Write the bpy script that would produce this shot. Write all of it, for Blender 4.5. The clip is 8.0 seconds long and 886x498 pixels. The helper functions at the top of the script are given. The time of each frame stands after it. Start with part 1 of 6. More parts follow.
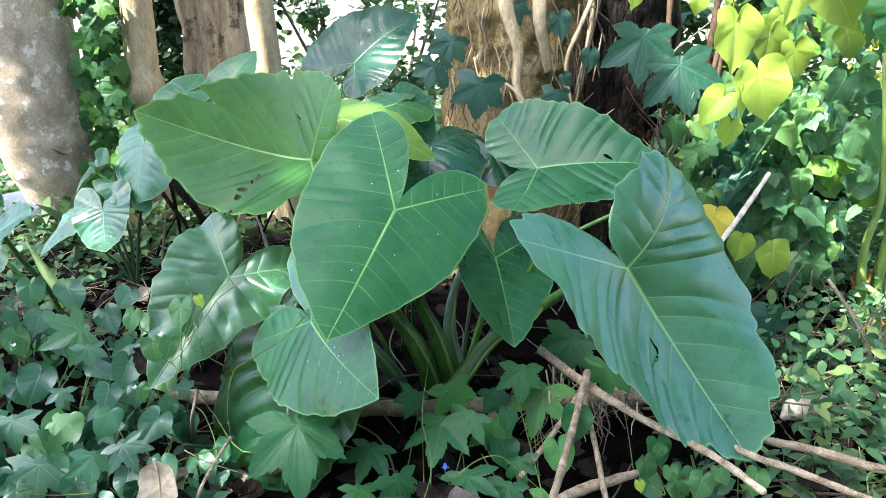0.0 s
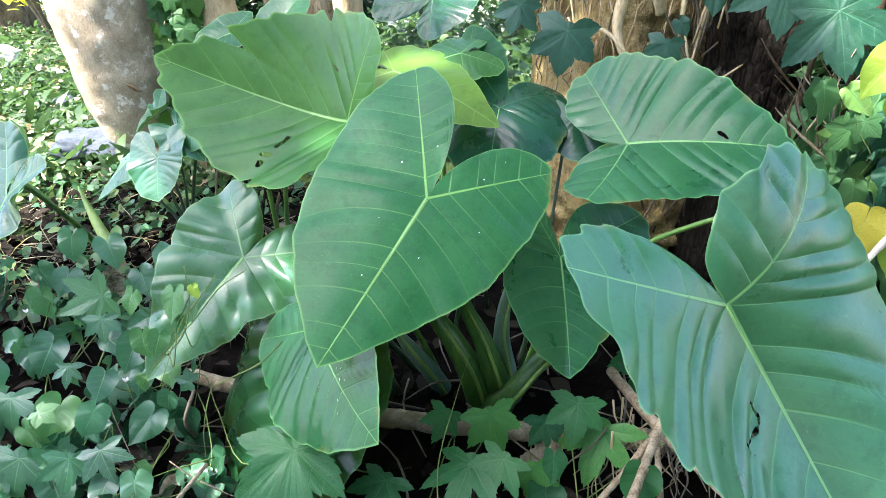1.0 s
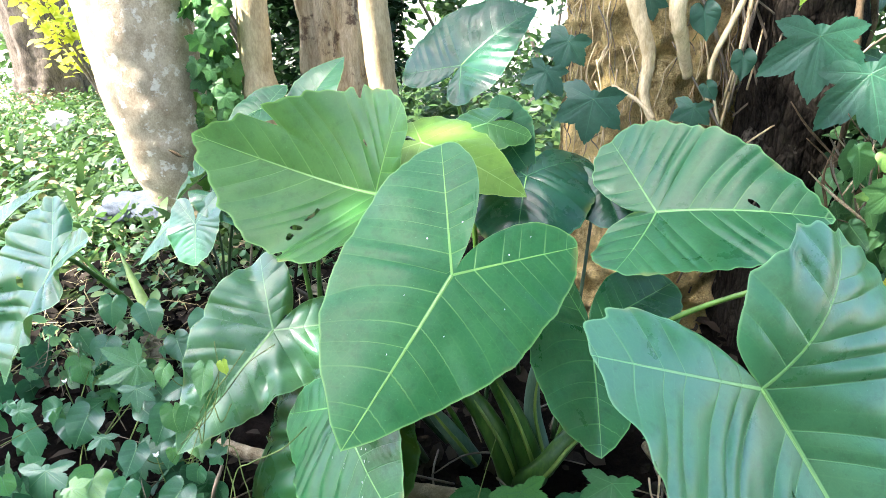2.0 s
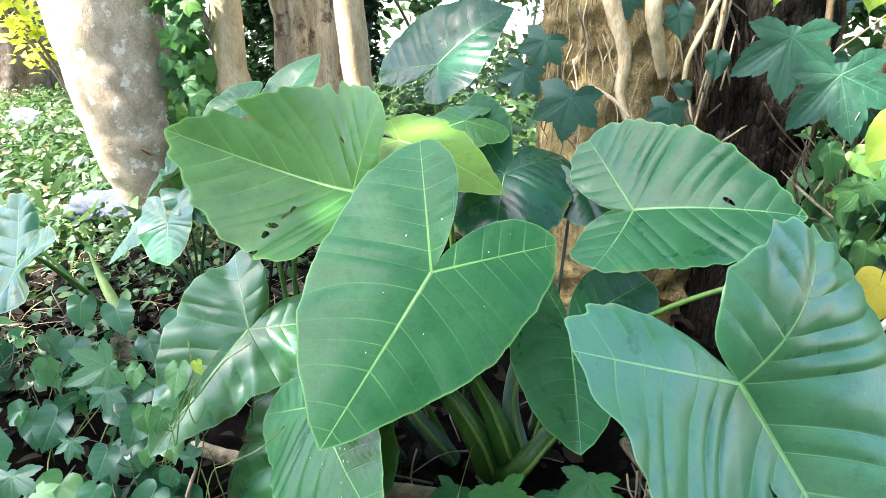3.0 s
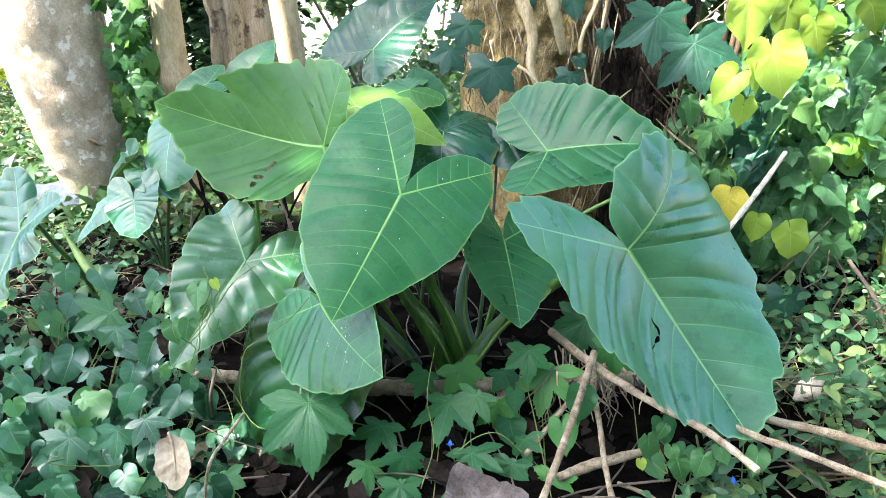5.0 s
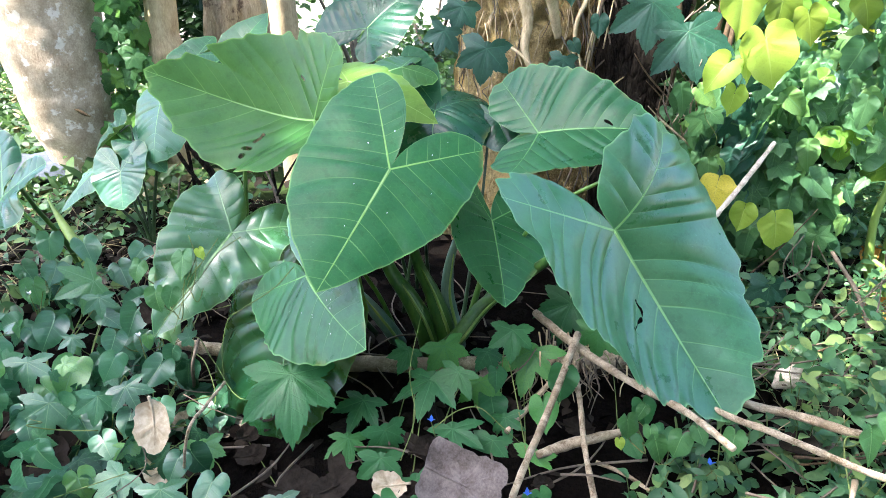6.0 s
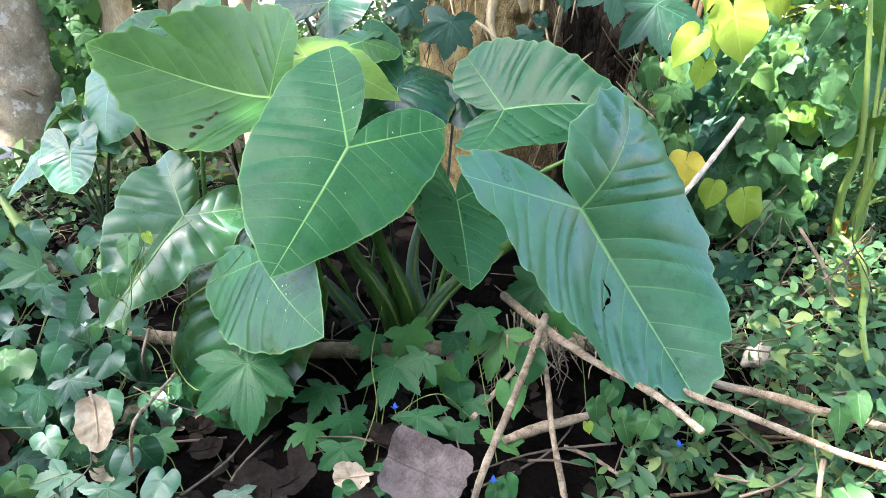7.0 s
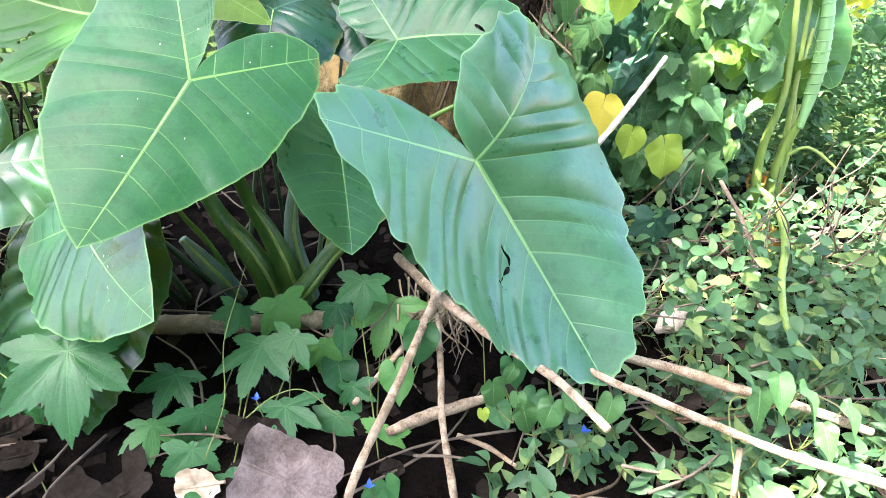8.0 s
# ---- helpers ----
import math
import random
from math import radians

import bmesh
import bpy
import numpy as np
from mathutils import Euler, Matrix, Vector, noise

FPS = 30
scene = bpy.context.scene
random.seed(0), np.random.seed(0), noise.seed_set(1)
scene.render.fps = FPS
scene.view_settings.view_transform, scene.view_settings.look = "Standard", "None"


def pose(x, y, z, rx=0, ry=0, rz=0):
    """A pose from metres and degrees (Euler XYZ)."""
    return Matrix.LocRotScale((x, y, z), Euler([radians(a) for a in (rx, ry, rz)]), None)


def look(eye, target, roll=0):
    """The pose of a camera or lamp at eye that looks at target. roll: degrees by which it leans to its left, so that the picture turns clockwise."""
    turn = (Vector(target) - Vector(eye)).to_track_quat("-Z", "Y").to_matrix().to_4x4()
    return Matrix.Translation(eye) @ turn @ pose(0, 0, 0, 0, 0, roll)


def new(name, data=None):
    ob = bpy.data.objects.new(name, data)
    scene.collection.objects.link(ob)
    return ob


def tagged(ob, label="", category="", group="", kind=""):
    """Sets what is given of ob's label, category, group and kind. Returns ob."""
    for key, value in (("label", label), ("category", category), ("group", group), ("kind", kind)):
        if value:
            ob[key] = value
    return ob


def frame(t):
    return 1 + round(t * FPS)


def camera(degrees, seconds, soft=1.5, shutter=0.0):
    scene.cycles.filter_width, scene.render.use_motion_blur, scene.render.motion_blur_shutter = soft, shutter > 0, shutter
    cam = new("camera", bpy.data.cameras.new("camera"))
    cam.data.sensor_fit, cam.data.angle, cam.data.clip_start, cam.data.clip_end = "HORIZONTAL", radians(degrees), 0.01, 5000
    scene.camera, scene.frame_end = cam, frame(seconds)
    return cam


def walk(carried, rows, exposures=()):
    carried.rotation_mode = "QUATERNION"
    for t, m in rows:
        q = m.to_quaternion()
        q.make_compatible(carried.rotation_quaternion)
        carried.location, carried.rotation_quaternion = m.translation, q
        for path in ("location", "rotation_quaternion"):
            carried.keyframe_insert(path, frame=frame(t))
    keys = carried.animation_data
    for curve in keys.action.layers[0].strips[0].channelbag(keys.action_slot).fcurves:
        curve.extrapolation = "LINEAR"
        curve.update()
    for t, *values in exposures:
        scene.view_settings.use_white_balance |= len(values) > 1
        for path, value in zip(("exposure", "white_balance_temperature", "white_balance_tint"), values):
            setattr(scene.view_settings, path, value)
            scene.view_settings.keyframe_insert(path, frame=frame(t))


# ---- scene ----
cam = camera(69.2, 8.0, soft=0.5)
METRES, EYE, TILT, LEAN, TURN = 1.25, 1.0, -20.0, 0.0, 0.0
ROWS = [
    (0.0, 0.0, 0.0, 0.0, 0.0, 0.0, -0.0),
    (0.5, 0.0416, 0.1343, 0.0244, 3.24, -1.77, -1.11),
    (1.0, 0.0877, 0.2525, 0.0915, 9.72, -5.88, -3.51),
    (1.5, 0.1011, 0.2572, 0.134, 13.11, -2.19, -2.69),
    (3.0, 0.0934, 0.2632, 0.1286, 10.7, -1.73, -2.76),
    (3.5, 0.0542, 0.171, 0.0507, 5.77, -4.52, 0.65),
    (4.0, 0.0425, 0.0611, 0.0262, 3.27, -1.98, 1.52),
    (4.5, 0.0508, -0.0057, 0.0102, 3.39, -1.33, 1.35),
    (6.0, 0.0622, -0.0223, -0.027, 2.41, -2.26, -1.32),
    (6.5, 0.0661, -0.0009, -0.0255, 1.53, -3.51, -0.64),
    (7.0, 0.0816, 0.0221, -0.0297, 0.08, -3.83, -0.69),
    (7.5, 0.1117, 0.0974, -0.0301, -1.9, -6.47, -0.96),
    (8.0, 0.1636, 0.1992, -0.0172, -6.21, -8.84, -1.2),
]
walk(cam, [(t, pose(0, 0, EYE, TILT, LEAN, TURN) @ pose(METRES * x, METRES * y, METRES * z, 90 + pitch, roll, yaw)) for t, x, y, z, yaw, pitch, roll in ROWS],
     [(0.0, 2.49, 6100, 18), (0.5, 2.54, 6100, 18), (1.0, 2.64, 6200, 16), (1.5, 2.94, 6400, 16), (3.0, 2.82, 6350, 16), (3.5, 2.84, 6350, 16), (4.0, 2.69, 6400, 16), (4.5, 2.79, 6300, 16), (6.0, 2.64, 6200, 19), (6.5, 2.67, 6300, 22), (7.0, 2.67, 6300, 22), (7.5, 2.75, 6350, 24), (8.0, 3.32, 6600, 26)])

# ---- light: an open bright sky behind the walker, a high sun broken by the tree crowns ----
SUN = Vector((-0.45, -0.25, 0.86)).normalized()
world = bpy.data.worlds.new("sky")
scene.world = world
world.use_nodes = True
sky = world.node_tree.nodes.new("ShaderNodeTexSky")
sky.sky_type, sky.sun_disc = "NISHITA", False
sky.sun_elevation, sky.sun_rotation = math.asin(SUN.z), math.atan2(SUN.x, SUN.y)
sky.air_density, sky.dust_density = 1.0, 2.0
back = world.node_tree.nodes["Background"]
back.inputs["Strength"].default_value = 0.15
world.node_tree.links.new(sky.outputs[0], back.inputs["Color"])
sun = new("sun", bpy.data.lights.new("sun", "SUN"))
sun.data.energy, sun.data.angle, sun.data.color = 4.5, radians(0.53), (1.0, 0.95, 0.86)
sun.matrix_basis = look(SUN * 30, (0, 0, 0))


# ---- materials ----
def shader(name):
    m = bpy.data.materials.new(name)
    m.use_nodes = True
    n = m.node_tree.nodes
    return m, n, m.node_tree.links, n["Principled BSDF"], n["Material Output"]


def node(n, kind, **values):
    made = n.new("ShaderNode" + kind)
    if "uv_map" in values:
        made.uv_map = values.pop("uv_map")
    for key, value in values.items():
        made.inputs[key].default_value = value
    return made


def calc(n, l, operation, a, b=None, c=None):
    made = n.new("ShaderNodeMath")
    made.operation = operation
    for i, v in enumerate((a, b, c)):
        if v is None:
            continue
        if isinstance(v, (int, float)):
            made.inputs[i].default_value = v
        else:
            l.new(v, made.inputs[i])
    return made.outputs[0]


def blend(n, l, factor, a, b):
    made = n.new("ShaderNodeMix")
    made.data_type = "RGBA"
    for socket, v in ((made.inputs[0], factor), (made.inputs[6], a), (made.inputs[7], b)):
        if isinstance(v, (int, float)):
            socket.default_value = v
        elif isinstance(v, tuple):
            socket.default_value = (*v, 1)
        else:
            l.new(v, socket)
    return made.outputs[2]


def ramp(n, l, value, low, high):
    made = n.new("ShaderNodeMapRange")
    l.new(value, made.inputs[0])
    made.inputs[1].default_value, made.inputs[2].default_value = low, high
    return made.outputs[0]


def leaf_material(name, dark, light, vein, rough=0.42, thin=0.25, through_colour=None, veins=True, side=0.45, islands=False, spots=0.0, vary=0.5, gloss=0.3, fresh=None, coat=0.0):
    """A living leaf: patchy green, paler veins that stand in relief, daylight shining through."""
    m, n, l, p, out = shader(name)
    place = node(n, "TexCoord").outputs["Object"]
    patch = node(n, "TexNoise", Scale=9.0, Detail=3.0)
    fine = node(n, "TexNoise", Scale=140.0, Detail=2.0)
    l.new(place, patch.inputs["Vector"]), l.new(place, fine.inputs["Vector"])
    if islands:
        chance = n.new("ShaderNodeNewGeometry").outputs["Random Per Island"]
    else:
        chance = n.new("ShaderNodeObjectInfo").outputs["Random"]
    mixed = calc(n, l, "ADD", calc(n, l, "MULTIPLY", ramp(n, l, patch.outputs[0], 0.3, 0.7), 1 - vary), calc(n, l, "MULTIPLY", chance, vary))
    colour = blend(n, l, mixed, dark, light)
    if fresh:
        pick = calc(n, l, "FRACT", calc(n, l, "MULTIPLY", chance, 7.3))
        colour = blend(n, l, calc(n, l, "MULTIPLY", ramp(n, l, pick, 0.72, 0.95), 0.8), colour, fresh)
    colour = blend(n, l, calc(n, l, "MULTIPLY", ramp(n, l, fine.outputs[0], 0.45, 0.8), 0.25), colour, light)
    mottle = node(n, "TexNoise", Scale=38.0, Detail=5.0, Roughness=0.7)
    speck = node(n, "TexNoise", Scale=210.0, Detail=2.0)
    l.new(place, mottle.inputs["Vector"]), l.new(place, speck.inputs["Vector"])
    colour = blend(n, l, calc(n, l, "MULTIPLY", ramp(n, l, mottle.outputs[0], 0.50, 0.68), 0.5), colour, tuple(0.55 * c for c in dark))
    colour = blend(n, l, calc(n, l, "MULTIPLY", ramp(n, l, speck.outputs[0], 0.70, 0.76), 0.32), colour, tuple(min(0.6, 2.0 * c + 0.05) for c in light))
    height = calc(n, l, "ADD", calc(n, l, "MULTIPLY", fine.outputs[0], 0.2), calc(n, l, "MULTIPLY", mottle.outputs[0], 0.5))
    if veins:
        uv = node(n, "UVMap", uv_map="vein")
        split = n.new("ShaderNodeSeparateXYZ")
        l.new(uv.outputs[0], split.inputs[0])
        off = calc(n, l, "ABSOLUTE", calc(n, l, "SUBTRACT", calc(n, l, "FRACT", calc(n, l, "ADD", split.outputs[0], 0.5)), 0.5))
        between = calc(n, l, "ABSOLUTE", calc(n, l, "SUBTRACT", calc(n, l, "FRACT", split.outputs[0]), 0.5))
        faint = calc(n, l, "MULTIPLY", ramp(n, l, between, 0.030, 0.006), ramp(n, l, patch.outputs[0], 0.35, 0.75))
        lateral = calc(n, l, "MULTIPLY", ramp(n, l, off, 0.032, 0.008), calc(n, l, "ADD", 0.55, calc(n, l, "MULTIPLY", patch.outputs[0], 0.6)))
        rib = ramp(n, l, split.outputs[1], 1.0, 0.55)
        fade = n.new("ShaderNodeMapRange")
        l.new(split.outputs[1], fade.inputs[0])
        fade.inputs[1].default_value, fade.inputs[2].default_value, fade.inputs[3].default_value, fade.inputs[4].default_value = 2.0, 60.0, 1.0, 0.25
        lateral = calc(n, l, "MULTIPLY", lateral, fade.outputs[0])
        line = calc(n, l, "MAXIMUM", calc(n, l, "MULTIPLY", lateral, side), rib)
        halo = calc(n, l, "MULTIPLY", ramp(n, l, off, 0.3, 0.0), 0.16)
        colour = blend(n, l, halo, colour, light)
        colour = blend(n, l, calc(n, l, "MULTIPLY", faint, 0.22 * side), colour, vein)
        colour = blend(n, l, line, colour, vein)
        height = calc(n, l, "ADD", height, calc(n, l, "ADD", calc(n, l, "MULTIPLY", lateral, -0.7), calc(n, l, "MULTIPLY", rib, 0.8)))
    if veins:
        margin = n.new("ShaderNodeAttribute")
        margin.attribute_name = "rim"
        worn = node(n, "TexNoise", Scale=16.0, Detail=3.0)
        l.new(place, worn.inputs["Vector"])
        colour = blend(n, l, calc(n, l, "MULTIPLY", ramp(n, l, margin.outputs["Fac"], 0.978, 0.995), 0.55), colour, tuple(min(0.5, 1.3 * c) for c in vein))
        dry = calc(n, l, "MULTIPLY", ramp(n, l, worn.outputs[0], 0.58, 0.68), ramp(n, l, margin.outputs["Fac"], 0.93, 0.99))
        colour = blend(n, l, calc(n, l, "MULTIPLY", dry, 0.6), colour, (0.20, 0.19, 0.05))
    if veins:
        net = node(n, "TexVoronoi", Scale=85.0)
        net.feature = "DISTANCE_TO_EDGE"
        l.new(place, net.inputs["Vector"])
        mesh_line = ramp(n, l, net.outputs["Distance"], 0.10, 0.0)
        colour = blend(n, l, calc(n, l, "MULTIPLY", mesh_line, 0.045), colour, vein)
    if spots:
        cell = node(n, "TexNoise", Scale=60.0, Detail=4.0, Roughness=0.7)
        l.new(place, cell.inputs["Vector"])
        colour = blend(n, l, calc(n, l, "MULTIPLY", ramp(n, l, cell.outputs[0], 0.54, 0.60), spots), colour, (0.10, 0.075, 0.01))
    dust = node(n, "TexNoise", Scale=45.0, Detail=5.0, Roughness=0.75)
    l.new(place, dust.inputs["Vector"])
    l.new(colour, p.inputs["Base Color"])
    p.inputs["Specular IOR Level"].default_value = gloss
    p.inputs["Coat Weight"].default_value, p.inputs["Coat Roughness"].default_value = coat, 0.20
    wax = calc(n, l, "MULTIPLY", ramp(n, l, patch.outputs[0], 0.35, 0.65), 0.12)
    l.new(calc(n, l, "ADD", calc(n, l, "ADD", rough - 0.10, wax), calc(n, l, "MULTIPLY", dust.outputs[0], 0.14)), p.inputs["Roughness"])
    bump = node(n, "Bump", Strength=0.5, Distance=0.002)
    l.new(height, bump.inputs["Height"])
    l.new(bump.outputs[0], p.inputs["Normal"])
    clear = n.new("ShaderNodeBsdfTranslucent")
    tint = through_colour or tuple(min(1, 2.2 * c) for c in light)
    l.new(blend(n, l, 0.75, colour, tint), clear.inputs["Color"])
    both = n.new("ShaderNodeMixShader")
    both.inputs[0].default_value = thin
    l.new(p.outputs[0], both.inputs[1]), l.new(clear.outputs[0], both.inputs[2]), l.new(both.outputs[0], out.inputs["Surface"])
    return m


def rough_material(name, dark, light, scale=(6, 6, 6), rough=0.85, bump=0.6, relief=0.01, patch=None, patch_at=(0.55, 0.65), islands=False, cracks=0.0, patch_scale=7.0):
    """Bark, wood, soil or dead leaf: two scales of noise in colour and relief, and patches of a third colour."""
    m, n, l, p, out = shader(name)
    place = node(n, "TexCoord").outputs["Object"]
    stretch = node(n, "Mapping")
    stretch.inputs["Scale"].default_value = scale
    l.new(place, stretch.inputs["Vector"])
    big = node(n, "TexNoise", Scale=1.0, Detail=6.0, Roughness=0.65)
    small = node(n, "TexNoise", Scale=9.0, Detail=5.0, Roughness=0.7)
    crack = node(n, "TexVoronoi", Scale=2.5)
    crack.feature = "DISTANCE_TO_EDGE"
    for t in (big, small, crack):
        l.new(stretch.outputs[0], t.inputs["Vector"])
    grain = calc(n, l, "ADD", calc(n, l, "MULTIPLY", big.outputs[0], 0.6), calc(n, l, "MULTIPLY", small.outputs[0], 0.4))
    if islands:
        grain = calc(n, l, "ADD", calc(n, l, "MULTIPLY", grain, 0.6), calc(n, l, "MULTIPLY", n.new("ShaderNodeNewGeometry").outputs["Random Per Island"], 0.4))
    colour = blend(n, l, ramp(n, l, grain, 0.40, 0.60), dark, light)
    colour = blend(n, l, calc(n, l, "MULTIPLY", ramp(n, l, crack.outputs[0], 0.10, 0.0), cracks), colour, tuple(0.45 * c for c in dark))
    if patch:
        blot = node(n, "TexNoise", Scale=patch_scale, Detail=5.0, Roughness=0.65)
        l.new(place, blot.inputs["Vector"])
        colour = blend(n, l, ramp(n, l, blot.outputs[0], *patch_at), colour, patch)
    l.new(colour, p.inputs["Base Color"])
    p.inputs["Roughness"].default_value = rough
    p.inputs["Specular IOR Level"].default_value = 0.5 if rough < 0.5 else 0.02 if rough > 0.8 and max(light) < 0.06 else 0.12
    height = calc(n, l, "ADD", calc(n, l, "MULTIPLY", ramp(n, l, crack.outputs[0], 0.0, 0.25), 0.6 * cracks), grain)
    b = node(n, "Bump", Strength=bump, Distance=relief)
    l.new(height, b.inputs["Height"])
    l.new(b.outputs[0], p.inputs["Normal"])
    return m


BLADE = leaf_material("elephant_ear_leaf", (0.010, 0.098, 0.030), (0.034, 0.175, 0.050), (0.20, 0.42, 0.10), rough=0.33, thin=0.14, through_colour=(0.18, 0.42, 0.04), vary=0.2, gloss=0.36, side=0.6)
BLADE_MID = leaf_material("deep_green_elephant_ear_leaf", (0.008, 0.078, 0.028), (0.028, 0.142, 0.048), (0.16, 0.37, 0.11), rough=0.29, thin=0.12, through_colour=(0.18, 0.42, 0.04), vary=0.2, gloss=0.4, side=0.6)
# dark blade; its yellow-green is a tint for light passing through
BLADE_OLIVE = leaf_material("dark_translucent_elephant_ear_leaf", (0.004, 0.042, 0.018), (0.016, 0.085, 0.026), (0.07, 0.20, 0.06), rough=0.26, thin=0.22, through_colour=(0.4, 0.5, 0.03), vary=0.03, gloss=0.45, side=0.5)
# lit copy of the blade: light shining through is put into its green
BLADE_LIT = leaf_material("lit_elephant_ear_leaf", (0.020, 0.104, 0.024), (0.058, 0.185, 0.042), (0.19, 0.39, 0.09), rough=0.33, thin=0.24, through_colour=(0.28, 0.50, 0.04), vary=0.2, gloss=0.38, side=0.6)
# yellow-green base colour imitates an ordinary blade with light behind it
BLADE_BACKLIT = leaf_material("backlit_elephant_ear_leaf", (0.075, 0.19, 0.025), (0.135, 0.27, 0.04), (0.26, 0.42, 0.10), rough=0.40, thin=0.3, through_colour=(0.30, 0.50, 0.04))
# shaded copy of the blade, darker in its base colour
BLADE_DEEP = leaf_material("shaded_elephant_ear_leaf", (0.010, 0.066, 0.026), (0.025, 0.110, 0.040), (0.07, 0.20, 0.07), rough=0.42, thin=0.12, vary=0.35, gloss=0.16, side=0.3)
BLADE_GLOSS = leaf_material("dark_glossy_elephant_ear_leaf", (0.005, 0.050, 0.024), (0.014, 0.085, 0.038), (0.06, 0.20, 0.07), rough=0.23, thin=0.10, vary=0.35, gloss=0.42, side=0.3)
BLADE_BLUE = leaf_material("blue_green_elephant_ear_leaf", (0.015, 0.102, 0.046), (0.044, 0.180, 0.082), (0.18, 0.40, 0.14), rough=0.3, thin=0.12, through_colour=(0.25, 0.5, 0.05), vary=0.25, gloss=0.78, side=0.6)
BLADE_SILVER = leaf_material("waxy_silvery_leaf", (0.022, 0.105, 0.040), (0.065, 0.185, 0.075), (0.17, 0.34, 0.13), rough=0.27, thin=0.16, through_colour=(0.30, 0.55, 0.05), vary=0.35, gloss=0.6, side=0.3, coat=0.15)
GREEN = leaf_material("vine_leaf", (0.014, 0.080, 0.036), (0.080, 0.250, 0.105), (0.16, 0.34, 0.14), rough=0.33, thin=0.22, vary=0.85, gloss=0.9, side=0.35, fresh=(0.16, 0.38, 0.06), coat=0.35)
# vine leaf darkened: the bed's low shade is put into the green
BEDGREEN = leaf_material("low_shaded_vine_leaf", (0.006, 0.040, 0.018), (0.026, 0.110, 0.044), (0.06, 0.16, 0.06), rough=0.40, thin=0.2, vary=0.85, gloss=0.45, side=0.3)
IVY = leaf_material("ivy_leaf", (0.016, 0.070, 0.018), (0.062, 0.185, 0.045), (0.10, 0.24, 0.07), rough=0.40, thin=0.25, vary=0.85, gloss=0.35, side=0.3, fresh=(0.16, 0.34, 0.04))
LIME = leaf_material("pale_lime_vine_leaf", (0.10, 0.25, 0.03), (0.17, 0.34, 0.05), (0.24, 0.42, 0.10), thin=0.35, through_colour=(0.38, 0.62, 0.06), vary=0.8, side=0.3)
BANKGREEN = leaf_material("bank_vine_leaf", (0.018, 0.078, 0.032), (0.092, 0.225, 0.078), (0.12, 0.27, 0.10), rough=0.40, thin=0.25, vary=0.85, gloss=0.35, side=0.3, fresh=(0.18, 0.34, 0.07))
PALMGREEN = leaf_material("lobed_vine_leaf", (0.012, 0.085, 0.028), (0.042, 0.180, 0.050), (0.05, 0.19, 0.06), rough=0.36, thin=0.18, vary=0.8, gloss=0.35, side=0.2, fresh=(0.09, 0.28, 0.05))
# darker copy of the vine leaf, its shade part of the colour
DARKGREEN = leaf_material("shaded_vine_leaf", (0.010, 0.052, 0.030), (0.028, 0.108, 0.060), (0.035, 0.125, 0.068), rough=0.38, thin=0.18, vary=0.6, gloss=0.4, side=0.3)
COVER_LEAF = leaf_material("seedling_leaf", (0.04, 0.14, 0.04), (0.075, 0.21, 0.06), (0.16, 0.34, 0.12), rough=0.4, thin=0.2, gloss=0.4, side=0.3)
YELLOW = leaf_material("yellow_green_vine_leaf", (0.27, 0.42, 0.050), (0.40, 0.55, 0.080), (0.46, 0.60, 0.14), thin=0.4, through_colour=(0.62, 0.80, 0.09), vary=0.8, side=0.3)
# yellow vine leaf turned olive in colour to show it shaded
OLIVE = leaf_material("shade_toned_yellow_leaf", (0.10, 0.17, 0.02), (0.19, 0.27, 0.03), (0.24, 0.34, 0.06), thin=0.3, through_colour=(0.40, 0.55, 0.05), vary=0.8, side=0.3)
SPOTTED = leaf_material("spotted_yellow_leaf", (0.60, 0.50, 0.045), (0.70, 0.60, 0.08), (0.7, 0.62, 0.12), thin=0.3, spots=0.7, side=0.2)
COVER = leaf_material("ground_cover_leaf", (0.018, 0.070, 0.030), (0.095, 0.220, 0.085), (0.1, 0.2, 0.1), thin=0.25, veins=False, islands=True, vary=0.8, fresh=(0.24, 0.33, 0.09))
WEED = leaf_material("sunlit_weed_leaf", (0.014, 0.044, 0.013), (0.066, 0.130, 0.034), (0.1, 0.2, 0.1), thin=0.3, veins=False, islands=True, vary=0.8)
CROWN = leaf_material("tree_leaf", (0.030, 0.080, 0.022), (0.085, 0.160, 0.040), (0.1, 0.2, 0.1), thin=0.25, veins=False, islands=True, vary=0.8)
# tree leaf pushed near black, so the shade is held in its colour
CROWN_DARK = leaf_material("leaf_darkened_for_shade", (0.006, 0.018, 0.007), (0.018, 0.045, 0.014), (0.05, 0.1, 0.05), thin=0.1, veins=False, islands=True, vary=0.8, gloss=0.1)
CROWN_YELLOW = leaf_material("yellow_shrub_leaf", (0.20, 0.30, 0.03), (0.45, 0.50, 0.05), (0.1, 0.2, 0.1), thin=0.4, veins=False, islands=True, vary=0.8)
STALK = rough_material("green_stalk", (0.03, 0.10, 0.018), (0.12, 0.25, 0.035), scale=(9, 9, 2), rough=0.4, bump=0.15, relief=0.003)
# the green stalk again, with shade worked into its colour
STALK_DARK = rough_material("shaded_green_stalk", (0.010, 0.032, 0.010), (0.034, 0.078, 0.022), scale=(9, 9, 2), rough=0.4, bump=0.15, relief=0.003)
STALK_DEEP = rough_material("thick_green_stalk", (0.022, 0.085, 0.020), (0.075, 0.165, 0.030), scale=(16, 16, 3), rough=0.36, bump=0.2, relief=0.003)
STALK_BLUE = rough_material("bloomed_blue_green_stalk", (0.06, 0.13, 0.085), (0.13, 0.22, 0.15), scale=(16, 16, 3), rough=0.4, bump=0.2, relief=0.003)
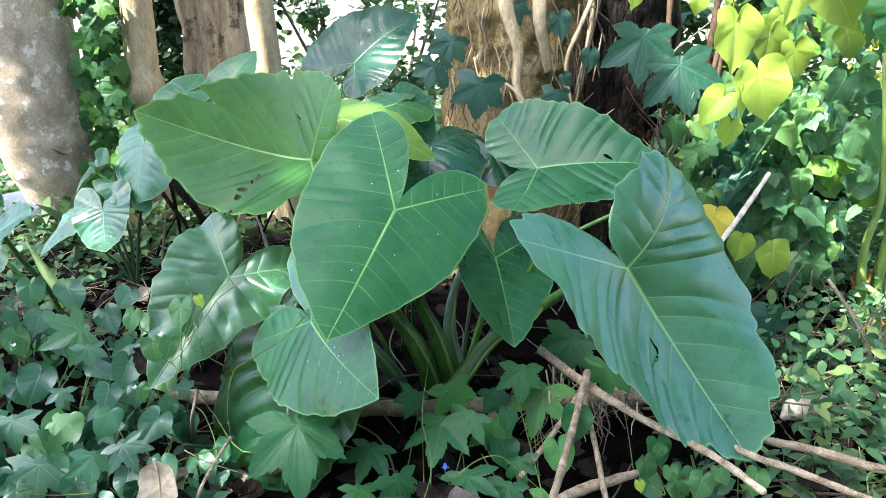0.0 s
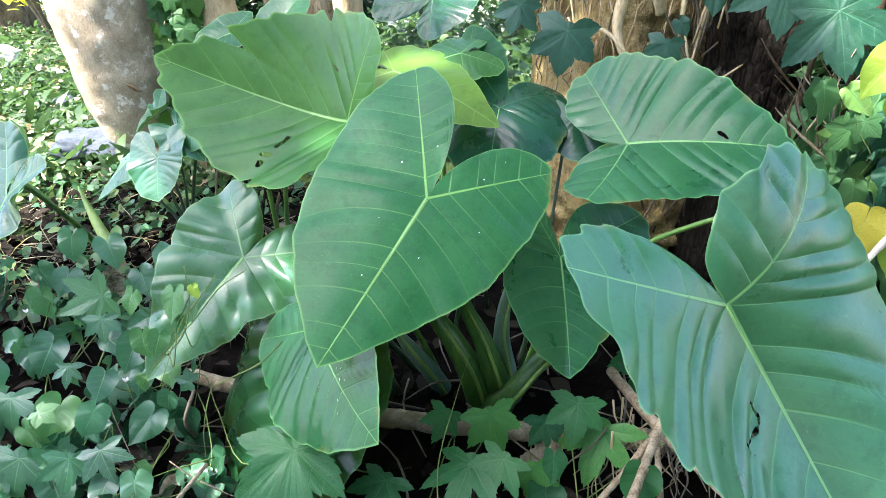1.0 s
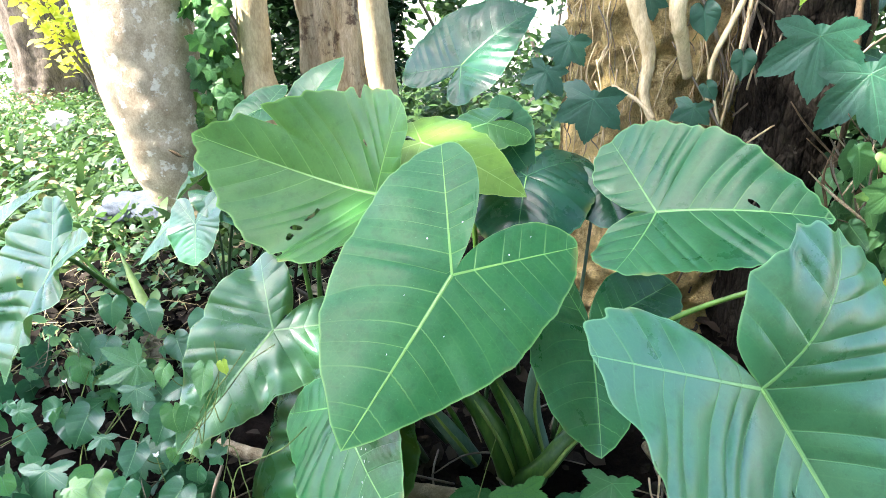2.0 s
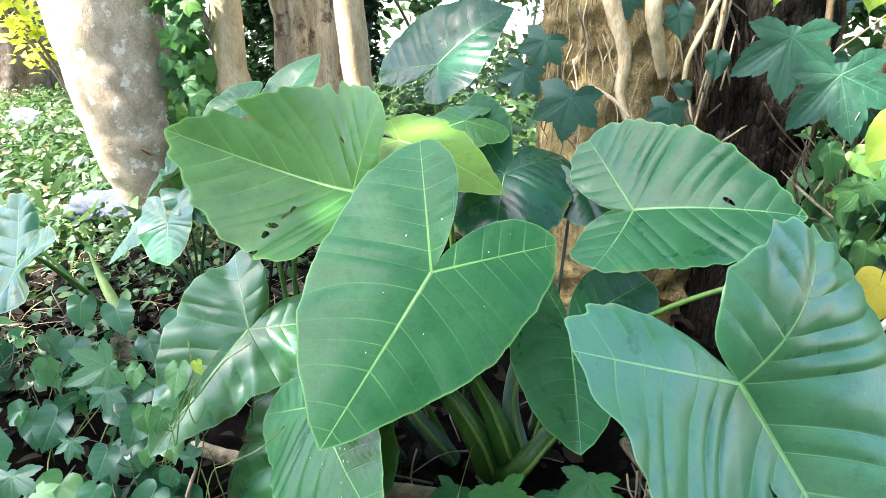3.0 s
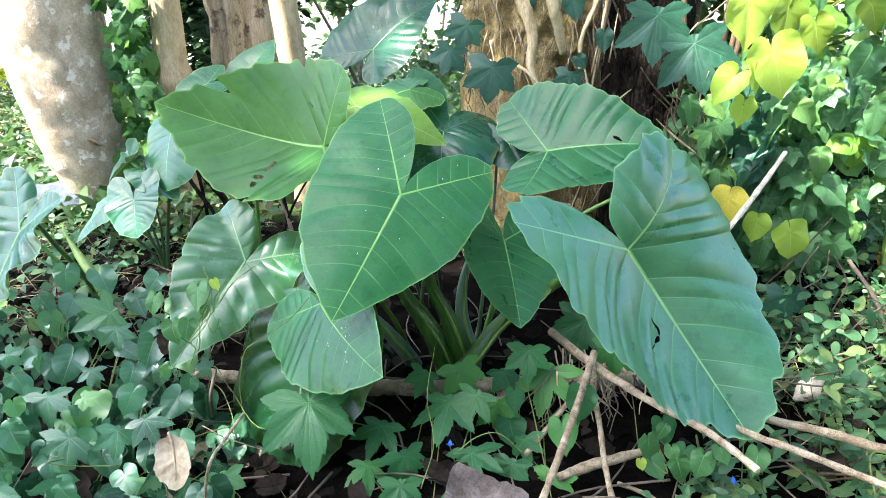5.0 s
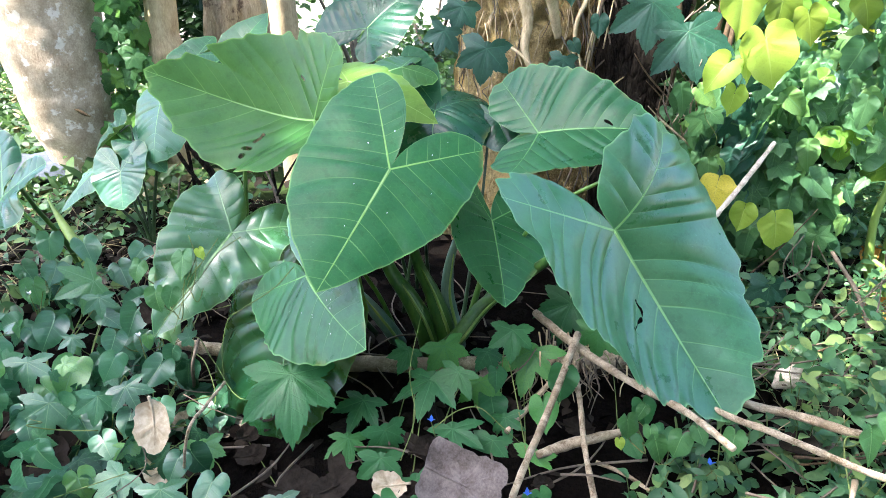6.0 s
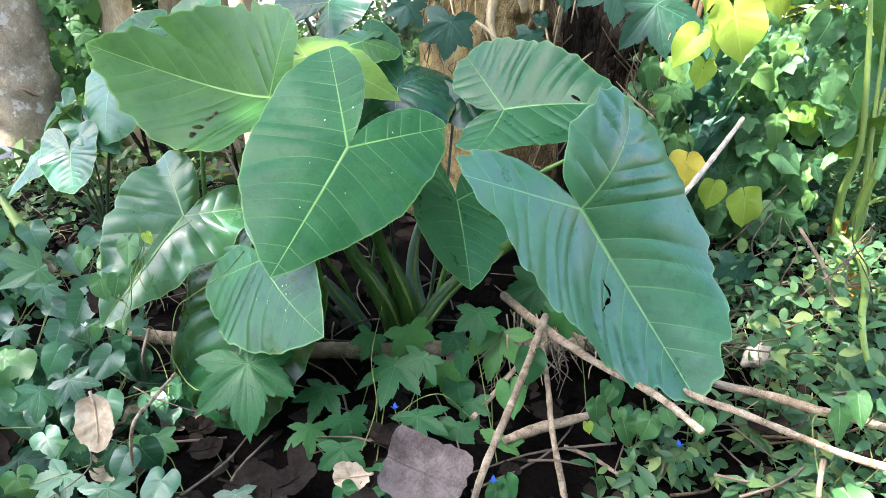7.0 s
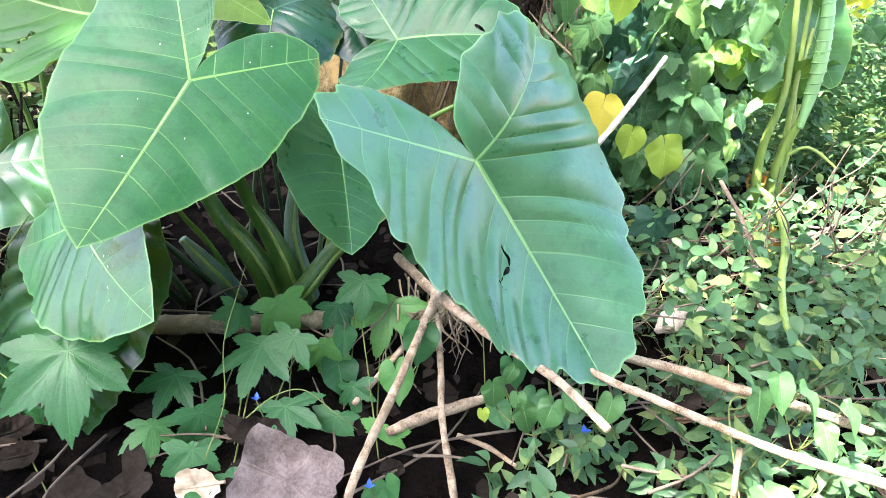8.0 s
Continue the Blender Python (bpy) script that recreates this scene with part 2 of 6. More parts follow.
RIB = rough_material("pale_leaf_rib", (0.17, 0.36, 0.09), (0.27, 0.50, 0.15), scale=(20, 20, 20), rough=0.4, bump=0.1, relief=0.002)
STALK_PALE = rough_material("yellow_green_stalk", (0.13, 0.23, 0.045), (0.24, 0.35, 0.075), scale=(9, 9, 2), rough=0.4, bump=0.15, relief=0.003)
TENDRIL = rough_material("vine_stem", (0.07, 0.12, 0.03), (0.20, 0.25, 0.08), scale=(30, 30, 30), rough=0.6, bump=0.3, relief=0.002)
BARK_PALE = rough_material("pale_smooth_bark", (0.34, 0.265, 0.175), (0.60, 0.50, 0.35), scale=(15, 15, 12), bump=1.0, relief=0.015, patch=(0.74, 0.69, 0.58), patch_at=(0.55, 0.62), cracks=0.06, patch_scale=16.0)
BARK_TAN = rough_material("tan_smooth_bark", (0.36, 0.275, 0.15), (0.60, 0.49, 0.29), scale=(16, 16, 5.0), bump=0.8, relief=0.015, patch=(0.27, 0.20, 0.11), patch_at=(0.58, 0.72), cracks=0.10)
BARK_FURROW = rough_material("grey_tan_furrowed_bark", (0.30, 0.225, 0.13), (0.64, 0.53, 0.35), scale=(26, 26, 4.0), bump=1.0, relief=0.025, patch=(0.155, 0.11, 0.075), patch_at=(0.56, 0.62), cracks=0.15)
BARK_BROWN = rough_material("brown_fibrous_bark", (0.30, 0.205, 0.075), (0.86, 0.69, 0.33), scale=(42, 42, 30), bump=1.0, relief=0.05, patch=(0.72, 0.54, 0.22), patch_at=(0.50, 0.62), cracks=0.3, patch_scale=12.0)
BARK_DARK = rough_material("near_black_bark", (0.004, 0.0035, 0.003), (0.034, 0.029, 0.022), scale=(20, 20, 7), bump=1.0, relief=0.03, patch=(0.14, 0.125, 0.10), patch_at=(0.60, 0.66), cracks=0.5)
# grey-brown bark lowered in colour so the sunlit trunk still reads as shaded
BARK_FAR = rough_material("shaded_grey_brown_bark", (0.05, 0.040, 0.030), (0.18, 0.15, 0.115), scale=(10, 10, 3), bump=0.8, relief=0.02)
ROOT = rough_material("pale_clinging_root", (0.32, 0.245, 0.13), (0.70, 0.57, 0.35), scale=(20, 20, 5), bump=0.5, relief=0.005)
STICK = rough_material("bleached_dry_stick", (0.19, 0.14, 0.08), (0.58, 0.48, 0.33), scale=(40, 40, 40), bump=1.0, relief=0.006, patch=(0.22, 0.17, 0.105), patch_at=(0.54, 0.66), cracks=0.08)
STICK_WHITE = rough_material("sun_bleached_stick", (0.36, 0.31, 0.23), (0.74, 0.67, 0.54), scale=(40, 40, 40), bump=0.7, relief=0.004, cracks=0.2)
TWIG = rough_material("brown_twig", (0.05, 0.040, 0.030), (0.20, 0.165, 0.12), scale=(30, 30, 30), bump=0.5, relief=0.003, islands=True)
STEM_BROWN = rough_material("brown_woody_stem", (0.035, 0.024, 0.014), (0.15, 0.105, 0.06), scale=(24, 24, 8), bump=0.8, relief=0.006)
DEAD = rough_material("dead_brown_leaf", (0.080, 0.070, 0.048), (0.25, 0.22, 0.155), scale=(14, 14, 14), rough=0.75, bump=0.5, relief=0.004)
DEAD_GREY = rough_material("dead_purplish_grey_leaf", (0.080, 0.066, 0.056), (0.19, 0.162, 0.142), scale=(22, 22, 22), rough=0.75, bump=0.6, relief=0.004)
DEAD_PALE = rough_material("dead_pale_leaf", (0.32, 0.26, 0.16), (0.60, 0.53, 0.38), scale=(10, 10, 10), rough=0.75, bump=0.4, relief=0.003, patch=(0.30, 0.22, 0.13), patch_at=(0.56, 0.66))
DEAD_ORANGE = rough_material("dead_orange_leaf", (0.28, 0.11, 0.02), (0.55, 0.30, 0.06), scale=(14, 14, 14), rough=0.7, bump=0.4, relief=0.003)
# litter colour taken near black to stand in for shade beneath the plants
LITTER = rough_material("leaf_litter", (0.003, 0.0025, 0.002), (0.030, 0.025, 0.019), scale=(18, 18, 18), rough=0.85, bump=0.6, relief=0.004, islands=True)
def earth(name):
    """Humus with deep shade put into its colour under the plants, weedy brown earth beyond, pale dry earth in the open.
    """
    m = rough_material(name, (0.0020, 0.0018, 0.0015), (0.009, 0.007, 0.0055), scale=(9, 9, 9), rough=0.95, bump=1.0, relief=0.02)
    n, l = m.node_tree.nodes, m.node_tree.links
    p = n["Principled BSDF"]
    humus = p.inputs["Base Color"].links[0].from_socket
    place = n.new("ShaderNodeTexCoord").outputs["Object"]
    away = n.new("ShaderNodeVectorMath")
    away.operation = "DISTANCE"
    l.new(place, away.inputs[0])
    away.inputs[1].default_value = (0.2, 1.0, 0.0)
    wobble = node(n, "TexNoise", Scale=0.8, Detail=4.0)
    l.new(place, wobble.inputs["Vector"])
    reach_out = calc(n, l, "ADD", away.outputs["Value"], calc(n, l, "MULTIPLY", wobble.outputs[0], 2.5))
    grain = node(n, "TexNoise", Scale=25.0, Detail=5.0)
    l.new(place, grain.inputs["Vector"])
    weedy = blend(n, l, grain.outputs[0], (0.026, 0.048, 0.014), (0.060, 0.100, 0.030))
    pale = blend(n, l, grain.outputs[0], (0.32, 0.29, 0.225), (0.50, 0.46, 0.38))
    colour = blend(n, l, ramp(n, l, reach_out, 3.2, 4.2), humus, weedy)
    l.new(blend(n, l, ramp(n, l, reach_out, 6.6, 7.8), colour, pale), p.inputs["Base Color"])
    return m


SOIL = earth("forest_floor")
DRY = rough_material("dry_grass", (0.22, 0.18, 0.09), (0.42, 0.36, 0.20), scale=(30, 30, 30), rough=0.7, bump=0.2, relief=0.002, islands=True)
# stone colour lowered to stand in for the shade it lies in
STONE = rough_material("blue_grey_stone", (0.045, 0.056, 0.068), (0.10, 0.118, 0.138), scale=(14, 14, 14), rough=0.8, bump=0.7, relief=0.01)
STONE_PALE = rough_material("pale_stone", (0.42, 0.41, 0.38), (0.65, 0.63, 0.58), scale=(10, 10, 10), rough=0.8, bump=0.7, relief=0.01)
CHALK = rough_material("chalky_white", (0.66, 0.66, 0.62), (0.8, 0.8, 0.76), scale=(60, 60, 60), rough=0.8, bump=0.3, relief=0.001)
BLUE = leaf_material("blue_petal", (0.05, 0.16, 0.75), (0.08, 0.24, 0.85), (0.2, 0.4, 0.9), veins=False)
WHITE = leaf_material("white_petal", (0.7, 0.7, 0.68), (0.8, 0.8, 0.78), (0.8, 0.8, 0.8), veins=False)


# ---- mesh helpers ----
def raw_mesh(name, verts, faces, uv=None, smooth=True):
    me = bpy.data.meshes.new(name)
    me.from_pydata([tuple(map(float, v)) for v in verts], [], [tuple(map(int, f)) for f in faces])
    if uv is not None:
        layer = me.uv_layers.new(name="vein")
        order = np.empty(len(me.loops), dtype=np.int32)
        me.loops.foreach_get("vertex_index", order)
        layer.data.foreach_set("uv", np.asarray(uv, dtype=np.float32)[order].ravel())
    if smooth:
        me.polygons.foreach_set("use_smooth", [True] * len(me.polygons))
    me.update()
    return me


def part(name, mesh, material, parent=None, label="", m=None):
    """One mesh object under a thing or under a part, or on its own."""
    if isinstance(mesh, bmesh.types.BMesh):
        bm, mesh = mesh, bpy.data.meshes.new(name)
        bm.to_mesh(mesh)
        bm.free()
    if material and not mesh.materials:
        mesh.materials.append(material)
    ob = new(name, mesh)
    if m is not None:
        ob.matrix_basis = m
    if parent:
        ob.parent = parent
        ob.matrix_parent_inverse = parent.matrix_basis.inverted()
    return tagged(ob, label)


def thing(name, x, y, z, label, category, group="", kind=""):
    ob = new(name)
    ob.empty_display_size = 0.1
    ob.matrix_basis = pose(x, y, z)
    return tagged(ob, label, category, group, kind)


def glide(points, count):
    """A smooth line of that many points through the given ones."""
    p = np.asarray(points, dtype=float)
    p = np.vstack([2 * p[0] - p[1], p, 2 * p[-1] - p[-2]])
    spans = len(p) - 3
    out = []
    for s in np.linspace(0, spans - 1e-6, count):
        i, f = int(s), s - int(s)
        a, b, c, d = p[i:i + 4]
        out.append(0.5 * (2 * b + (c - a) * f + (2 * a - 5 * b + 4 * c - d) * f * f + (3 * b - a - 3 * c + d) * f ** 3))
    return np.array(out)


def tube(points, radii, around=10, count=None, rough=0.0, ridges=0.0, ridge_count=7, seed=0.0, uneven=7.0, cap=True):
    """A stem, stick or trunk along a smooth line, with uneven thickness and ridges."""
    line = glide(points, count or 4 * len(points))
    sizes = np.interp(np.linspace(0, 1, len(line)), np.linspace(0, 1, len(radii)), radii)
    verts, faces = [], []
    side = Vector((1, 0.17, 0.05))
    for i, c in enumerate(line):
        way = Vector(line[min(i + 1, len(line) - 1)] - line[max(i - 1, 0)]).normalized()
        side = (side - way * side.dot(way)).normalized()
        up = way.cross(side)
        for k in range(around):
            a = 2 * math.pi * k / around
            r = sizes[i]
            if ridges:
                r *= 1 + ridges * (0.6 * math.sin(ridge_count * a + 2.2 * math.sin(i * 0.05 + seed)) + 0.4 * math.sin((ridge_count * 2 + 1) * a + i * 0.09))
            if rough:
                q = Vector(c) * uneven + Vector((math.cos(a), math.sin(a), seed)) * (sizes[i] * uneven)
                r *= 1 + rough * (noise.noise(q) + 0.5 * noise.noise(q * 2.7))
            verts.append(Vector(c) + (side * math.cos(a) + up * math.sin(a)) * r)
    for i in range(len(line) - 1):
        for k in range(around):
            j = (k + 1) % around
            faces.append((i * around + k, i * around + j, (i + 1) * around + j, (i + 1) * around + k))
    if cap:
        faces.append(tuple(range(around))[::-1])
        faces.append(tuple((len(line) - 1) * around + k for k in range(around)))
    return raw_mesh("tube", verts, faces)


def spread(name, shape, places, material, **tags):
    """Many small shapes joined into one mesh: what nobody could count."""
    v, f = shape
    v = np.asarray(v, dtype=np.float32)
    mats = np.asarray(places, dtype=np.float32)
    verts = np.einsum("nij,vj->nvi", mats[:, :3, :3], v) + mats[:, None, :3, 3]
    n, k = len(mats), len(v)
    loops = np.concatenate([np.asarray(q) for q in f])
    sizes = np.array([len(q) for q in f])
    me = bpy.data.meshes.new(name)
    me.vertices.add(n * k)
    me.vertices.foreach_set("co", verts.astype(np.float32).ravel())
    all_loops = (loops[None] + k * np.arange(n)[:, None]).ravel()
    all_sizes = np.tile(sizes, n)
    me.loops.add(len(all_loops))
    me.loops.foreach_set("vertex_index", all_loops.astype(np.int32))
    me.polygons.add(len(all_sizes))
    me.polygons.foreach_set("loop_start", np.concatenate([[0], np.cumsum(all_sizes)[:-1]]).astype(np.int32))
    me.polygons.foreach_set("use_smooth", np.ones(len(all_sizes), dtype=bool))
    me.update(calc_edges=True)
    me.validate()
    me.materials.append(material)
    return me


def turned(places, sizes, tilt, rng, lean=(0, 0, 0)):
    """Matrices for leaves at the places: tips all round, faces up within tilt and leaning to one way."""
    n = len(places)
    up = np.array([0, 0, 1.0]) + np.array(lean) + rng.normal(0, tilt, (n, 3))
    up /= np.linalg.norm(up, axis=1)[:, None]
    a = rng.uniform(0, 2 * np.pi, n)
    way = np.stack([np.cos(a), np.sin(a), rng.normal(-0.3, 0.3, n)], 1)
    way -= up * (way * up).sum(1)[:, None]
    way /= np.linalg.norm(way, axis=1)[:, None]
    across = np.cross(way, up)
    m = np.zeros((n, 4, 4))
    s = np.asarray(sizes)[:, None]
    m[:, :3, 0], m[:, :3, 1], m[:, :3, 2], m[:, :3, 3], m[:, 3, 3] = across * s, way * s, up * s, places, 1
    return m


# small leaf for what is joined: a folded, pointed oval
OVAL = ([(0, 0, 0), (0.16, 0.10, 0.03), (0.28, 0.28, 0.06), (0.29, 0.48, 0.06), (0.22, 0.70, 0.03), (0.10, 0.88, -0.04), (0, 1, -0.12), (-0.10, 0.88, -0.04), (-0.22, 0.70, 0.03), (-0.29, 0.48, 0.06), (-0.28, 0.28, 0.06), (-0.16, 0.10, 0.03), (0, 0.35, 0), (0, 0.7, -0.03)],
        [(0, 1, 2, 12), (2, 3, 12), (12, 3, 4, 13), (4, 5, 13), (5, 6, 13), (6, 7, 13), (7, 8, 13), (13, 8, 9, 12), (9, 10, 12), (10, 11, 0, 12)])
SMALL = ([(0, 0, 0), (0.26, 0.28, 0.06), (0.24, 0.62, 0.05), (0, 1, -0.12), (-0.24, 0.62, 0.05), (-0.26, 0.28, 0.06), (0, 0.5, 0)],
         [(0, 1, 6), (1, 2, 6), (2, 3, 6), (3, 4, 6), (4, 5, 6), (5, 0, 6)])
LEAFLET = ([(0, 0, 0), (0.12, 0.12, 0.03), (0.20, 0.32, 0.055), (0.18, 0.56, 0.04), (0.08, 0.82, -0.03), (0, 1, -0.14), (-0.08, 0.82, -0.03), (-0.18, 0.56, 0.04), (-0.20, 0.32, 0.055), (-0.12, 0.12, 0.03), (0, 0.4, 0), (0, 0.75, -0.04)],
           [(0, 1, 2, 10), (2, 3, 11, 10), (3, 4, 11), (4, 5, 11), (5, 6, 11), (6, 7, 11), (7, 8, 10, 11), (8, 9, 0, 10)])
STRAW = ([(0, 0, 0), (0.012, 0.4, 0.03), (0.010, 0.75, 0.02), (0, 1, -0.15), (-0.010, 0.75, 0.02), (-0.012, 0.4, 0.03)], [(0, 1, 2, 5), (5, 2, 3, 4)])
LANCE = ([(0, 0, 0), (0.10, 0.3, 0.03), (0.09, 0.65, 0.02), (0, 1, -0.15), (-0.09, 0.65, 0.02), (-0.10, 0.3, 0.03)], [(0, 1, 2, 5), (5, 2, 3, 4)])

# ---- the elephant-ear blade ----
STEP = np.array([0.0, 0.07, 0.18, 0.30, 0.46, 0.62, 0.80, 1.0, 1.28, 1.56, 1.8, 2.0])
REACH = np.array([1.0, 0.90, 0.79, 0.71, 0.645, 0.62, 0.645, 0.70, 0.64, 0.47, 0.24, 0.07])
FLANK = np.array([0, .4, .9, 1, 1, 1, .6, 0, 0, 0, 0, 0])
LOBE = np.array([0, 0, 0, 0, 0, .1, .5, 1, 1, 1, .6, .2])


def reach(u, wide, lobe):
    """The edge's distance from the stalk, from the tip (u = 0) past the lobe's end (1) to the notch (2)."""
    r = REACH * (1 + FLANK * (wide - 1) + LOBE * (lobe - 1))
    m = np.gradient(r, STEP)
    m[-1] = (r[-1] - r[-2]) / (STEP[-1] - STEP[-2])
    i = np.clip(np.searchsorted(STEP, u, side="right") - 1, 0, len(r) - 2)
    h = STEP[i + 1] - STEP[i]
    s = (u - STEP[i]) / h
    return (2 * s ** 3 - 3 * s ** 2 + 1) * r[i] + (s ** 3 - 2 * s ** 2 + s) * h * m[i] + (3 * s ** 2 - 2 * s ** 3) * r[i + 1] + (s ** 3 - s ** 2) * h * m[i + 1]


def gap(x, y, line):
    """How far a place lies from a line of points."""
    best = 9.0
    for (ax, ay), (bx, by) in zip(line, line[1:]):
        dx, dy = bx - ax, by - ay
        s = min(1, max(0, ((x - ax) * dx + (y - ay) * dy) / (dx * dx + dy * dy + 1e-12)))
        best = min(best, math.hypot(x - ax - s * dx, y - ay - s * dy))
    return best


def blade_mesh(length, wide, lobe, spread_angle, fold, curl, droop, bend, wave=0.012, quilt=0.012, seed=0, veins=6.5, columns=56, rings=22, scallop=0.02, holes=(), notches=(), ripple=0.02):
    """holes: (side, half width, line of u and r); notches in the edge: (side, u, half u, depth)."""
    rng = np.random.default_rng(seed)
    cut = 0.52
    u = np.sort(np.unique(np.concatenate([np.linspace(0, 1, columns * 2 // 3), np.linspace(1, 2, columns // 3), [cut]])))
    r = np.linspace(0, 1, rings + 1)[1:] ** 0.9
    waves = [(rng.uniform(4, 9), rng.uniform(0, 6.3), rng.uniform(0.5, 1)) for _ in range(3)] + [(rng.uniform(13, 22), rng.uniform(0, 6.3), 0.35)]
    verts, uv, faces, rim_at = [(0, 0, 0)], [(0.5, 0.0)], [], [0.0]
    grid = {}
    for k, side in ((0, 1), (1, -1)):
        end = radians(spread_angle[k])
        theta = np.where(u <= 1, u * end, end + (u - 1) * (math.pi - end))
        edge = reach(u, wide[k], lobe[k])
        first = cut * end
        for i in range(len(u)):
            if side < 0 and i == 0:
                continue
            nick = 1 + 0.006 * math.sin(19 * theta[i] + waves[0][1]) + 0.003 * math.sin(47 * theta[i] * side + waves[1][1])
            if u[i] < 0.03 or u[i] > 1.9:
                nick = 1
            rim_x, rim_y = edge[i] * math.sin(theta[i]), edge[i] * math.cos(theta[i])
            rim_a, rim_b = edge[i] * math.cos(theta[i] - end), abs(edge[i] * math.sin(theta[i] - end))
            rim = rim_y - rim_x / math.tan(first) if u[i] <= cut else 1.25 * (rim_a - rim_b / math.tan(end - first)) if u[i] <= 1 else 1.25 * (rim_a - 0.45 * rim_b)
            if 0.03 < u[i] < 1.8:
                nick += scallop * (-0.5 * math.cos(2 * math.pi * rim * veins) + 0.5 * math.sin(2.7 * rim * veins + waves[1][1]))
            for s, at, half, deep in notches:
                if s == side and abs(u[i] - at) < half:
                    nick -= deep * (1 - abs(u[i] - at) / half) ** 0.7
            for j in range(rings):
                q = edge[i] * r[j] * nick
                x, y = q * math.sin(theta[i]), q * math.cos(theta[i])
                along_a, along_b = q * math.cos(theta[i] - end), abs(q * math.sin(theta[i] - end))
                if u[i] <= cut:
                    phase, off = y - x / math.tan(first), x
                    phase -= 0.55 * x * x * min(1, 4 * phase)
                elif u[i] <= 1:
                    phase, off = -(along_a - along_b / math.tan(end - first)) * 1.25, along_b
                else:
                    phase, off = -(along_a - along_b * 0.45) * 1.25, along_b
                phase = phase * veins + 0.16 * math.sin(2.3 * phase * veins + waves[0][1]) - 0.16 * math.sin(waves[0][1])
                swell = abs(math.sin(math.pi * phase)) ** 0.75 * min(1, off * 5) * (1 - 0.5 * r[j] ** 4)
                z = fold[k] * x + curl[k] * x * x - droop[0] * max(y, 0) ** 2 - droop[1] * min(y, 0) ** 2
                a = theta[i] * side
                z += wave * r[j] ** 3 * min(1, u[i] * 6) * sum(h * math.sin(f * a + s) for f, s, h in waves) + quilt * swell
                z += ripple * min(1, off * 5) * noise.noise((side * x * 3.6 + seed, y * 3.6, seed * 1.7))
                grid[side, i, j] = len(verts)
                verts.append((length * (side * x + bend * max(y, 0) ** 2), length * y, length * z))
                rim_at.append(float(1 - (1 - r[j]) * edge[i] * length / 0.2))
                uv.append((phase, off / ((0.0115 if u[i] <= cut else 0.008) * (1.12 - 0.9 * r[j]))))
    for side in (1, -1):
        for j in range(rings):
            grid[side, 0, j] = grid[1, 0, j]
        for i in range(len(u) - 1):
            for j in range(-1, rings - 1):
                if j < 0:
                    f = (0, grid[side, i, 0], grid[side, i + 1, 0])
                else:
                    f = (grid[side, i, j], grid[side, i + 1, j], grid[side, i + 1, j + 1], grid[side, i, j + 1])
                    f = f[::-1]
                mid_u, mid_r = (u[i] + u[i + 1]) / 2, r[max(j, 0)]
                if any(s == side and gap(mid_u * mid_r * 1.3, mid_r * 0.85, [(q * w * 1.3, w * 0.85) for q, w in line]) < wide_gap  for s, wide_gap, line in holes):
                    continue
                faces.append(f if side < 0 else f[::-1])
    if holes:
        count = {}
        for f in faces:
            for a, b in zip(f, f[1:] + f[:1]):
                count[min(a, b), max(a, b)] = count.get((min(a, b), max(a, b)), 0) + 1
        torn = {}
        outer = {grid[s, i, rings - 1] for s in (1, -1) for i in range(len(u))}
        for (a, b), k in count.items():
            if k == 1 and a not in outer and b not in outer:
                torn.setdefault(a, []).append(b), torn.setdefault(b, []).append(a)
        for _ in range(5):
            moved = {a: [0.4 * verts[a][c] + 0.6 * sum(verts[b][c] for b in near) / len(near) for c in range(3)] for a, near in torn.items() if len(near) == 2}
            for a, v in moved.items():
                verts[a] = tuple(v)
    me = raw_mesh("blade", verts, faces, uv)
    me.attributes.new("rim", "FLOAT", "POINT").data.foreach_set("value", rim_at)
    return me, (waves, u)


def rib_mesh(length, droop, bend, thick=0.006):
    """The raised midrib under the blade."""
    y = np.linspace(0, 0.97, 14)
    pts = [(length * bend * v * v, length * v, -length * droop * v * v - thick * 0.55) for v in y]
    return tube(pts, [thick * 0.9, thick * 0.55, thick * 0.12], around=6, count=20)


def big_leaf(plant, place, length, wide=(1, 1), lobe=(1, 1), spread_angle=(142, 142), fold=(0.15, 0.15), curl=(-0.1, -0.1), droop=(0.15, 0.1), bend=0.0,
             material=None, foot=None, stalk=0.009, arch=0.25, seed=1, wave=0.012, quilt=0.006, label="", stalk_material=None, veins=6.5, fine=False, scallop=0.012, holes=(), notches=(), ripple=0.010):
    """A leaf blade with its midrib, and the stalk that carries it from the plant's foot."""
    me, _ = blade_mesh(length, wide, lobe, spread_angle, fold, curl, droop, bend, wave, quilt, seed, veins, 168 if fine else 66, 90 if fine else 30, scallop, holes, notches, ripple)
    leaf = part("leaf_blade", me, material or BLADE, plant, label, m=place)
    part("midrib", rib_mesh(length, droop[0], bend, 0.0018 + 0.0045 * length), RIB, leaf, m=place)
    if foot is not None:
        end = place.translation
        a, d = Vector(foot), place.to_3x3() @ Vector((0, 1, 0))
        n = place.to_3x3() @ Vector((0, 0, 1))
        mid = a.lerp(end, 0.55) + Vector((0, 0, arch * (end - a).length))
        near = end - n * 0.015 - d * 0.05 + Vector((0, 0, -0.01))
        part("leaf_stalk", tube([a, a.lerp(mid, 0.5) + Vector((0, 0, 0.02)), mid, near, end - n * 0.007], [stalk * 1.35, stalk * 1.1, stalk * 0.9, stalk * 0.75, stalk * 0.5], around=12, count=26),
             stalk_material or STALK, plant)
    return leaf


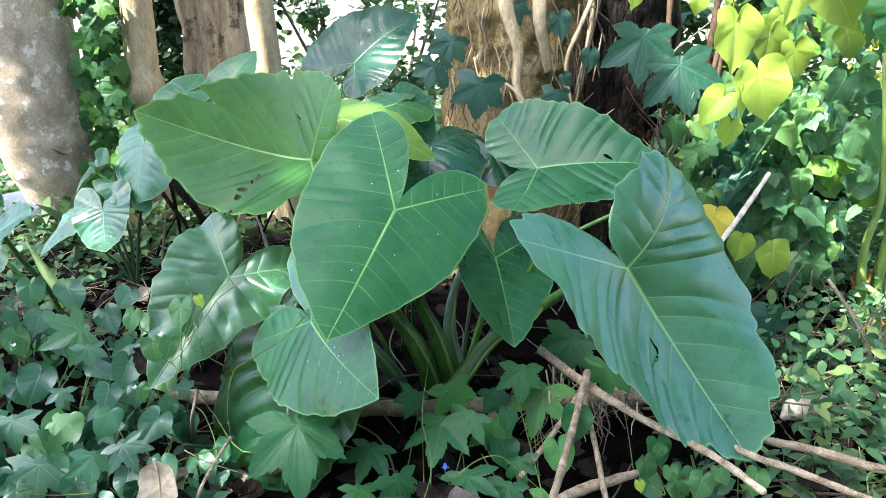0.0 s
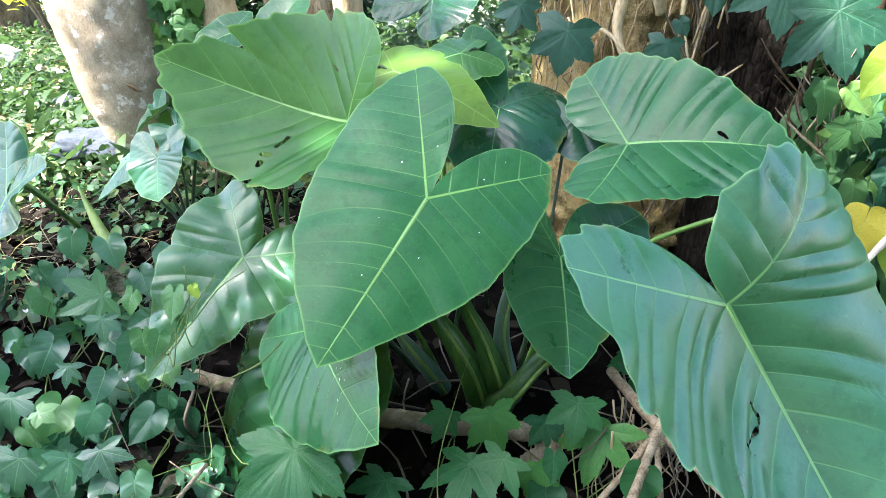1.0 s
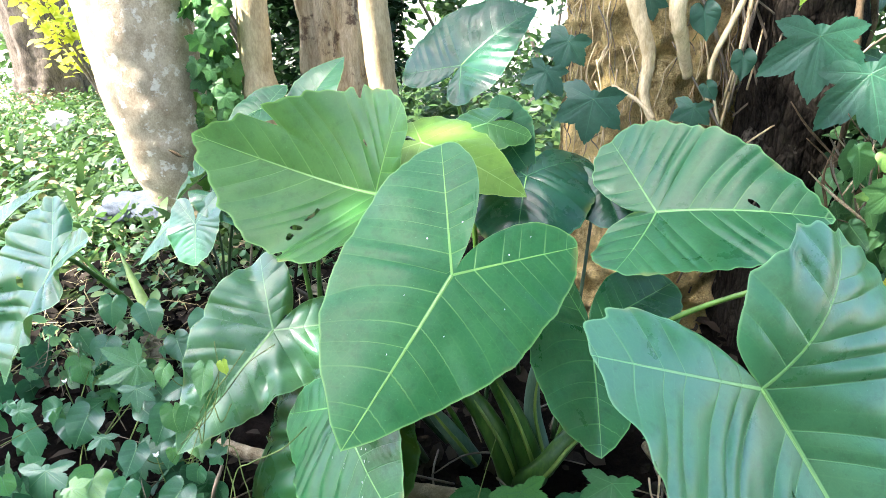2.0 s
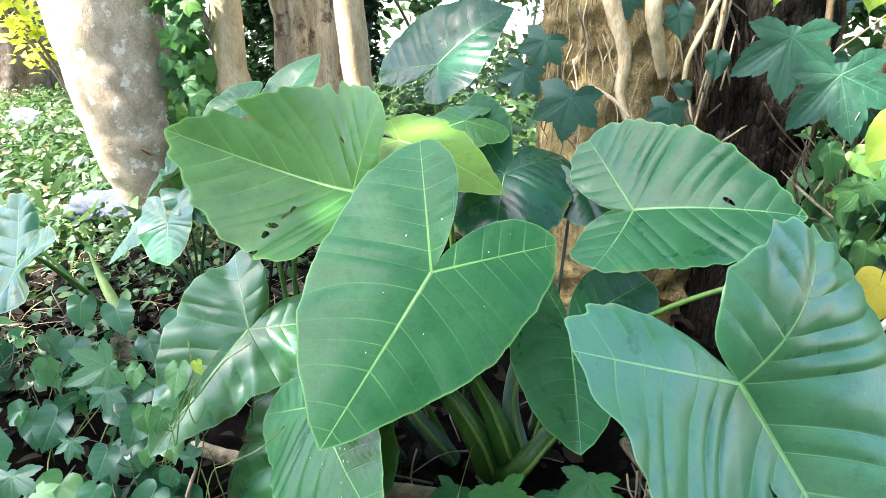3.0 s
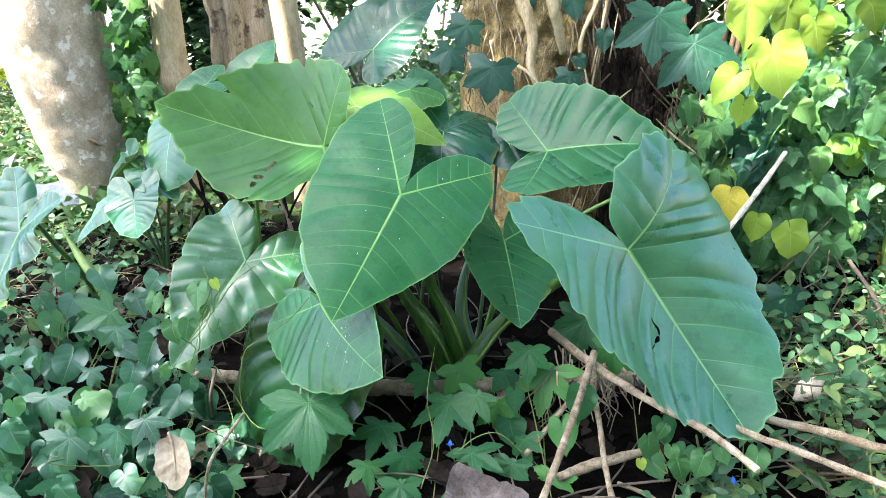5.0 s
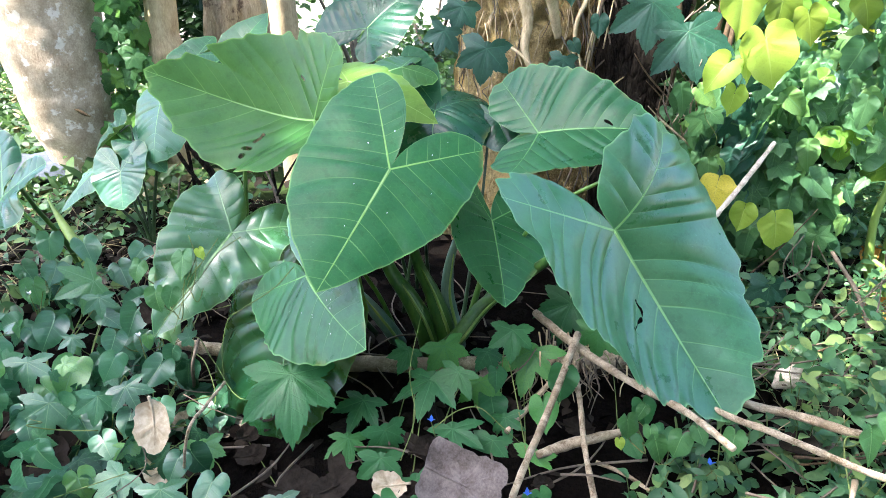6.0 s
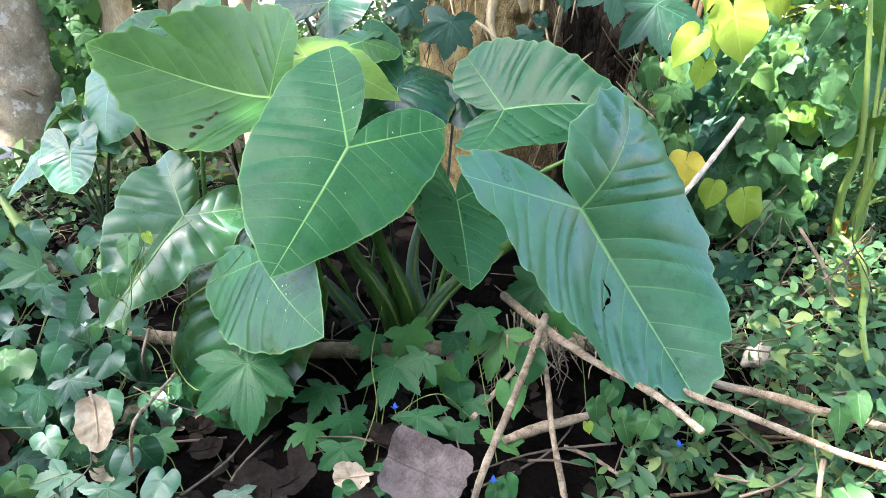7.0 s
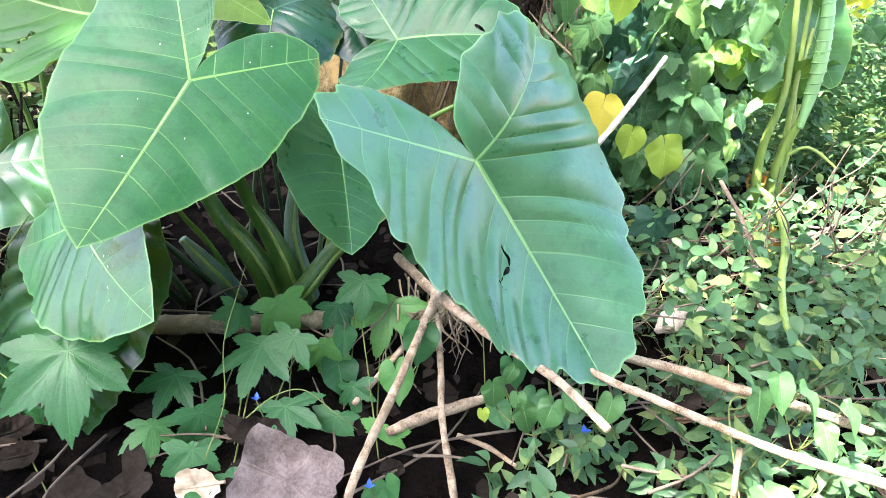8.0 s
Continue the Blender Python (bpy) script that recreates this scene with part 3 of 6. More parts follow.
def aimed(x, y, z, tip, normal):
    """A leaf's pose from its stalk's end, the direction of its tip and of its upper face."""
    v, n = Vector(tip).normalized(), Vector(normal).normalized()
    n = (n - v * n.dot(v)).normalized()
    c = v.cross(n)
    m = Matrix((c, v, n)).transposed().to_4x4()
    m.translation = (x, y, z)
    return m


# ---- vine leaves ----
PROFILES = {"heart": (0.86, 0.74, 0.66, 0.59, 0.51, 0.46, 0.44, 0.44, 0.39, 0.27, 0.10), "round": (0.84, 0.74, 0.68, 0.62, 0.55, 0.50, 0.47, 0.44, 0.38, 0.32, 0.28),
            "oval": (0.90, 0.76, 0.63, 0.48, 0.37, 0.32, 0.30, 0.27, 0.23, 0.19, 0.17)}


def heart_mesh(seed, cup=0.12, outline="heart"):
    """A heart-shaped or oval vine leaf with a drawn-out tip, a folded midrib and a wavy edge."""
    rng = np.random.default_rng(seed)
    t = np.radians([0, 6, 15, 30, 52, 78, 105, 132, 155, 170, 180])
    fine = np.radians([0, 3, 6, 10, 15, 21, 28, 36, 44, 53, 62, 72, 82, 93, 104, 115, 126, 137, 147, 157, 166, 173, 178])
    curve = np.interp(fine, t, PROFILES[outline])
    curve[3:-1] = 0.25 * curve[2:-2] + 0.5 * curve[3:-1] + 0.25 * curve[4:]
    verts, uv, faces = [(0, 0, 0)], [(0.5, 0)], []
    phase = rng.uniform(0, 6, 4)
    lop = rng.uniform(-0.07, 0.07)
    rows, n = (0.22, 0.48, 0.74, 0.9, 1.0), len(fine)
    cols = list(zip(fine, curve)) + [(-a, rr) for a, rr in zip(fine[1:], curve[1:])]
    for a, rr in cols:
        for f in rows:
            q = rr * f * (1 + 0.03 * math.sin(5 * a + phase[0]) + 0.010 * math.sin(17 * a + phase[2]) + lop * math.sin(a))
            x, y = q * math.sin(a), q * math.cos(a)
            swell = 0.5 - 0.5 * math.cos(2 * math.pi * ((y - 0.5 * abs(x)) * 5 + 0.5))
            z = cup * abs(x) + 0.5 * x * x * math.sin(phase[1]) - (0.15 + 0.15 * math.sin(phase[3])) * max(y, 0) ** 2 + 0.06 * f ** 3 * math.sin(4 * a + phase[2]) + 0.022 * swell * min(1, abs(x) * 7)
            verts.append((x + 0.10 * math.sin(phase[0]) * max(y, 0) ** 2, y, z))
            uv.append(((y - 0.5 * abs(x)) * 5 + 0.5, abs(x) / (0.020 * (1.15 - f))))

    def at(side, i, j):
        return 1 + len(rows) * (i if side > 0 or i == 0 else n + i - 1) + j

    for side in (1, -1):
        for i in range(n - 1):
            ring = [(0, at(side, i, 0), at(side, i + 1, 0))] + [(at(side, i, j), at(side, i, j + 1), at(side, i + 1, j + 1), at(side, i + 1, j)) for j in range(len(rows) - 1)]
            for f in ring:
                faces.append(f[::-1] if side > 0 else f)
    return raw_mesh("heart_leaf", verts, faces, uv)


def palmate_mesh(seed, lobes=(0, 52, 104), broad=1.0, tooth=0.06, teeth=4.0):
    """A leaf of five or seven broad, pointed lobes with coarse, forward-pointing teeth, round its stalk."""
    rng = np.random.default_rng(seed)
    axes = np.radians(lobes)
    phase = rng.uniform(0, 6, 3)
    half = 109
    angles = np.linspace(0, math.pi, half)
    verts, uv, faces = [(0, 0, 0)], [(0.5, 0)], []
    t = np.linspace(0.02, 1, 400)
    half_width = broad * np.interp(t, (0, 0.2, 0.38, 0.5, 0.62, 0.74, 0.85, 0.94, 1), (0.02, 0.15, 0.225, 0.245, 0.225, 0.165, 0.09, 0.03, 0)) / t
    rows = (0.3, 0.58, 0.82, 1.0)
    cols = [a for a in angles] + [-a for a in angles[1:-1]]
    spans = {s: [(0.76, 0.67, 0.52, 0.36)[k] * rng.uniform(0.9, 1.08) for k in range(len(lobes))] for s in (1, -1)}
    spans[-1][0] = spans[1][0]
    for a in cols:
        lengths = spans[1 if a >= 0 else -1]
        best, along = 0.13, 0.0
        for ax, le in zip(axes, lengths):
            d = abs(abs(a) - ax)
            if d < 1.2:
                fits = t[half_width >= math.tan(d)]
                if len(fits) and le * fits[-1] / math.cos(d) > best:
                    best, along = le * fits[-1] / math.cos(d), fits[-1]
        e = best
        if 0.3 < along < 0.97:
            e *= 1 + tooth * (1.15 - along) * 1.6 * ((along * teeth * 1.4) % 1.0 - 0.5)
        ax = min(axes, key=lambda v: abs(v - abs(a)))
        for f in rows:
            q = e * f
            off = abs(q * math.sin(abs(a) - ax))
            x, y = q * math.sin(a), q * math.cos(a)
            crease = 0.5 - 0.5 * math.cos(2 * math.pi * (q * math.cos(abs(a) - ax) - 0.7 * off) * 7)
            z = 0.07 * off - 0.26 * q * q * (1 + 0.6 * math.sin(2 * a + phase[0])) + 0.06 * math.sin(3 * a + phase[1]) * q + 0.012 * crease * min(1, off * 12)
            verts.append((x, y, z))
            uv.append(((q * math.cos(abs(a) - ax) - 0.7 * off) * 7 + 0.5, off / (0.010 * (1.15 - f))))
    n, k = len(cols), len(rows)
    order = list(range(half)) + list(range(half, n))[::-1]
    for i in range(n):
        A, B = 1 + k * order[i], 1 + k * order[(i + 1) % n]
        faces.append((0, B, A))
        for j in range(k - 1):
            faces.append((A + j + 1, A + j, B + j, B + j + 1))
    return raw_mesh("lobed_leaf", verts, faces, uv)


SHAPES = {}


def leaf_shape(kind, material, pick):
    key = kind, material.name, pick
    if key not in SHAPES:
        if kind in PROFILES:
            me = heart_mesh(10 + 3 * pick, (0.07, 0.16, 0.03, 0.24)[pick], kind)
        elif kind == "maple":
            me = palmate_mesh(50 + pick, (0, 52, 108), (1.18, 1.08, 1.22, 1.14)[pick], 0.12)
        elif kind == "ivy":
            me = palmate_mesh(20 + pick, (0, 60, 120), 1.35, 0.03)
        else:
            me = palmate_mesh(30 + pick, (0, 50, 101), (1.02, 0.82, 0.95, 0.86)[pick], 0.16)
        me.materials.append(material)
        SHAPES[key] = me
    return SHAPES[key]


def creeper(label, material, leaves, category="vine", stems=True, foot=None):
    """A vine: its leaves, each on a short stalk, and the stem that links them."""
    first = leaves[0]
    base = foot or (first[1], first[2], 0.0)
    vine = thing("vine", *base, label, category, "creeping and climbing vines")
    near = sorted(leaves, key=lambda v: (v[1], v[2]))
    line = []
    for k, (kind, x, y, z, size, rx, ry, rz) in enumerate(near):
        m = pose(x, y, z, rx, ry, rz) @ Matrix.Scale(size, 4)
        ob = part("leaf", leaf_shape(kind, material, (k * 7 + int(100 * size)) % 4), None, vine, m=m)
        root = Vector((x, y, z)) + Vector((random.uniform(-0.02, 0.02), random.uniform(0.01, 0.05), -min(z * 0.5, 0.06) - 0.01))
        line.append(root)
        if stems and size > 0.045:
            mid = Vector((x, y, z)).lerp(root, 0.5) + Vector((0, 0, -0.012))
            part("leaf_stalk", tube([root, mid, Vector((x, y, z))], [0.0016, 0.0012, 0.001], around=5, count=6), TENDRIL, vine)
    if stems and len(line) > 2 and max(p.z for p in line) < 0.4:
        part("stem", tube(line, [0.0016, 0.0014, 0.0011], around=6, count=7 * len(line), rough=0.2, seed=len(line)), TENDRIL, vine)
    return vine


# ---- ground ----
def ground():
    s = np.sinh(np.linspace(-7.2, 7.2, 181))
    xs = s * 0.6
    ys = s * 0.6 + 1.5
    verts, faces = [], []
    for y in ys:
        for x in xs:
            near = 1 / (1 + 0.02 * (x * x + y * y))
            z = 0.05 * noise.noise((x * 1.3, y * 1.3, 0)) * near + 0.018 * noise.noise((x * 6, y * 6, 3)) * near - 0.012
            verts.append((x, y, z))
    n = len(xs)
    for j in range(n - 1):
        for i in range(n - 1):
            faces.append((j * n + i, j * n + i + 1, (j + 1) * n + i + 1, (j + 1) * n + i))
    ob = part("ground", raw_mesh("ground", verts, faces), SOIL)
    tagged(ob, "bare humus soil darkened for the shade under the plants, strewn with leaf litter", "ground", kind="structure")


ground()


# ---- trees ----
# gaps in the crowns through which the sun reaches the plants in small patches: where the patch falls, and its size
SHAFTS = ((-0.452, 1.18, 0.093, 0.03), (-0.37, 1.63, 0.62, 0.035), (-0.25, 2.62, 0.84, 0.08), (0.16, 2.42, 0.90, 0.09), (-0.265, 1.88, 0.755, 0.06), (0.84, 1.84, 0.90, 0.10), (0.75, 1.83, 0.76, 0.08), (-0.47, 1.46, 0.39, 0.05))


def sunny(p):
    """Which places lie outside every gap in the crowns."""
    keep = np.ones(len(p), dtype=bool)
    for x, y, z, size in SHAFTS:
        away = p - np.array((x, y, z))
        off = away - np.outer(away @ np.array(SUN), np.array(SUN))
        keep &= (np.linalg.norm(off, axis=1) > size + 0.05) | (p[:, 2] < 2.0)
    return keep


def leaf_cloud(name, blobs, count, size, material, rng, shape=SMALL, tilt=0.7):
    """Leaves in clumps with an uneven outline and gaps."""
    places = []
    share = np.array([b[3] * b[4] * b[5] for b in blobs]) ** 0.7
    share = (count * share / share.sum()).astype(int)
    for (x, y, z, a, b, c), k in zip(blobs, share):
        clumps = rng.normal(0, 1, (max(4, k // 40), 3))
        clumps /= np.linalg.norm(clumps, axis=1)[:, None]
        clumps *= rng.uniform(0.25, 1, (len(clumps), 1)) ** 0.5
        p = clumps[rng.integers(0, len(clumps), k)] + rng.normal(0, 0.13, (k, 3))
        places.append(p * (a, b, c) + (x, y, z))
    p = np.concatenate(places)
    p = p[sunny(p)]
    return spread(name, shape, turned(p, rng.uniform(0.6, 1.2, len(p)) * size, tilt, rng), material)


def tree(label, path, radii, bark, crown, count, limbs=(), seed=1, ridges=0.0, ridge_count=7, rough=0.06, leaf=0.12, crown_material=None, rows=90, around=40, uneven=7.0):
    rng = np.random.default_rng(seed)
    x, y, z = path[0]
    t = thing("tree", x, y, max(z, 0), label, "tree", "trees behind the elephant ears")
    part("trunk", tube(path, radii, around, rows, rough, ridges, ridge_count, seed, uneven), bark, t)
    for p, r in limbs:
        part("limb", tube(p, r, 10, 20, 0.08, seed=seed), bark, t)
    if crown:
        part("crown", leaf_cloud("crown", crown, count, leaf, crown_material or CROWN, rng), None, t)
    return t


# trunk stands in view; its high crown is unseen, set to block the sun
tree("leaning tree with pale grey-beige blotched bark", [(-1.87, 3.14, -0.1), (-1.89, 3.12, 0.10), (-1.915, 3.10, 0.35), (-1.94, 3.10, 0.65), (-1.975, 3.1, 1.1), (-2.12, 3.1, 2.2), (-2.7, 2.6, 4.5), (-3.4, 1.4, 6.8)],
     [0.125, 0.145, 0.195, 0.23, 0.25, 0.23, 0.17, 0.11], BARK_PALE,
     [(-4.75, -1.15, 8.5, 1.30, 0.95, 0.5), (-4.3, 0.3, 8.8, 0.9, 0.55, 0.35), (-5.6, 0.0, 8.6, 0.8, 0.6, 0.4), (-3.88, -0.45, 8.6, 0.55, 0.5, 0.3), (-3.15, -1.2, 8.7, 0.3, 0.35, 0.25), (-3.62, -0.7, 8.9, 0.3, 0.3, 0.2), (-3.98, -0.28, 8.8, 0.35, 0.35, 0.2), (-2.72, -0.34, 8.6, 0.20, 0.18, 0.12), (-2.93, -0.48, 8.7, 0.16, 0.16, 0.12)], 13600,
     [([(-3.3, 1.5, 6.6), (-4.2, 0.2, 7.8), (-4.7, -1.0, 8.4)], [0.09, 0.06, 0.03]), ([(-3.3, 1.5, 6.6), (-3.3, 0.2, 7.8), (-3.3, -0.9, 8.5)], [0.07, 0.05, 0.03])], seed=3, rough=0.05)
tree("slim tan tree with a knotted lower trunk wrapped in ivy", [(-1.50, 3.24, -0.1), (-1.49, 3.23, 0.25), (-1.465, 3.22, 0.55), (-1.435, 3.20, 0.66), (-1.445, 3.20, 0.78), (-1.425, 3.2, 1.1), (-1.40, 3.25, 2.2), (-1.40, 3.6, 4.0)],
     [0.085, 0.075, 0.072, 0.090, 0.074, 0.070, 0.065, 0.045], BARK_TAN, [(-1.6, 3.9, 4.4, 0.7, 0.6, 0.4)], 500, seed=5, rough=0.08)
tree("furrowed tan and grey tree trunk", [(-1.20, 3.60, -0.1), (-1.20, 3.60, 0.6), (-1.23, 3.60, 1.2), (-1.28, 3.6, 2.4), (-1.2, 3.7, 4.4)],
     [0.19, 0.158, 0.15, 0.14, 0.10], BARK_FURROW, [(-1.4, 5.2, 5.2, 1.4, 1.2, 0.8), (-2.6, 5.6, 5.2, 1.2, 1.2, 0.6)], 3400,
     [([(-1.35, 3.62, 3.2), (-1.3, 4.4, 4.4), (-1.4, 5.0, 5.0)], [0.09, 0.06, 0.03])], seed=7, ridges=0.20, ridge_count=7, rough=0.08, around=72, rows=120, uneven=9.0)
tree("slim pale tan tree trunk with a long crack", [(-0.86, 3.32, -0.1), (-0.86, 3.32, 0.5), (-0.885, 3.32, 1.0), (-0.93, 3.34, 2.0), (-0.9, 3.4, 3.8)],
     [0.085, 0.072, 0.072, 0.066, 0.05], BARK_TAN, [(-1.0, 3.7, 4.2, 0.8, 0.7, 0.4)], 500, seed=9, ridges=0.20, ridge_count=2, rough=0.07, around=64)
tree("broad old trunk with brown fibrous bark", [(0.33, 2.72, -0.1), (0.33, 2.72, 0.2), (0.32, 2.72, 0.7), (0.31, 2.72, 1.2), (0.30, 2.75, 2.4), (0.2, 2.9, 4.0)],
     [0.40, 0.33, 0.30, 0.29, 0.27, 0.2], BARK_BROWN,
     [(0.2, 3.2, 4.6, 1.0, 0.7, 0.4)], 500,
     [([(0.25, 2.8, 3.3), (0.5, 2.8, 3.9), (0.6, 2.8, 4.3)], [0.1, 0.07, 0.04])], seed=11, ridges=0.06, ridge_count=6, rough=0.15, around=110, rows=300, uneven=16.0)
tree("dark trunk with near-black patchy bark", [(0.70, 2.42, -0.1), (0.70, 2.42, 0.3), (0.68, 2.42, 0.8), (0.66, 2.42, 1.3), (0.68, 2.45, 2.4), (0.9, 2.5, 3.8)],
     [0.20, 0.165, 0.15, 0.145, 0.13, 0.09], BARK_DARK, [(0.8, 3.2, 4.2, 1.0, 0.8, 0.4)], 500,
     [([(0.72, 2.46, 2.8), (1.0, 2.6, 3.6), (1.2, 2.6, 4.2)], [0.07, 0.05, 0.03])], seed=13, ridges=0.04, ridge_count=5, rough=0.14, uneven=10.0)
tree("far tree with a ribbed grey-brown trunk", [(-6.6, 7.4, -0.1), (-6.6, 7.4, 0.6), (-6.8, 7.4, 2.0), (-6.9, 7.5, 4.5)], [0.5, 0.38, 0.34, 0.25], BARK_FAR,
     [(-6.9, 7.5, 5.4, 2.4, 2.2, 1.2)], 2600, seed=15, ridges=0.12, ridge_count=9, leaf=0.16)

# tree out of view, added so its crown darkens part of the sky
tree("unseen tree added over the path behind the walker to block part of the sky", [(2.6, -2.9, -0.1), (2.6, -2.9, 0.8), (2.5, -2.8, 2.2), (2.1, -2.4, 4.2)], [0.26, 0.2, 0.17, 0.12], BARK_DARK,
     [(2.2, -1.6, 5.2, 2.0, 1.5, 0.7), (0.5, -2.8, 5.6, 1.4, 1.2, 0.6), (3.4, 0.8, 5.6, 1.6, 1.6, 0.7), (4.6, -1.5, 4.4, 1.2, 1.6, 1.0), (0.9, 0.4, 5.9, 1.2, 1.2, 0.4)], 15500,
     [([(2.3, -2.6, 3.4), (1.6, -2.0, 4.4), (1.0, -1.6, 5.0)], [0.09, 0.06, 0.03]), ([(2.3, -2.6, 3.2), (2.8, -1.2, 4.4), (3.0, 0.2, 5.4)], [0.09, 0.06, 0.03])], seed=17, ridges=0.08, rough=0.08, leaf=0.16)

# ---- the main elephant-ear plant ----
ear = thing("elephant_ear_plant", -0.01, 1.63, 0.0, "large elephant ear plant with broad glossy green heart-shaped leaves", "plant", "elephant ear plants")
big_leaf(ear, pose(-0.106, 1.363, 0.595, -35.6, -20.6, 170.0), 0.347, (0.96, 0.84), (1.26, 0.99), (147, 136), (0.04, -0.09), (-0.34, -0.11), (-0.04, 0.00), -0.00, BLADE, None, 0.010, 0.1, 1, 0.009, 0.016, label="broad flat heart-shaped leaf with pale yellow-green veins", scallop=0.004)
big_leaf(ear, pose(0.375, 1.218, 0.514, -74.3, 30.2, -135.3), 0.390, (0.98, 1.18), (1.08, 0.95), (144, 111), (0.09, 0.70), (0.71, -0.97), (-0.47, 0.64), 0.33, BLADE_BLUE, None, 0.011, -0.02, 2, 0.026, 0.021, label="largest drooping leaf with a wavy edge and a torn slit", fine=True, scallop=0.040, ripple=0.020, holes=((1, 0.0040, ((0.15, 0.43), (0.125, 0.50), (0.17, 0.58), (0.235, 0.63), (0.19, 0.655))),))
big_leaf(ear, pose(0.261, 1.741, 0.604, 16.7, 31.9, -102.1), 0.324, (1.20, 1.01), (0.88, 1.03), (99, 123), (0.11, 0.33), (0.26, -0.01), (0.20, 0.06), 0.00, BLADE_MID, (0.07, 1.68, 0.0), 0.008, 0.05, 3, 0.014, 0.017, label="broad ribbed leaf with a small hole", fine=True, scallop=0.02, holes=((-1, 0.014, ((0.045, 0.60), (0.03, 0.625))),))
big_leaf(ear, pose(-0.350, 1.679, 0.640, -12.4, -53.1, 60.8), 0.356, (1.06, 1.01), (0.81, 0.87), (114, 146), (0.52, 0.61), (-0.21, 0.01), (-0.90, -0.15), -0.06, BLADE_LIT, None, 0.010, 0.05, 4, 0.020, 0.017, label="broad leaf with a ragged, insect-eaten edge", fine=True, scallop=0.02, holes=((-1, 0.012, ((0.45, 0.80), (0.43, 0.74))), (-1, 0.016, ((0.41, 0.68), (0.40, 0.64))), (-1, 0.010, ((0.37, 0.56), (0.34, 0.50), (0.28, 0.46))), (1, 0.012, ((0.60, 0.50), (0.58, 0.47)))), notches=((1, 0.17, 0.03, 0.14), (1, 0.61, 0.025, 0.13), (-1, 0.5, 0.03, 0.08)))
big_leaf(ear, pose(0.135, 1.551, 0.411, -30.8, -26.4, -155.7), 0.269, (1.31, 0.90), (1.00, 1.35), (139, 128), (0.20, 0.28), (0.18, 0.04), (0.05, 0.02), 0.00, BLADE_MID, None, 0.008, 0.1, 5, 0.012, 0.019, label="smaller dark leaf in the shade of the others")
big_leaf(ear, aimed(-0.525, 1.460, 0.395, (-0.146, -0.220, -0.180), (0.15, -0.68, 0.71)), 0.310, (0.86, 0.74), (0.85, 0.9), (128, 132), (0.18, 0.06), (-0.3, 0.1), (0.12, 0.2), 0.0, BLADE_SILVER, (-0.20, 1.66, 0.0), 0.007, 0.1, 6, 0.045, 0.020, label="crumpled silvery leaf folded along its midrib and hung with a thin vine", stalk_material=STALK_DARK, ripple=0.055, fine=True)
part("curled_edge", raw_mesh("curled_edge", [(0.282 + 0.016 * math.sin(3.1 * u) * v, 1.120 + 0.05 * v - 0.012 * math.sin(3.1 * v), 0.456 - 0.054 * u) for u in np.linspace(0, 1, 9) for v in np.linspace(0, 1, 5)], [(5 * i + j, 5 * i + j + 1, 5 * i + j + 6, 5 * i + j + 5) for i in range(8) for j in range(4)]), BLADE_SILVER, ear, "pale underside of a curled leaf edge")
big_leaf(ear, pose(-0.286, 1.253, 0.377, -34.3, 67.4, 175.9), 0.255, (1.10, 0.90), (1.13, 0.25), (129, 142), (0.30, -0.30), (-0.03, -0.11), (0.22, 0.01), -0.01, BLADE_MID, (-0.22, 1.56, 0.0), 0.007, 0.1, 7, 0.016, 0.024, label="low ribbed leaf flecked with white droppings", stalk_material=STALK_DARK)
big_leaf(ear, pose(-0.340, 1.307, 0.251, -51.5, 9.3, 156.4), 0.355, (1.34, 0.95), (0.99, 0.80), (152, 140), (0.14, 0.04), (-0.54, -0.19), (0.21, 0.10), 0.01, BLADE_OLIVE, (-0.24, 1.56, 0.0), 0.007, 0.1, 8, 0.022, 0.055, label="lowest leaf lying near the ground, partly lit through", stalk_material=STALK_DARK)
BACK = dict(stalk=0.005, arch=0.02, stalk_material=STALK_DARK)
big_leaf(ear, aimed(-0.285, 1.850, 0.722, (0.274, -0.130, -0.040), (-0.10, -0.45, 0.85)), 0.29, (0.75, 0.8), (0.7, 0.7), fold=(-0.15, -0.1), curl=(-0.3, -0.3), droop=(0.25, 0.3), material=BLADE_BACKLIT, foot=(-0.12, 1.95, 0.0), seed=9, label="leaf coloured yellow-green as if lit from behind", **BACK)
big_leaf(ear, aimed(-0.140, 1.950, 0.752, (-0.172, -0.100, -0.031), (0.02, -0.42, 0.9)), 0.20, (0.7, 0.75), (0.8, 0.8), fold=(-0.1, -0.2), droop=(0.3, 0.2), material=BLADE_LIT, foot=(-0.10, 1.98, 0.0), seed=27, label="leaf with a sunlit white patch", **BACK)
big_leaf(ear, aimed(-0.035, 1.900, 0.632, (-0.010, -0.180, -0.095), (-0.06, -0.50, 0.86)), 0.21, (1.15, 1.25), (1.15, 1.25), (128, 128), fold=(0.12, 0.12), curl=(-0.6, -0.6), droop=(0.3, 0.2), material=BLADE_GLOSS, foot=(-0.13, 1.80, 0.0), seed=10, wave=0.02, quilt=0.016, label="dark glossy leaf arched over its stalk", **BACK)
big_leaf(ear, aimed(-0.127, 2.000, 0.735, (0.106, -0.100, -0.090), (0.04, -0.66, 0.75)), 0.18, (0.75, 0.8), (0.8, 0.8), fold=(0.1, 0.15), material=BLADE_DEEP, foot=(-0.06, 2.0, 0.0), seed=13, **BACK)
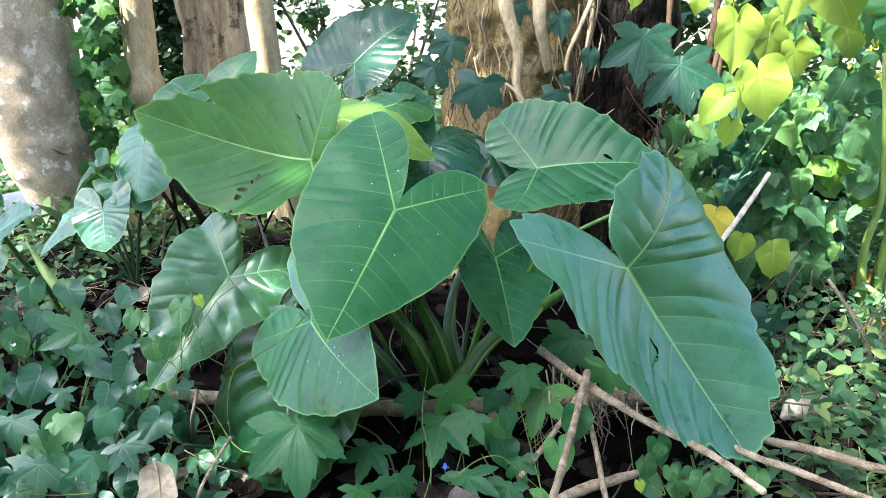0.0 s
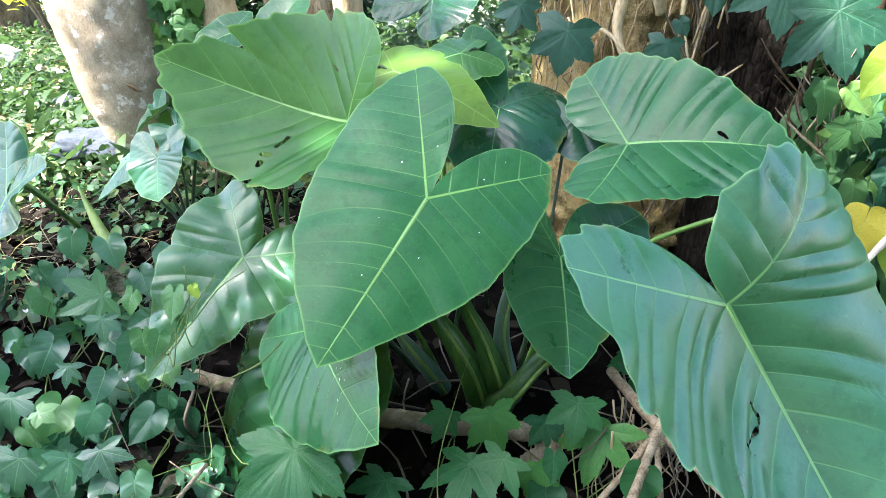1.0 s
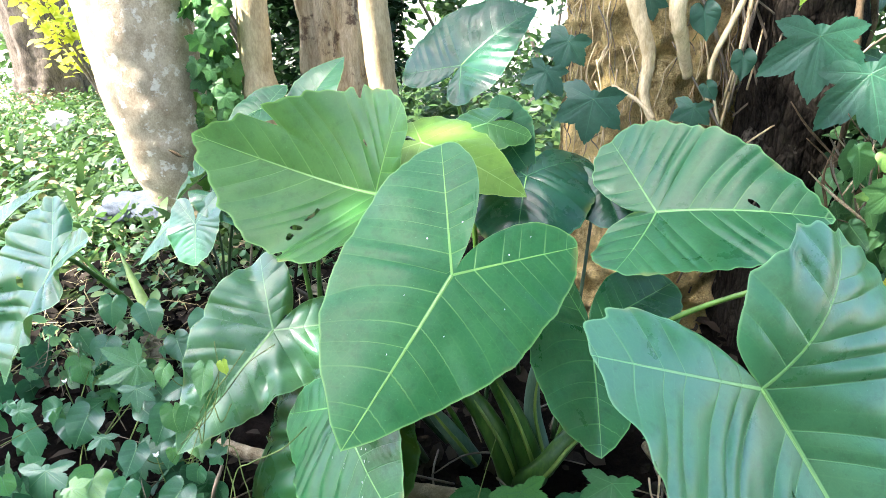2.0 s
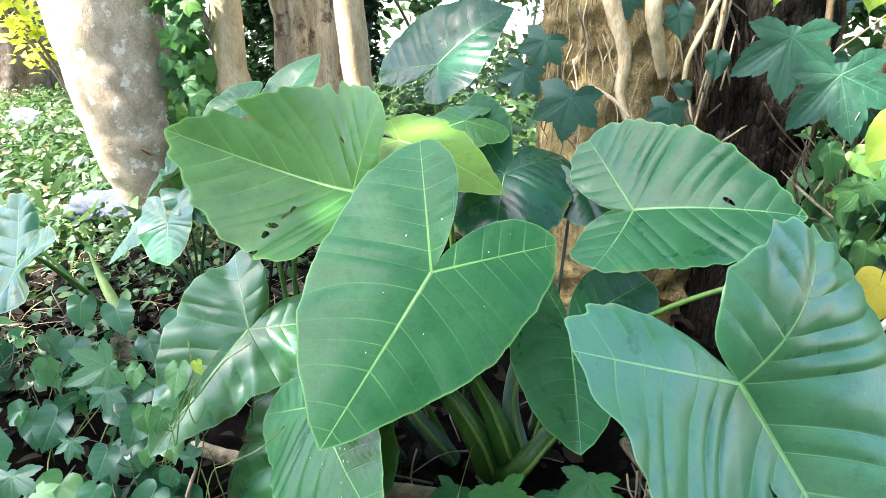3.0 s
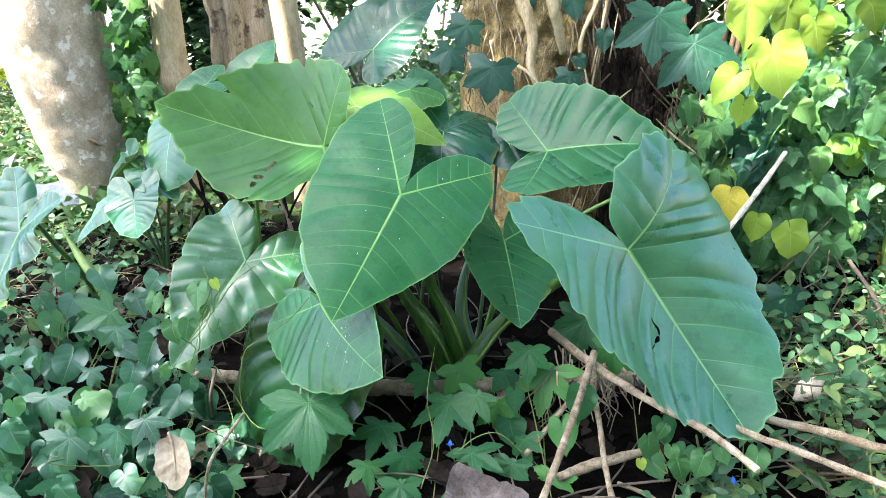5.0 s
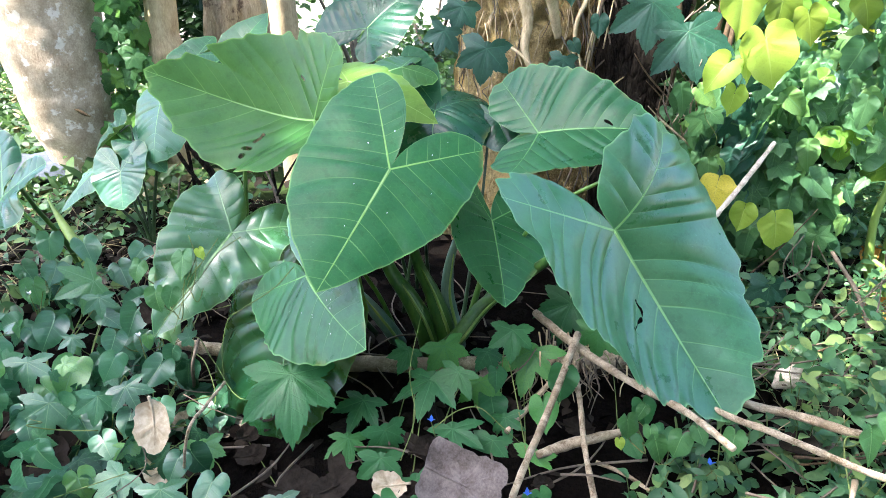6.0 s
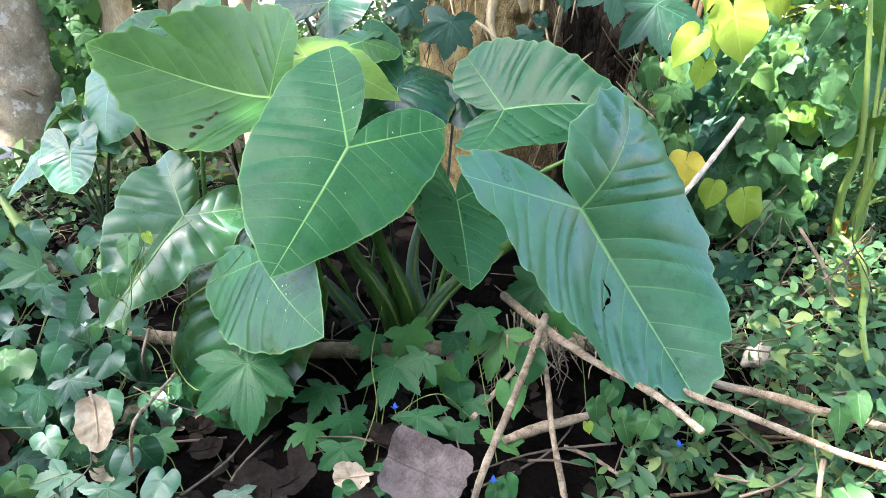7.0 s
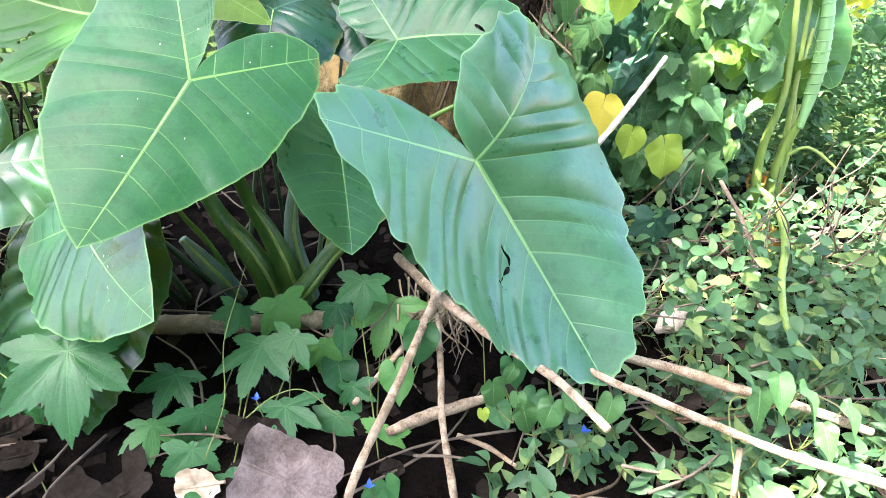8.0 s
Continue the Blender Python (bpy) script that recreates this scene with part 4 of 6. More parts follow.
big_leaf(ear, aimed(0.150, 1.930, 0.610, (0.035, -0.070, -0.060), (-0.2, -0.75, 0.6)), 0.13, (1.1, 1.1), material=BLADE_GLOSS, foot=(0.06, 1.72, 0.0), seed=12, **BACK)
big_leaf(ear, aimed(-0.289, 1.410, 0.488, (-0.022, -0.131, -0.125), (-0.6, -0.6, 0.5)), 0.17, (0.9, 0.9), material=BLADE_BLUE, foot=(-0.12, 1.62, 0.0), stalk=0.006, arch=0.05, seed=14)
big_leaf(ear, aimed(0.435, 1.416, 0.562, (-0.032, -0.049, -0.075), (-0.4, -0.8, 0.4)), 0.09, (0.9, 0.9), material=BLADE_BLUE, foot=(0.06, 1.63, 0.0), stalk=0.006, arch=0.2, seed=15)
for pts, rad, mat in (([(-0.020, 1.56, 0.0), (-0.045, 1.54, 0.105), (-0.085, 1.525, 0.198), (-0.135, 1.53, 0.275), (-0.24, 1.60, 0.46), (-0.345, 1.675, 0.632)], [0.034, 0.030, 0.024, 0.018, 0.012, 0.007], STALK_DEEP),
                      ([(0.030, 1.57, 0.0), (0.010, 1.545, 0.10), (-0.022, 1.53, 0.209), (-0.055, 1.51, 0.295), (-0.085, 1.45, 0.45), (-0.103, 1.375, 0.586)], [0.033, 0.028, 0.021, 0.015, 0.011, 0.007], STALK_DEEP),
                      ([(0.050, 1.60, 0.0), (0.034, 1.585, 0.091), (0.018, 1.585, 0.188), (0.030, 1.59, 0.300), (0.075, 1.60, 0.400), (0.131, 1.56, 0.405)], [0.026, 0.023, 0.018, 0.011, 0.007, 0.005], STALK_BLUE),
                      ([(-0.008, 1.55, 0.0), (0.048, 1.50, 0.085), (0.110, 1.53, 0.160), (0.172, 1.52, 0.225), (0.29, 1.42, 0.37), (0.367, 1.230, 0.506)], [0.026, 0.024, 0.021, 0.016, 0.012, 0.008], STALK_DEEP),
                      ([(-0.120, 1.60, 0.0), (-0.145, 1.58, 0.060), (-0.187, 1.56, 0.135), (-0.219, 1.55, 0.188)], [0.022, 0.021, 0.018, 0.010], STALK_BLUE)):
    stalk = part("leaf_stalk", tube(pts, rad, around=16, count=30, ridges=0.06, ridge_count=2), mat, ear, "thick sheathing stalk")
    edge = [Vector(p) + Vector((0.45 * r, -0.88 * r, 0.1 * r)) for p, r in zip(pts, rad)][:4]
    part("sheath_margin", tube(edge, [0.0045, 0.005, 0.004, 0.0015], around=8, count=24), STALK_PALE, stalk, "yellow-green margin of the sheath")

# plants behind and beside it
far_ear = thing("elephant_ear_plant", -0.33, 2.80, 0.0, "dark elephant ear plant in a patch of sun behind the thicket", "plant", "elephant ear plants")
big_leaf(far_ear, pose(-0.354, 2.674, 0.821, 55.5, 29.2, -44.3), 0.318, (0.93, 1.12), (0.71, 1.13), (128, 137), (0.13, 0.18), (-0.11, -0.20), (0.31, -0.07), 0.01, BLADE_GLOSS, (-0.33, 2.80, 0.0), 0.009, 0.05, 16, 0.015, 0.016)
mid_ear = thing("elephant_ear_plant", -0.75, 2.15, 0.0, "elephant ear plant half hidden behind broader leaves", "plant", "elephant ear plants")
big_leaf(mid_ear, aimed(-0.700, 2.157, 0.787, (0.068, 0.086, 0.120), (-0.3, -0.75, 0.45)), 0.16, (0.9, 0.9), material=BLADE_MID, foot=(-0.75, 2.15, 0.0), stalk=0.007, arch=0.05, seed=17)
big_leaf(mid_ear, aimed(-0.819, 2.097, 0.767, (-0.100, -0.066, -0.036), (-0.1, -0.6, 0.8)), 0.14, (0.9, 0.9), material=BLADE_MID, foot=(-0.76, 2.14, 0.0), stalk=0.007, arch=0.05, seed=18)
left_ear = thing("elephant_ear_plant", -1.18, 2.275, 0.0, "small elephant ear plant with drooping silvery leaves", "plant", "elephant ear plants")
LF = (-1.18, 2.275, 0.0)
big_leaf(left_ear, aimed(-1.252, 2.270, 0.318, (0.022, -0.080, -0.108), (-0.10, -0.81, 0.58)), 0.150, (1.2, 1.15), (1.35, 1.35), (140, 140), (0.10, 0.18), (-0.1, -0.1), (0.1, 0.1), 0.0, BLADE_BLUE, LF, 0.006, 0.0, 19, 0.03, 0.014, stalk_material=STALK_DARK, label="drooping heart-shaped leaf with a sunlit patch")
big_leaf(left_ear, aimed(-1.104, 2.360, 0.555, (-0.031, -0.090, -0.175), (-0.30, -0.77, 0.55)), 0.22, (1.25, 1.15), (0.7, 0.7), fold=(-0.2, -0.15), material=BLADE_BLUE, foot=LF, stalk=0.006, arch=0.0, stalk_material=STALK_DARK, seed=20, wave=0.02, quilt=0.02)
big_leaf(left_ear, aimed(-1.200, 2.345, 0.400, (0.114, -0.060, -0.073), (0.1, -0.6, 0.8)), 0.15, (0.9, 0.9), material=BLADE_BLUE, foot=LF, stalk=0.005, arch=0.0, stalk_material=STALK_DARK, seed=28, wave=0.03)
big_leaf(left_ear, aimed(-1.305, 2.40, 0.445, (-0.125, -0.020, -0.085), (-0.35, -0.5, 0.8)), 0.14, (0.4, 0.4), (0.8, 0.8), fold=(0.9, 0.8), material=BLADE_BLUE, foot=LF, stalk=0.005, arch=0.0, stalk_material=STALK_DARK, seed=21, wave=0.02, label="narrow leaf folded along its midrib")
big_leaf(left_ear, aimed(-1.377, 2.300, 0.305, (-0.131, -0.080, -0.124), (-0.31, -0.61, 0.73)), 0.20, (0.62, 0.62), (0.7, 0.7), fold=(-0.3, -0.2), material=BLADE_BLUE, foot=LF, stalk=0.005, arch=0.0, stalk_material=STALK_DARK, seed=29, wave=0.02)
near_ear = thing("elephant_ear_plant", -1.33, 2.05, 0.0, "elephant ear plant with one folded leaf showing its shiny side", "plant", "elephant ear plants")
NF = (-1.33, 2.05, 0.0)
big_leaf(near_ear, aimed(-1.215, 1.600, 0.430, (-0.154, -0.140, -0.296), (-0.15, -0.75, 0.64)), 0.34, (1.0, 0.75), (0.85, 0.8), (140, 140), fold=(-0.05, 0.40), curl=(0.1, 0.2), droop=(0.1, 0.1), material=BLADE_BLUE, foot=NF, stalk=0.008, arch=0.12, seed=22, quilt=0.028, wave=0.03, ripple=0.06, fine=True, holes=((1, 0.022, ((0.30, 0.42), (0.34, 0.50))),), label="large leaf with one half folded over, showing its pale side")
big_leaf(near_ear, aimed(-1.734, 1.950, 0.410, (0.125, 0.030, 0.120), (-0.47, -0.60, 0.64)), 0.18, (0.55, 0.55), fold=(0.3, 0.3), material=BLADE_SILVER, foot=NF, stalk=0.006, arch=0.15, seed=23)
part("rolled_leaf", tube([(-1.25, 1.98, 0.0), (-1.29, 2.0, 0.09), (-1.37, 2.05, 0.175), (-1.445, 2.10, 0.265)], [0.020, 0.021, 0.015, 0.002], around=14, count=30), STALK_PALE, near_ear, "pale pointed shoot still rolled up")
right_ear = thing("elephant_ear_plant", 1.43, 1.93, 0.0, "elephant ear plant with upright yellow-green stalks and a rolled new leaf", "plant", "elephant ear plants")
for pts, rad in (([(1.416, 1.915, 0.000), (1.372, 1.935, 0.156), (1.356, 1.941, 0.308), (1.380, 1.955, 0.465), (1.362, 1.997, 0.702), (1.341, 2.036, 0.893)], [0.017, 0.015, 0.012, 0.010, 0.008, 0.007]),
                 ([(1.433, 1.904, -0.000), (1.429, 1.940, 0.136), (1.430, 1.950, 0.280), (1.450, 1.937, 0.406)], [0.018, 0.015, 0.013, 0.012]),
                 ([(1.451, 1.916, 0.000), (1.458, 1.963, 0.164), (1.471, 1.991, 0.302), (1.449, 2.017, 0.467), (1.474, 2.053, 0.622)], [0.014, 0.012, 0.010, 0.008, 0.006]),
                 ([(1.421, 1.896, 0.000), (1.426, 1.950, 0.092), (1.440, 1.980, 0.232), (1.474, 2.006, 0.412)], [0.012, 0.010, 0.009, 0.006])):
    part("leaf_stalk", tube(pts, rad, around=12, count=40), STALK_PALE, right_ear)
part("leaf_stalk", tube([(1.355, 1.908, 0.186), (1.369, 1.813, 0.164), (1.211, 1.524, 0.200), (1.119, 1.373, 0.180), (1.039, 1.206, 0.170), (1.079, 1.134, 0.130)], [0.009, 0.010, 0.010, 0.008, 0.007, 0.004], around=10, count=50), STALK_PALE, right_ear, "stalk bent over to the ground")
part("leaf_stalk", tube([(1.441, 1.936, 0.277), (1.469, 1.924, 0.304), (1.497, 1.898, 0.304), (1.544, 1.849, 0.268)], [0.006, 0.006, 0.005, 0.003], around=8, count=24), STALK_PALE, right_ear, "thin arching stalk")
part("rolled_leaf", tube([(1.441, 1.925, 0.362), (1.455, 1.946, 0.445), (1.463, 1.962, 0.538), (1.461, 1.981, 0.635), (1.451, 2.011, 0.748), (1.428, 2.043, 0.884)], [0.008, 0.017, 0.020, 0.018, 0.016, 0.010], around=18, count=70), BLADE_BLUE, right_ear, "tightly rolled new leaf with raised ribs")
axis = glide([(1.455, 1.946, 0.445), (1.463, 1.962, 0.538), (1.461, 1.981, 0.635), (1.451, 2.011, 0.748), (1.428, 2.043, 0.884)], 200)
turns = [Vector(c) + float(np.interp(k, (0, 50, 100, 150, 199), (0.0172, 0.0204, 0.0184, 0.0164, 0.0105))) * Vector((math.cos(0.42 * k), math.sin(0.42 * k), 0.12 * math.sin(0.42 * k))) for k, c in enumerate(axis)]
part("rib", tube(turns, [0.0024, 0.0024], around=6, count=420), BLADE_BLUE, right_ear, "spiral rib of the rolled leaf")
big_leaf(right_ear, aimed(1.462, 2.044, 0.477, (0.265, 0.015, 0.026), (0.05, -0.75, -0.6)), 0.21, (0.75, 0.75), material=BLADE_LIT, stalk=0.006, arch=0.1, seed=24)
big_leaf(right_ear, aimed(1.488, 2.065, 0.605, (0.071, 0.119, 0.190), (0.0, -0.9, 0.3)), 0.24, (0.8, 0.8), material=BLADE_LIT, seed=25)
big_leaf(right_ear, aimed(1.425, 2.110, 1.010, (0.065, -0.030, -0.38), (-0.80, -0.45, 0.1)), 0.40, (0.36, 0.36), material=BLADE_OLIVE, foot=(1.45, 1.93, 0.0), stalk=0.007, arch=0.05, seed=26, stalk_material=STALK_PALE, label="hanging green leaf lit through from behind")


# ---- sticks and fallen wood ----
def stick(label, points, radii, material=STICK, name="dry_stick", seed=1, count=30, twigs=()):
    radii = [r * (1.0 if name == "fallen_branch" else 0.8) for r in radii]
    s = part(name, tube(points, radii, 10, count, 0.22, 0.05, 3, seed, 40.0), material)
    tagged(s, label, "stick", "fallen sticks")
    for p, r in twigs:
        part("side_twig", tube(p, r, 6, 8, 0.2, seed=seed, uneven=40.0), material, s)
    return s


stick("thick pale fallen branch lying across the litter", [(-0.72, 1.47, 0.06), (-0.4, 1.43, 0.045), (-0.12, 1.42, 0.045), (0.2, 1.42, 0.06), (0.52, 1.43, 0.08)], [0.016, 0.02, 0.021, 0.02, 0.024], name="fallen_branch", count=60)
stick("bleached stick propped on the fallen branch", [(0.347, 1.349, 0.194), (0.262, 1.122, 0.155), (0.184, 0.930, 0.120), (0.162, 0.935, 0.010)], [0.011, 0.010, 0.009, 0.008], seed=2)
stick("short bleached stick beside the longer one", [(0.348, 1.380, 0.140), (0.286, 1.302, 0.091), (0.172, 1.166, 0.037)], [0.0074, 0.0081, 0.0074], seed=3)
stick("crooked dry stick standing in the litter", [(0.342, 1.331, 0.130), (0.335, 1.169, 0.108), (0.329, 1.062, 0.087), (0.346, 0.950, 0.000)], [0.0067, 0.0081, 0.0074, 0.0089], seed=4)
stick("long split brown branch leaning out of the plant", [(0.264, 1.544, 0.147), (0.348, 1.345, 0.161), (0.426, 1.182, 0.182), (0.501, 1.006, 0.225), (0.534, 0.867, 0.254)], [0.0133, 0.0141, 0.0104, 0.0089, 0.0081], seed=5, count=50)
stick("grey dry branch lying among the ground cover", [(0.569, 1.273, 0.132), (0.710, 1.200, 0.114), (0.792, 1.130, 0.134), (0.853, 1.060, 0.151), (0.919, 1.000, 0.169), (1.022, 0.930, 0.166)], [0.0118, 0.0118, 0.0126, 0.0104, 0.0089], seed=6, count=50)
stick("long straight bleached stick over the ground cover", [(0.500, 1.182, 0.177), (0.607, 1.050, 0.186), (0.661, 0.980, 0.203), (0.769, 0.905, 0.194), (0.836, 0.840, 0.207), (0.907, 0.780, 0.223), (0.937, 0.740, 0.238)], [0.0089, 0.0085, 0.0085, 0.0095, 0.0090], seed=7, count=50)
stick("upright forked prop under the long stick", [(0.787, 0.916, 0.153), (0.756, 0.863, 0.133), (0.795, 0.883, 0.000)], [0.0067, 0.0059, 0.0059], seed=8)
stick("pale broken stick poking out of the vines", [(0.726, 1.616, 0.407), (0.824, 1.697, 0.487), (0.924, 1.783, 0.579)], [0.0088, 0.0096, 0.0076], STICK_WHITE, seed=9)
stick("short weathered grey log half buried in litter", [(0.233, 1.076, 0.051), (0.302, 1.103, 0.060), (0.379, 1.129, 0.064), (0.458, 1.155, 0.068)], [0.011, 0.015, 0.013, 0.008], seed=10, name="fallen_log")
stick("thin grey dry stick lying on the bare litter", [(0.362, 1.086, 0.030), (0.415, 1.053, 0.030), (0.460, 1.017, 0.020)], [0.0059, 0.0059, 0.0044], seed=11)
stick("brown stick standing in the ground cover", [(1.148, 1.768, 0.260), (1.181, 1.664, 0.183), (1.187, 1.575, 0.106), (1.166, 1.463, 0.024)], [0.0074, 0.0081, 0.0089, 0.0074], TWIG, seed=12)
stick("dark rotting stick leaning in the ground cover", [(1.095, 1.687, 0.163), (1.137, 1.572, 0.090), (1.166, 1.463, 0.024)], [0.0089, 0.0089, 0.0074], BARK_DARK, seed=13)
stick("upright thin dead stem", [(-0.620, 1.324, 0.000), (-0.555, 1.207, 0.163), (-0.550, 1.245, 0.211)], [0.0052, 0.0052, 0.0044], TWIG, seed=14)
stick("pale thin stem trailing from a leaf", [(-0.414, 1.049, 0.227), (-0.409, 0.949, 0.246), (-0.401, 0.848, 0.260), (-0.512, 1.000, 0.000)], [0.0037, 0.0044, 0.0037, 0.0030], STICK, seed=15)

# a dark scar in the smooth bark of the leaning tree
scar = [(-1.797 + 0.058 * u, 2.924 + 0.024 * u + 0.003 * math.cos(v), 0.431 - 0.040 * u + 0.011 * math.sin(math.pi * u) * math.sin(v)) for u in np.linspace(0, 1, 12) for v in np.linspace(0, 2 * math.pi, 9)[:-1]]
leaning = [o for o in bpy.data.objects if o.get("label", "").startswith("leaning tree")][0]
part("bark_scar", raw_mesh("bark_scar", scar, [(8 * i + j, 8 * i + (j + 1) % 8, 8 * i + 8 + (j + 1) % 8, 8 * i + 8 + j) for i in range(11) for j in range(8)]), STEM_BROWN, leaning, "dark scar in the bark")

# clinging roots on the broad trunk
for label, pts, rad in (
    ("pale root clinging to the trunk", [(0.188, 2.299, 1.118), (0.216, 2.254, 0.995), (0.252, 2.237, 0.889), (0.247, 2.219, 0.781), (0.287, 2.183, 0.683)], [0.028, 0.023, 0.019, 0.015, 0.006]),
    ("thick pale hanging root", [(0.316, 2.277, 1.117), (0.316, 2.233, 0.995), (0.338, 2.268, 0.915), (0.367, 2.318, 0.819)], [0.025, 0.022, 0.019, 0.014]),
    ("thin curved root on the trunk", [(0.515, 2.293, 1.101), (0.459, 2.248, 0.978), (0.412, 2.210, 0.873), (0.407, 2.192, 0.765)], [0.008, 0.008, 0.007, 0.006]),
    ("thin forked root on the trunk", [(0.162, 2.208, 0.810), (0.226, 2.175, 0.776), (0.272, 2.159, 0.732)], [0.004, 0.005, 0.004]),
    ("woody stem rising behind the leaves", [(0.750, 2.062, 0.527), (0.806, 2.094, 0.613), (0.870, 2.138, 0.735), (0.907, 2.189, 0.874)], [0.016, 0.016, 0.014, 0.012]),
    ("thin dark woody stem", [(0.826, 2.487, 0.816), (0.879, 2.530, 0.935), (0.868, 2.595, 1.114)], [0.010, 0.010, 0.010])):
    tagged(part("aerial_root", tube(pts, rad, 10, 30, 0.2, 0.05, 3, len(label), 30.0), STEM_BROWN if "woody" in label else ROOT), label, "root", "roots on the trunks")
rng = np.random.default_rng(5)
tangle = thing("root_tangle", 0.50, 2.40, 0.0, "tangle of thin dry roots and twigs between the trunks", "root", kind="stuff")
for k in range(34):
    x = rng.uniform(0.40, 0.66)
    z = rng.uniform(0.35, 1.1)
    y = 2.36 + rng.normal(0, 0.03)
    dx, dz = rng.normal(0, 0.09), rng.uniform(0.08, 0.3)
    part("root", tube([(x, y, z - dz), (x + dx, y - 0.03, z), (x + 2 * dx + rng.normal(0, 0.03), y - 0.01, z + dz)], [0.003, rng.uniform(0.002, 0.006), 0.002], 5, 9), TWIG if k % 3 else ROOT, tangle)

# ---- vines placed leaf by leaf ----
creeper("low creeping vine with heart-shaped and lobed green leaves", GREEN, [
    ("palmate", -0.98, 1.56, 0.20, 0.153, -13, -54, 149),
    ("heart", -1.14, 1.64, 0.20, 0.083, -25, -18, -157),
    ("heart", -1.16, 1.56, 0.18, 0.080, -74, 6, -169),
    ("heart", -1.03, 1.53, 0.18, 0.057, -60, 19, -149),
    ("palmate", -0.91, 1.46, 0.20, 0.080, -51, -2, -149),
    ("heart", -1.01, 1.40, 0.15, 0.092, -54, -24, -169),
    ("palmate", -0.93, 1.35, 0.14, 0.069, -55, -5, -166),
    ("heart", -0.66, 1.47, 0.20, 0.061, -54, 48, -119),
    ("heart", -0.77, 1.38, 0.20, 0.079, -43, -26, -161),
    ("heart", -0.67, 1.34, 0.20, 0.075, -34, 12, -156),
    ("heart", -0.76, 1.26, 0.20, 0.063, -33, -27, -156),
])
creeper("low creeping vine with heart-shaped and lobed green leaves", GREEN, [
    ("heart", -0.71, 1.16, 0.20, 0.065, -64, -35, -153),
    ("heart", -0.86, 1.23, 0.13, 0.094, -47, -26, -158),
    ("palmate", -0.97, 1.23, 0.14, 0.108, -46, 2, -159),
    ("palmate", -0.65, 1.09, 0.18, 0.092, -45, 19, -150),
    ("palmate", -0.71, 1.08, 0.16, 0.086, -54, -21, -141),
    ("palmate", -0.83, 1.09, 0.13, 0.137, -52, -10, -166),
    ("heart", -0.56, 1.05, 0.16, 0.066, -54, 6, -169),
    ("heart", -0.64, 1.07, 0.12, 0.058, -37, -14, -171),
    ("heart", -0.75, 1.07, 0.10, 0.070, -38, -3, -128),
    ("heart", -0.53, 1.16, 0.08, 0.064, -36, 14, -141),
    ("heart", -0.64, 1.22, 0.15, 0.076, -44, -31, 178),
])
creeper("low creeping vine with heart-shaped and lobed green leaves", GREEN, [
    ("heart", -0.65, 1.36, 0.24, 0.055, -34, 22, -154),
    ("heart", -0.75, 1.50, 0.26, 0.061, -32, -17, 168),
    ("heart", -1.07, 1.40, 0.12, 0.071, -50, 6, -129),
    ("heart", -0.91, 1.19, 0.10, 0.063, -53, 42, -149),
    ("heart", -0.64, 1.30, 0.08, 0.068, -60, 36, -160),
    ("heart", -0.90, 1.10, 0.10, 0.060, -40, -1, -150),
    ("heart", -0.83, 1.51, 0.18, 0.060, -14, -43, 150),
    ("heart", -0.90, 1.46, 0.14, 0.068, -17, 10, -114),
    ("heart", -0.73, 1.33, 0.16, 0.056, -38, -17, -161),
    ("heart", -1.19, 1.87, 0.18, 0.097, -41, -1, -131),
    ("heart", -1.30, 1.86, 0.20, 0.090, -56, -10, -150),
])
creeper("low creeping vine with heart-shaped and lobed green leaves", GREEN, [
    ("heart", -1.03, 1.78, 0.14, 0.087, -46, 21, -153),
    ("heart", -1.01, 1.89, 0.16, 0.084, -18, -33, -175),
    ("heart", -1.30, 1.72, 0.16, 0.071, -59, 23, -139),
    ("palmate", -0.72, 0.89, 0.10, 0.110, -46, -14, -122),
    ("heart", -0.66, 0.90, 0.10, 0.064, -58, 7, -148),
    ("palmate", -0.58, 0.91, 0.10, 0.101, -11, -8, 153),
    ("palmate", -0.49, 0.88, 0.10, 0.109, -54, 7, -170),
    ("heart", -0.39, 0.88, 0.12, 0.070, -21, -6, 172),
    ("heart", -0.48, 0.94, 0.12, 0.056, -37, -20, 178),
    ("palmate", -0.46, 1.01, 0.10, 0.097, -65, -8, -137),
    ("heart", -0.67, 1.01, 0.10, 0.064, -34, 20, -151),
])
creeper("low creeping vine with heart-shaped and lobed green leaves", GREEN, [
    ("heart", -0.79, 0.98, 0.10, 0.049, -47, 16, -102),
    ("heart", -0.50, 1.18, 0.06, 0.061, -23, 3, -161),
    ("palmate", -0.28, 0.92, 0.05, 0.076, -39, 6, -167),
    ("heart", -0.86, 1.05, 0.10, 0.055, -45, -5, -143),
    ("palmate", -0.61, 1.00, 0.10, 0.068, -29, -15, -141),
    ("heart", -0.77, 1.12, 0.10, 0.062, -46, -18, -158),
])

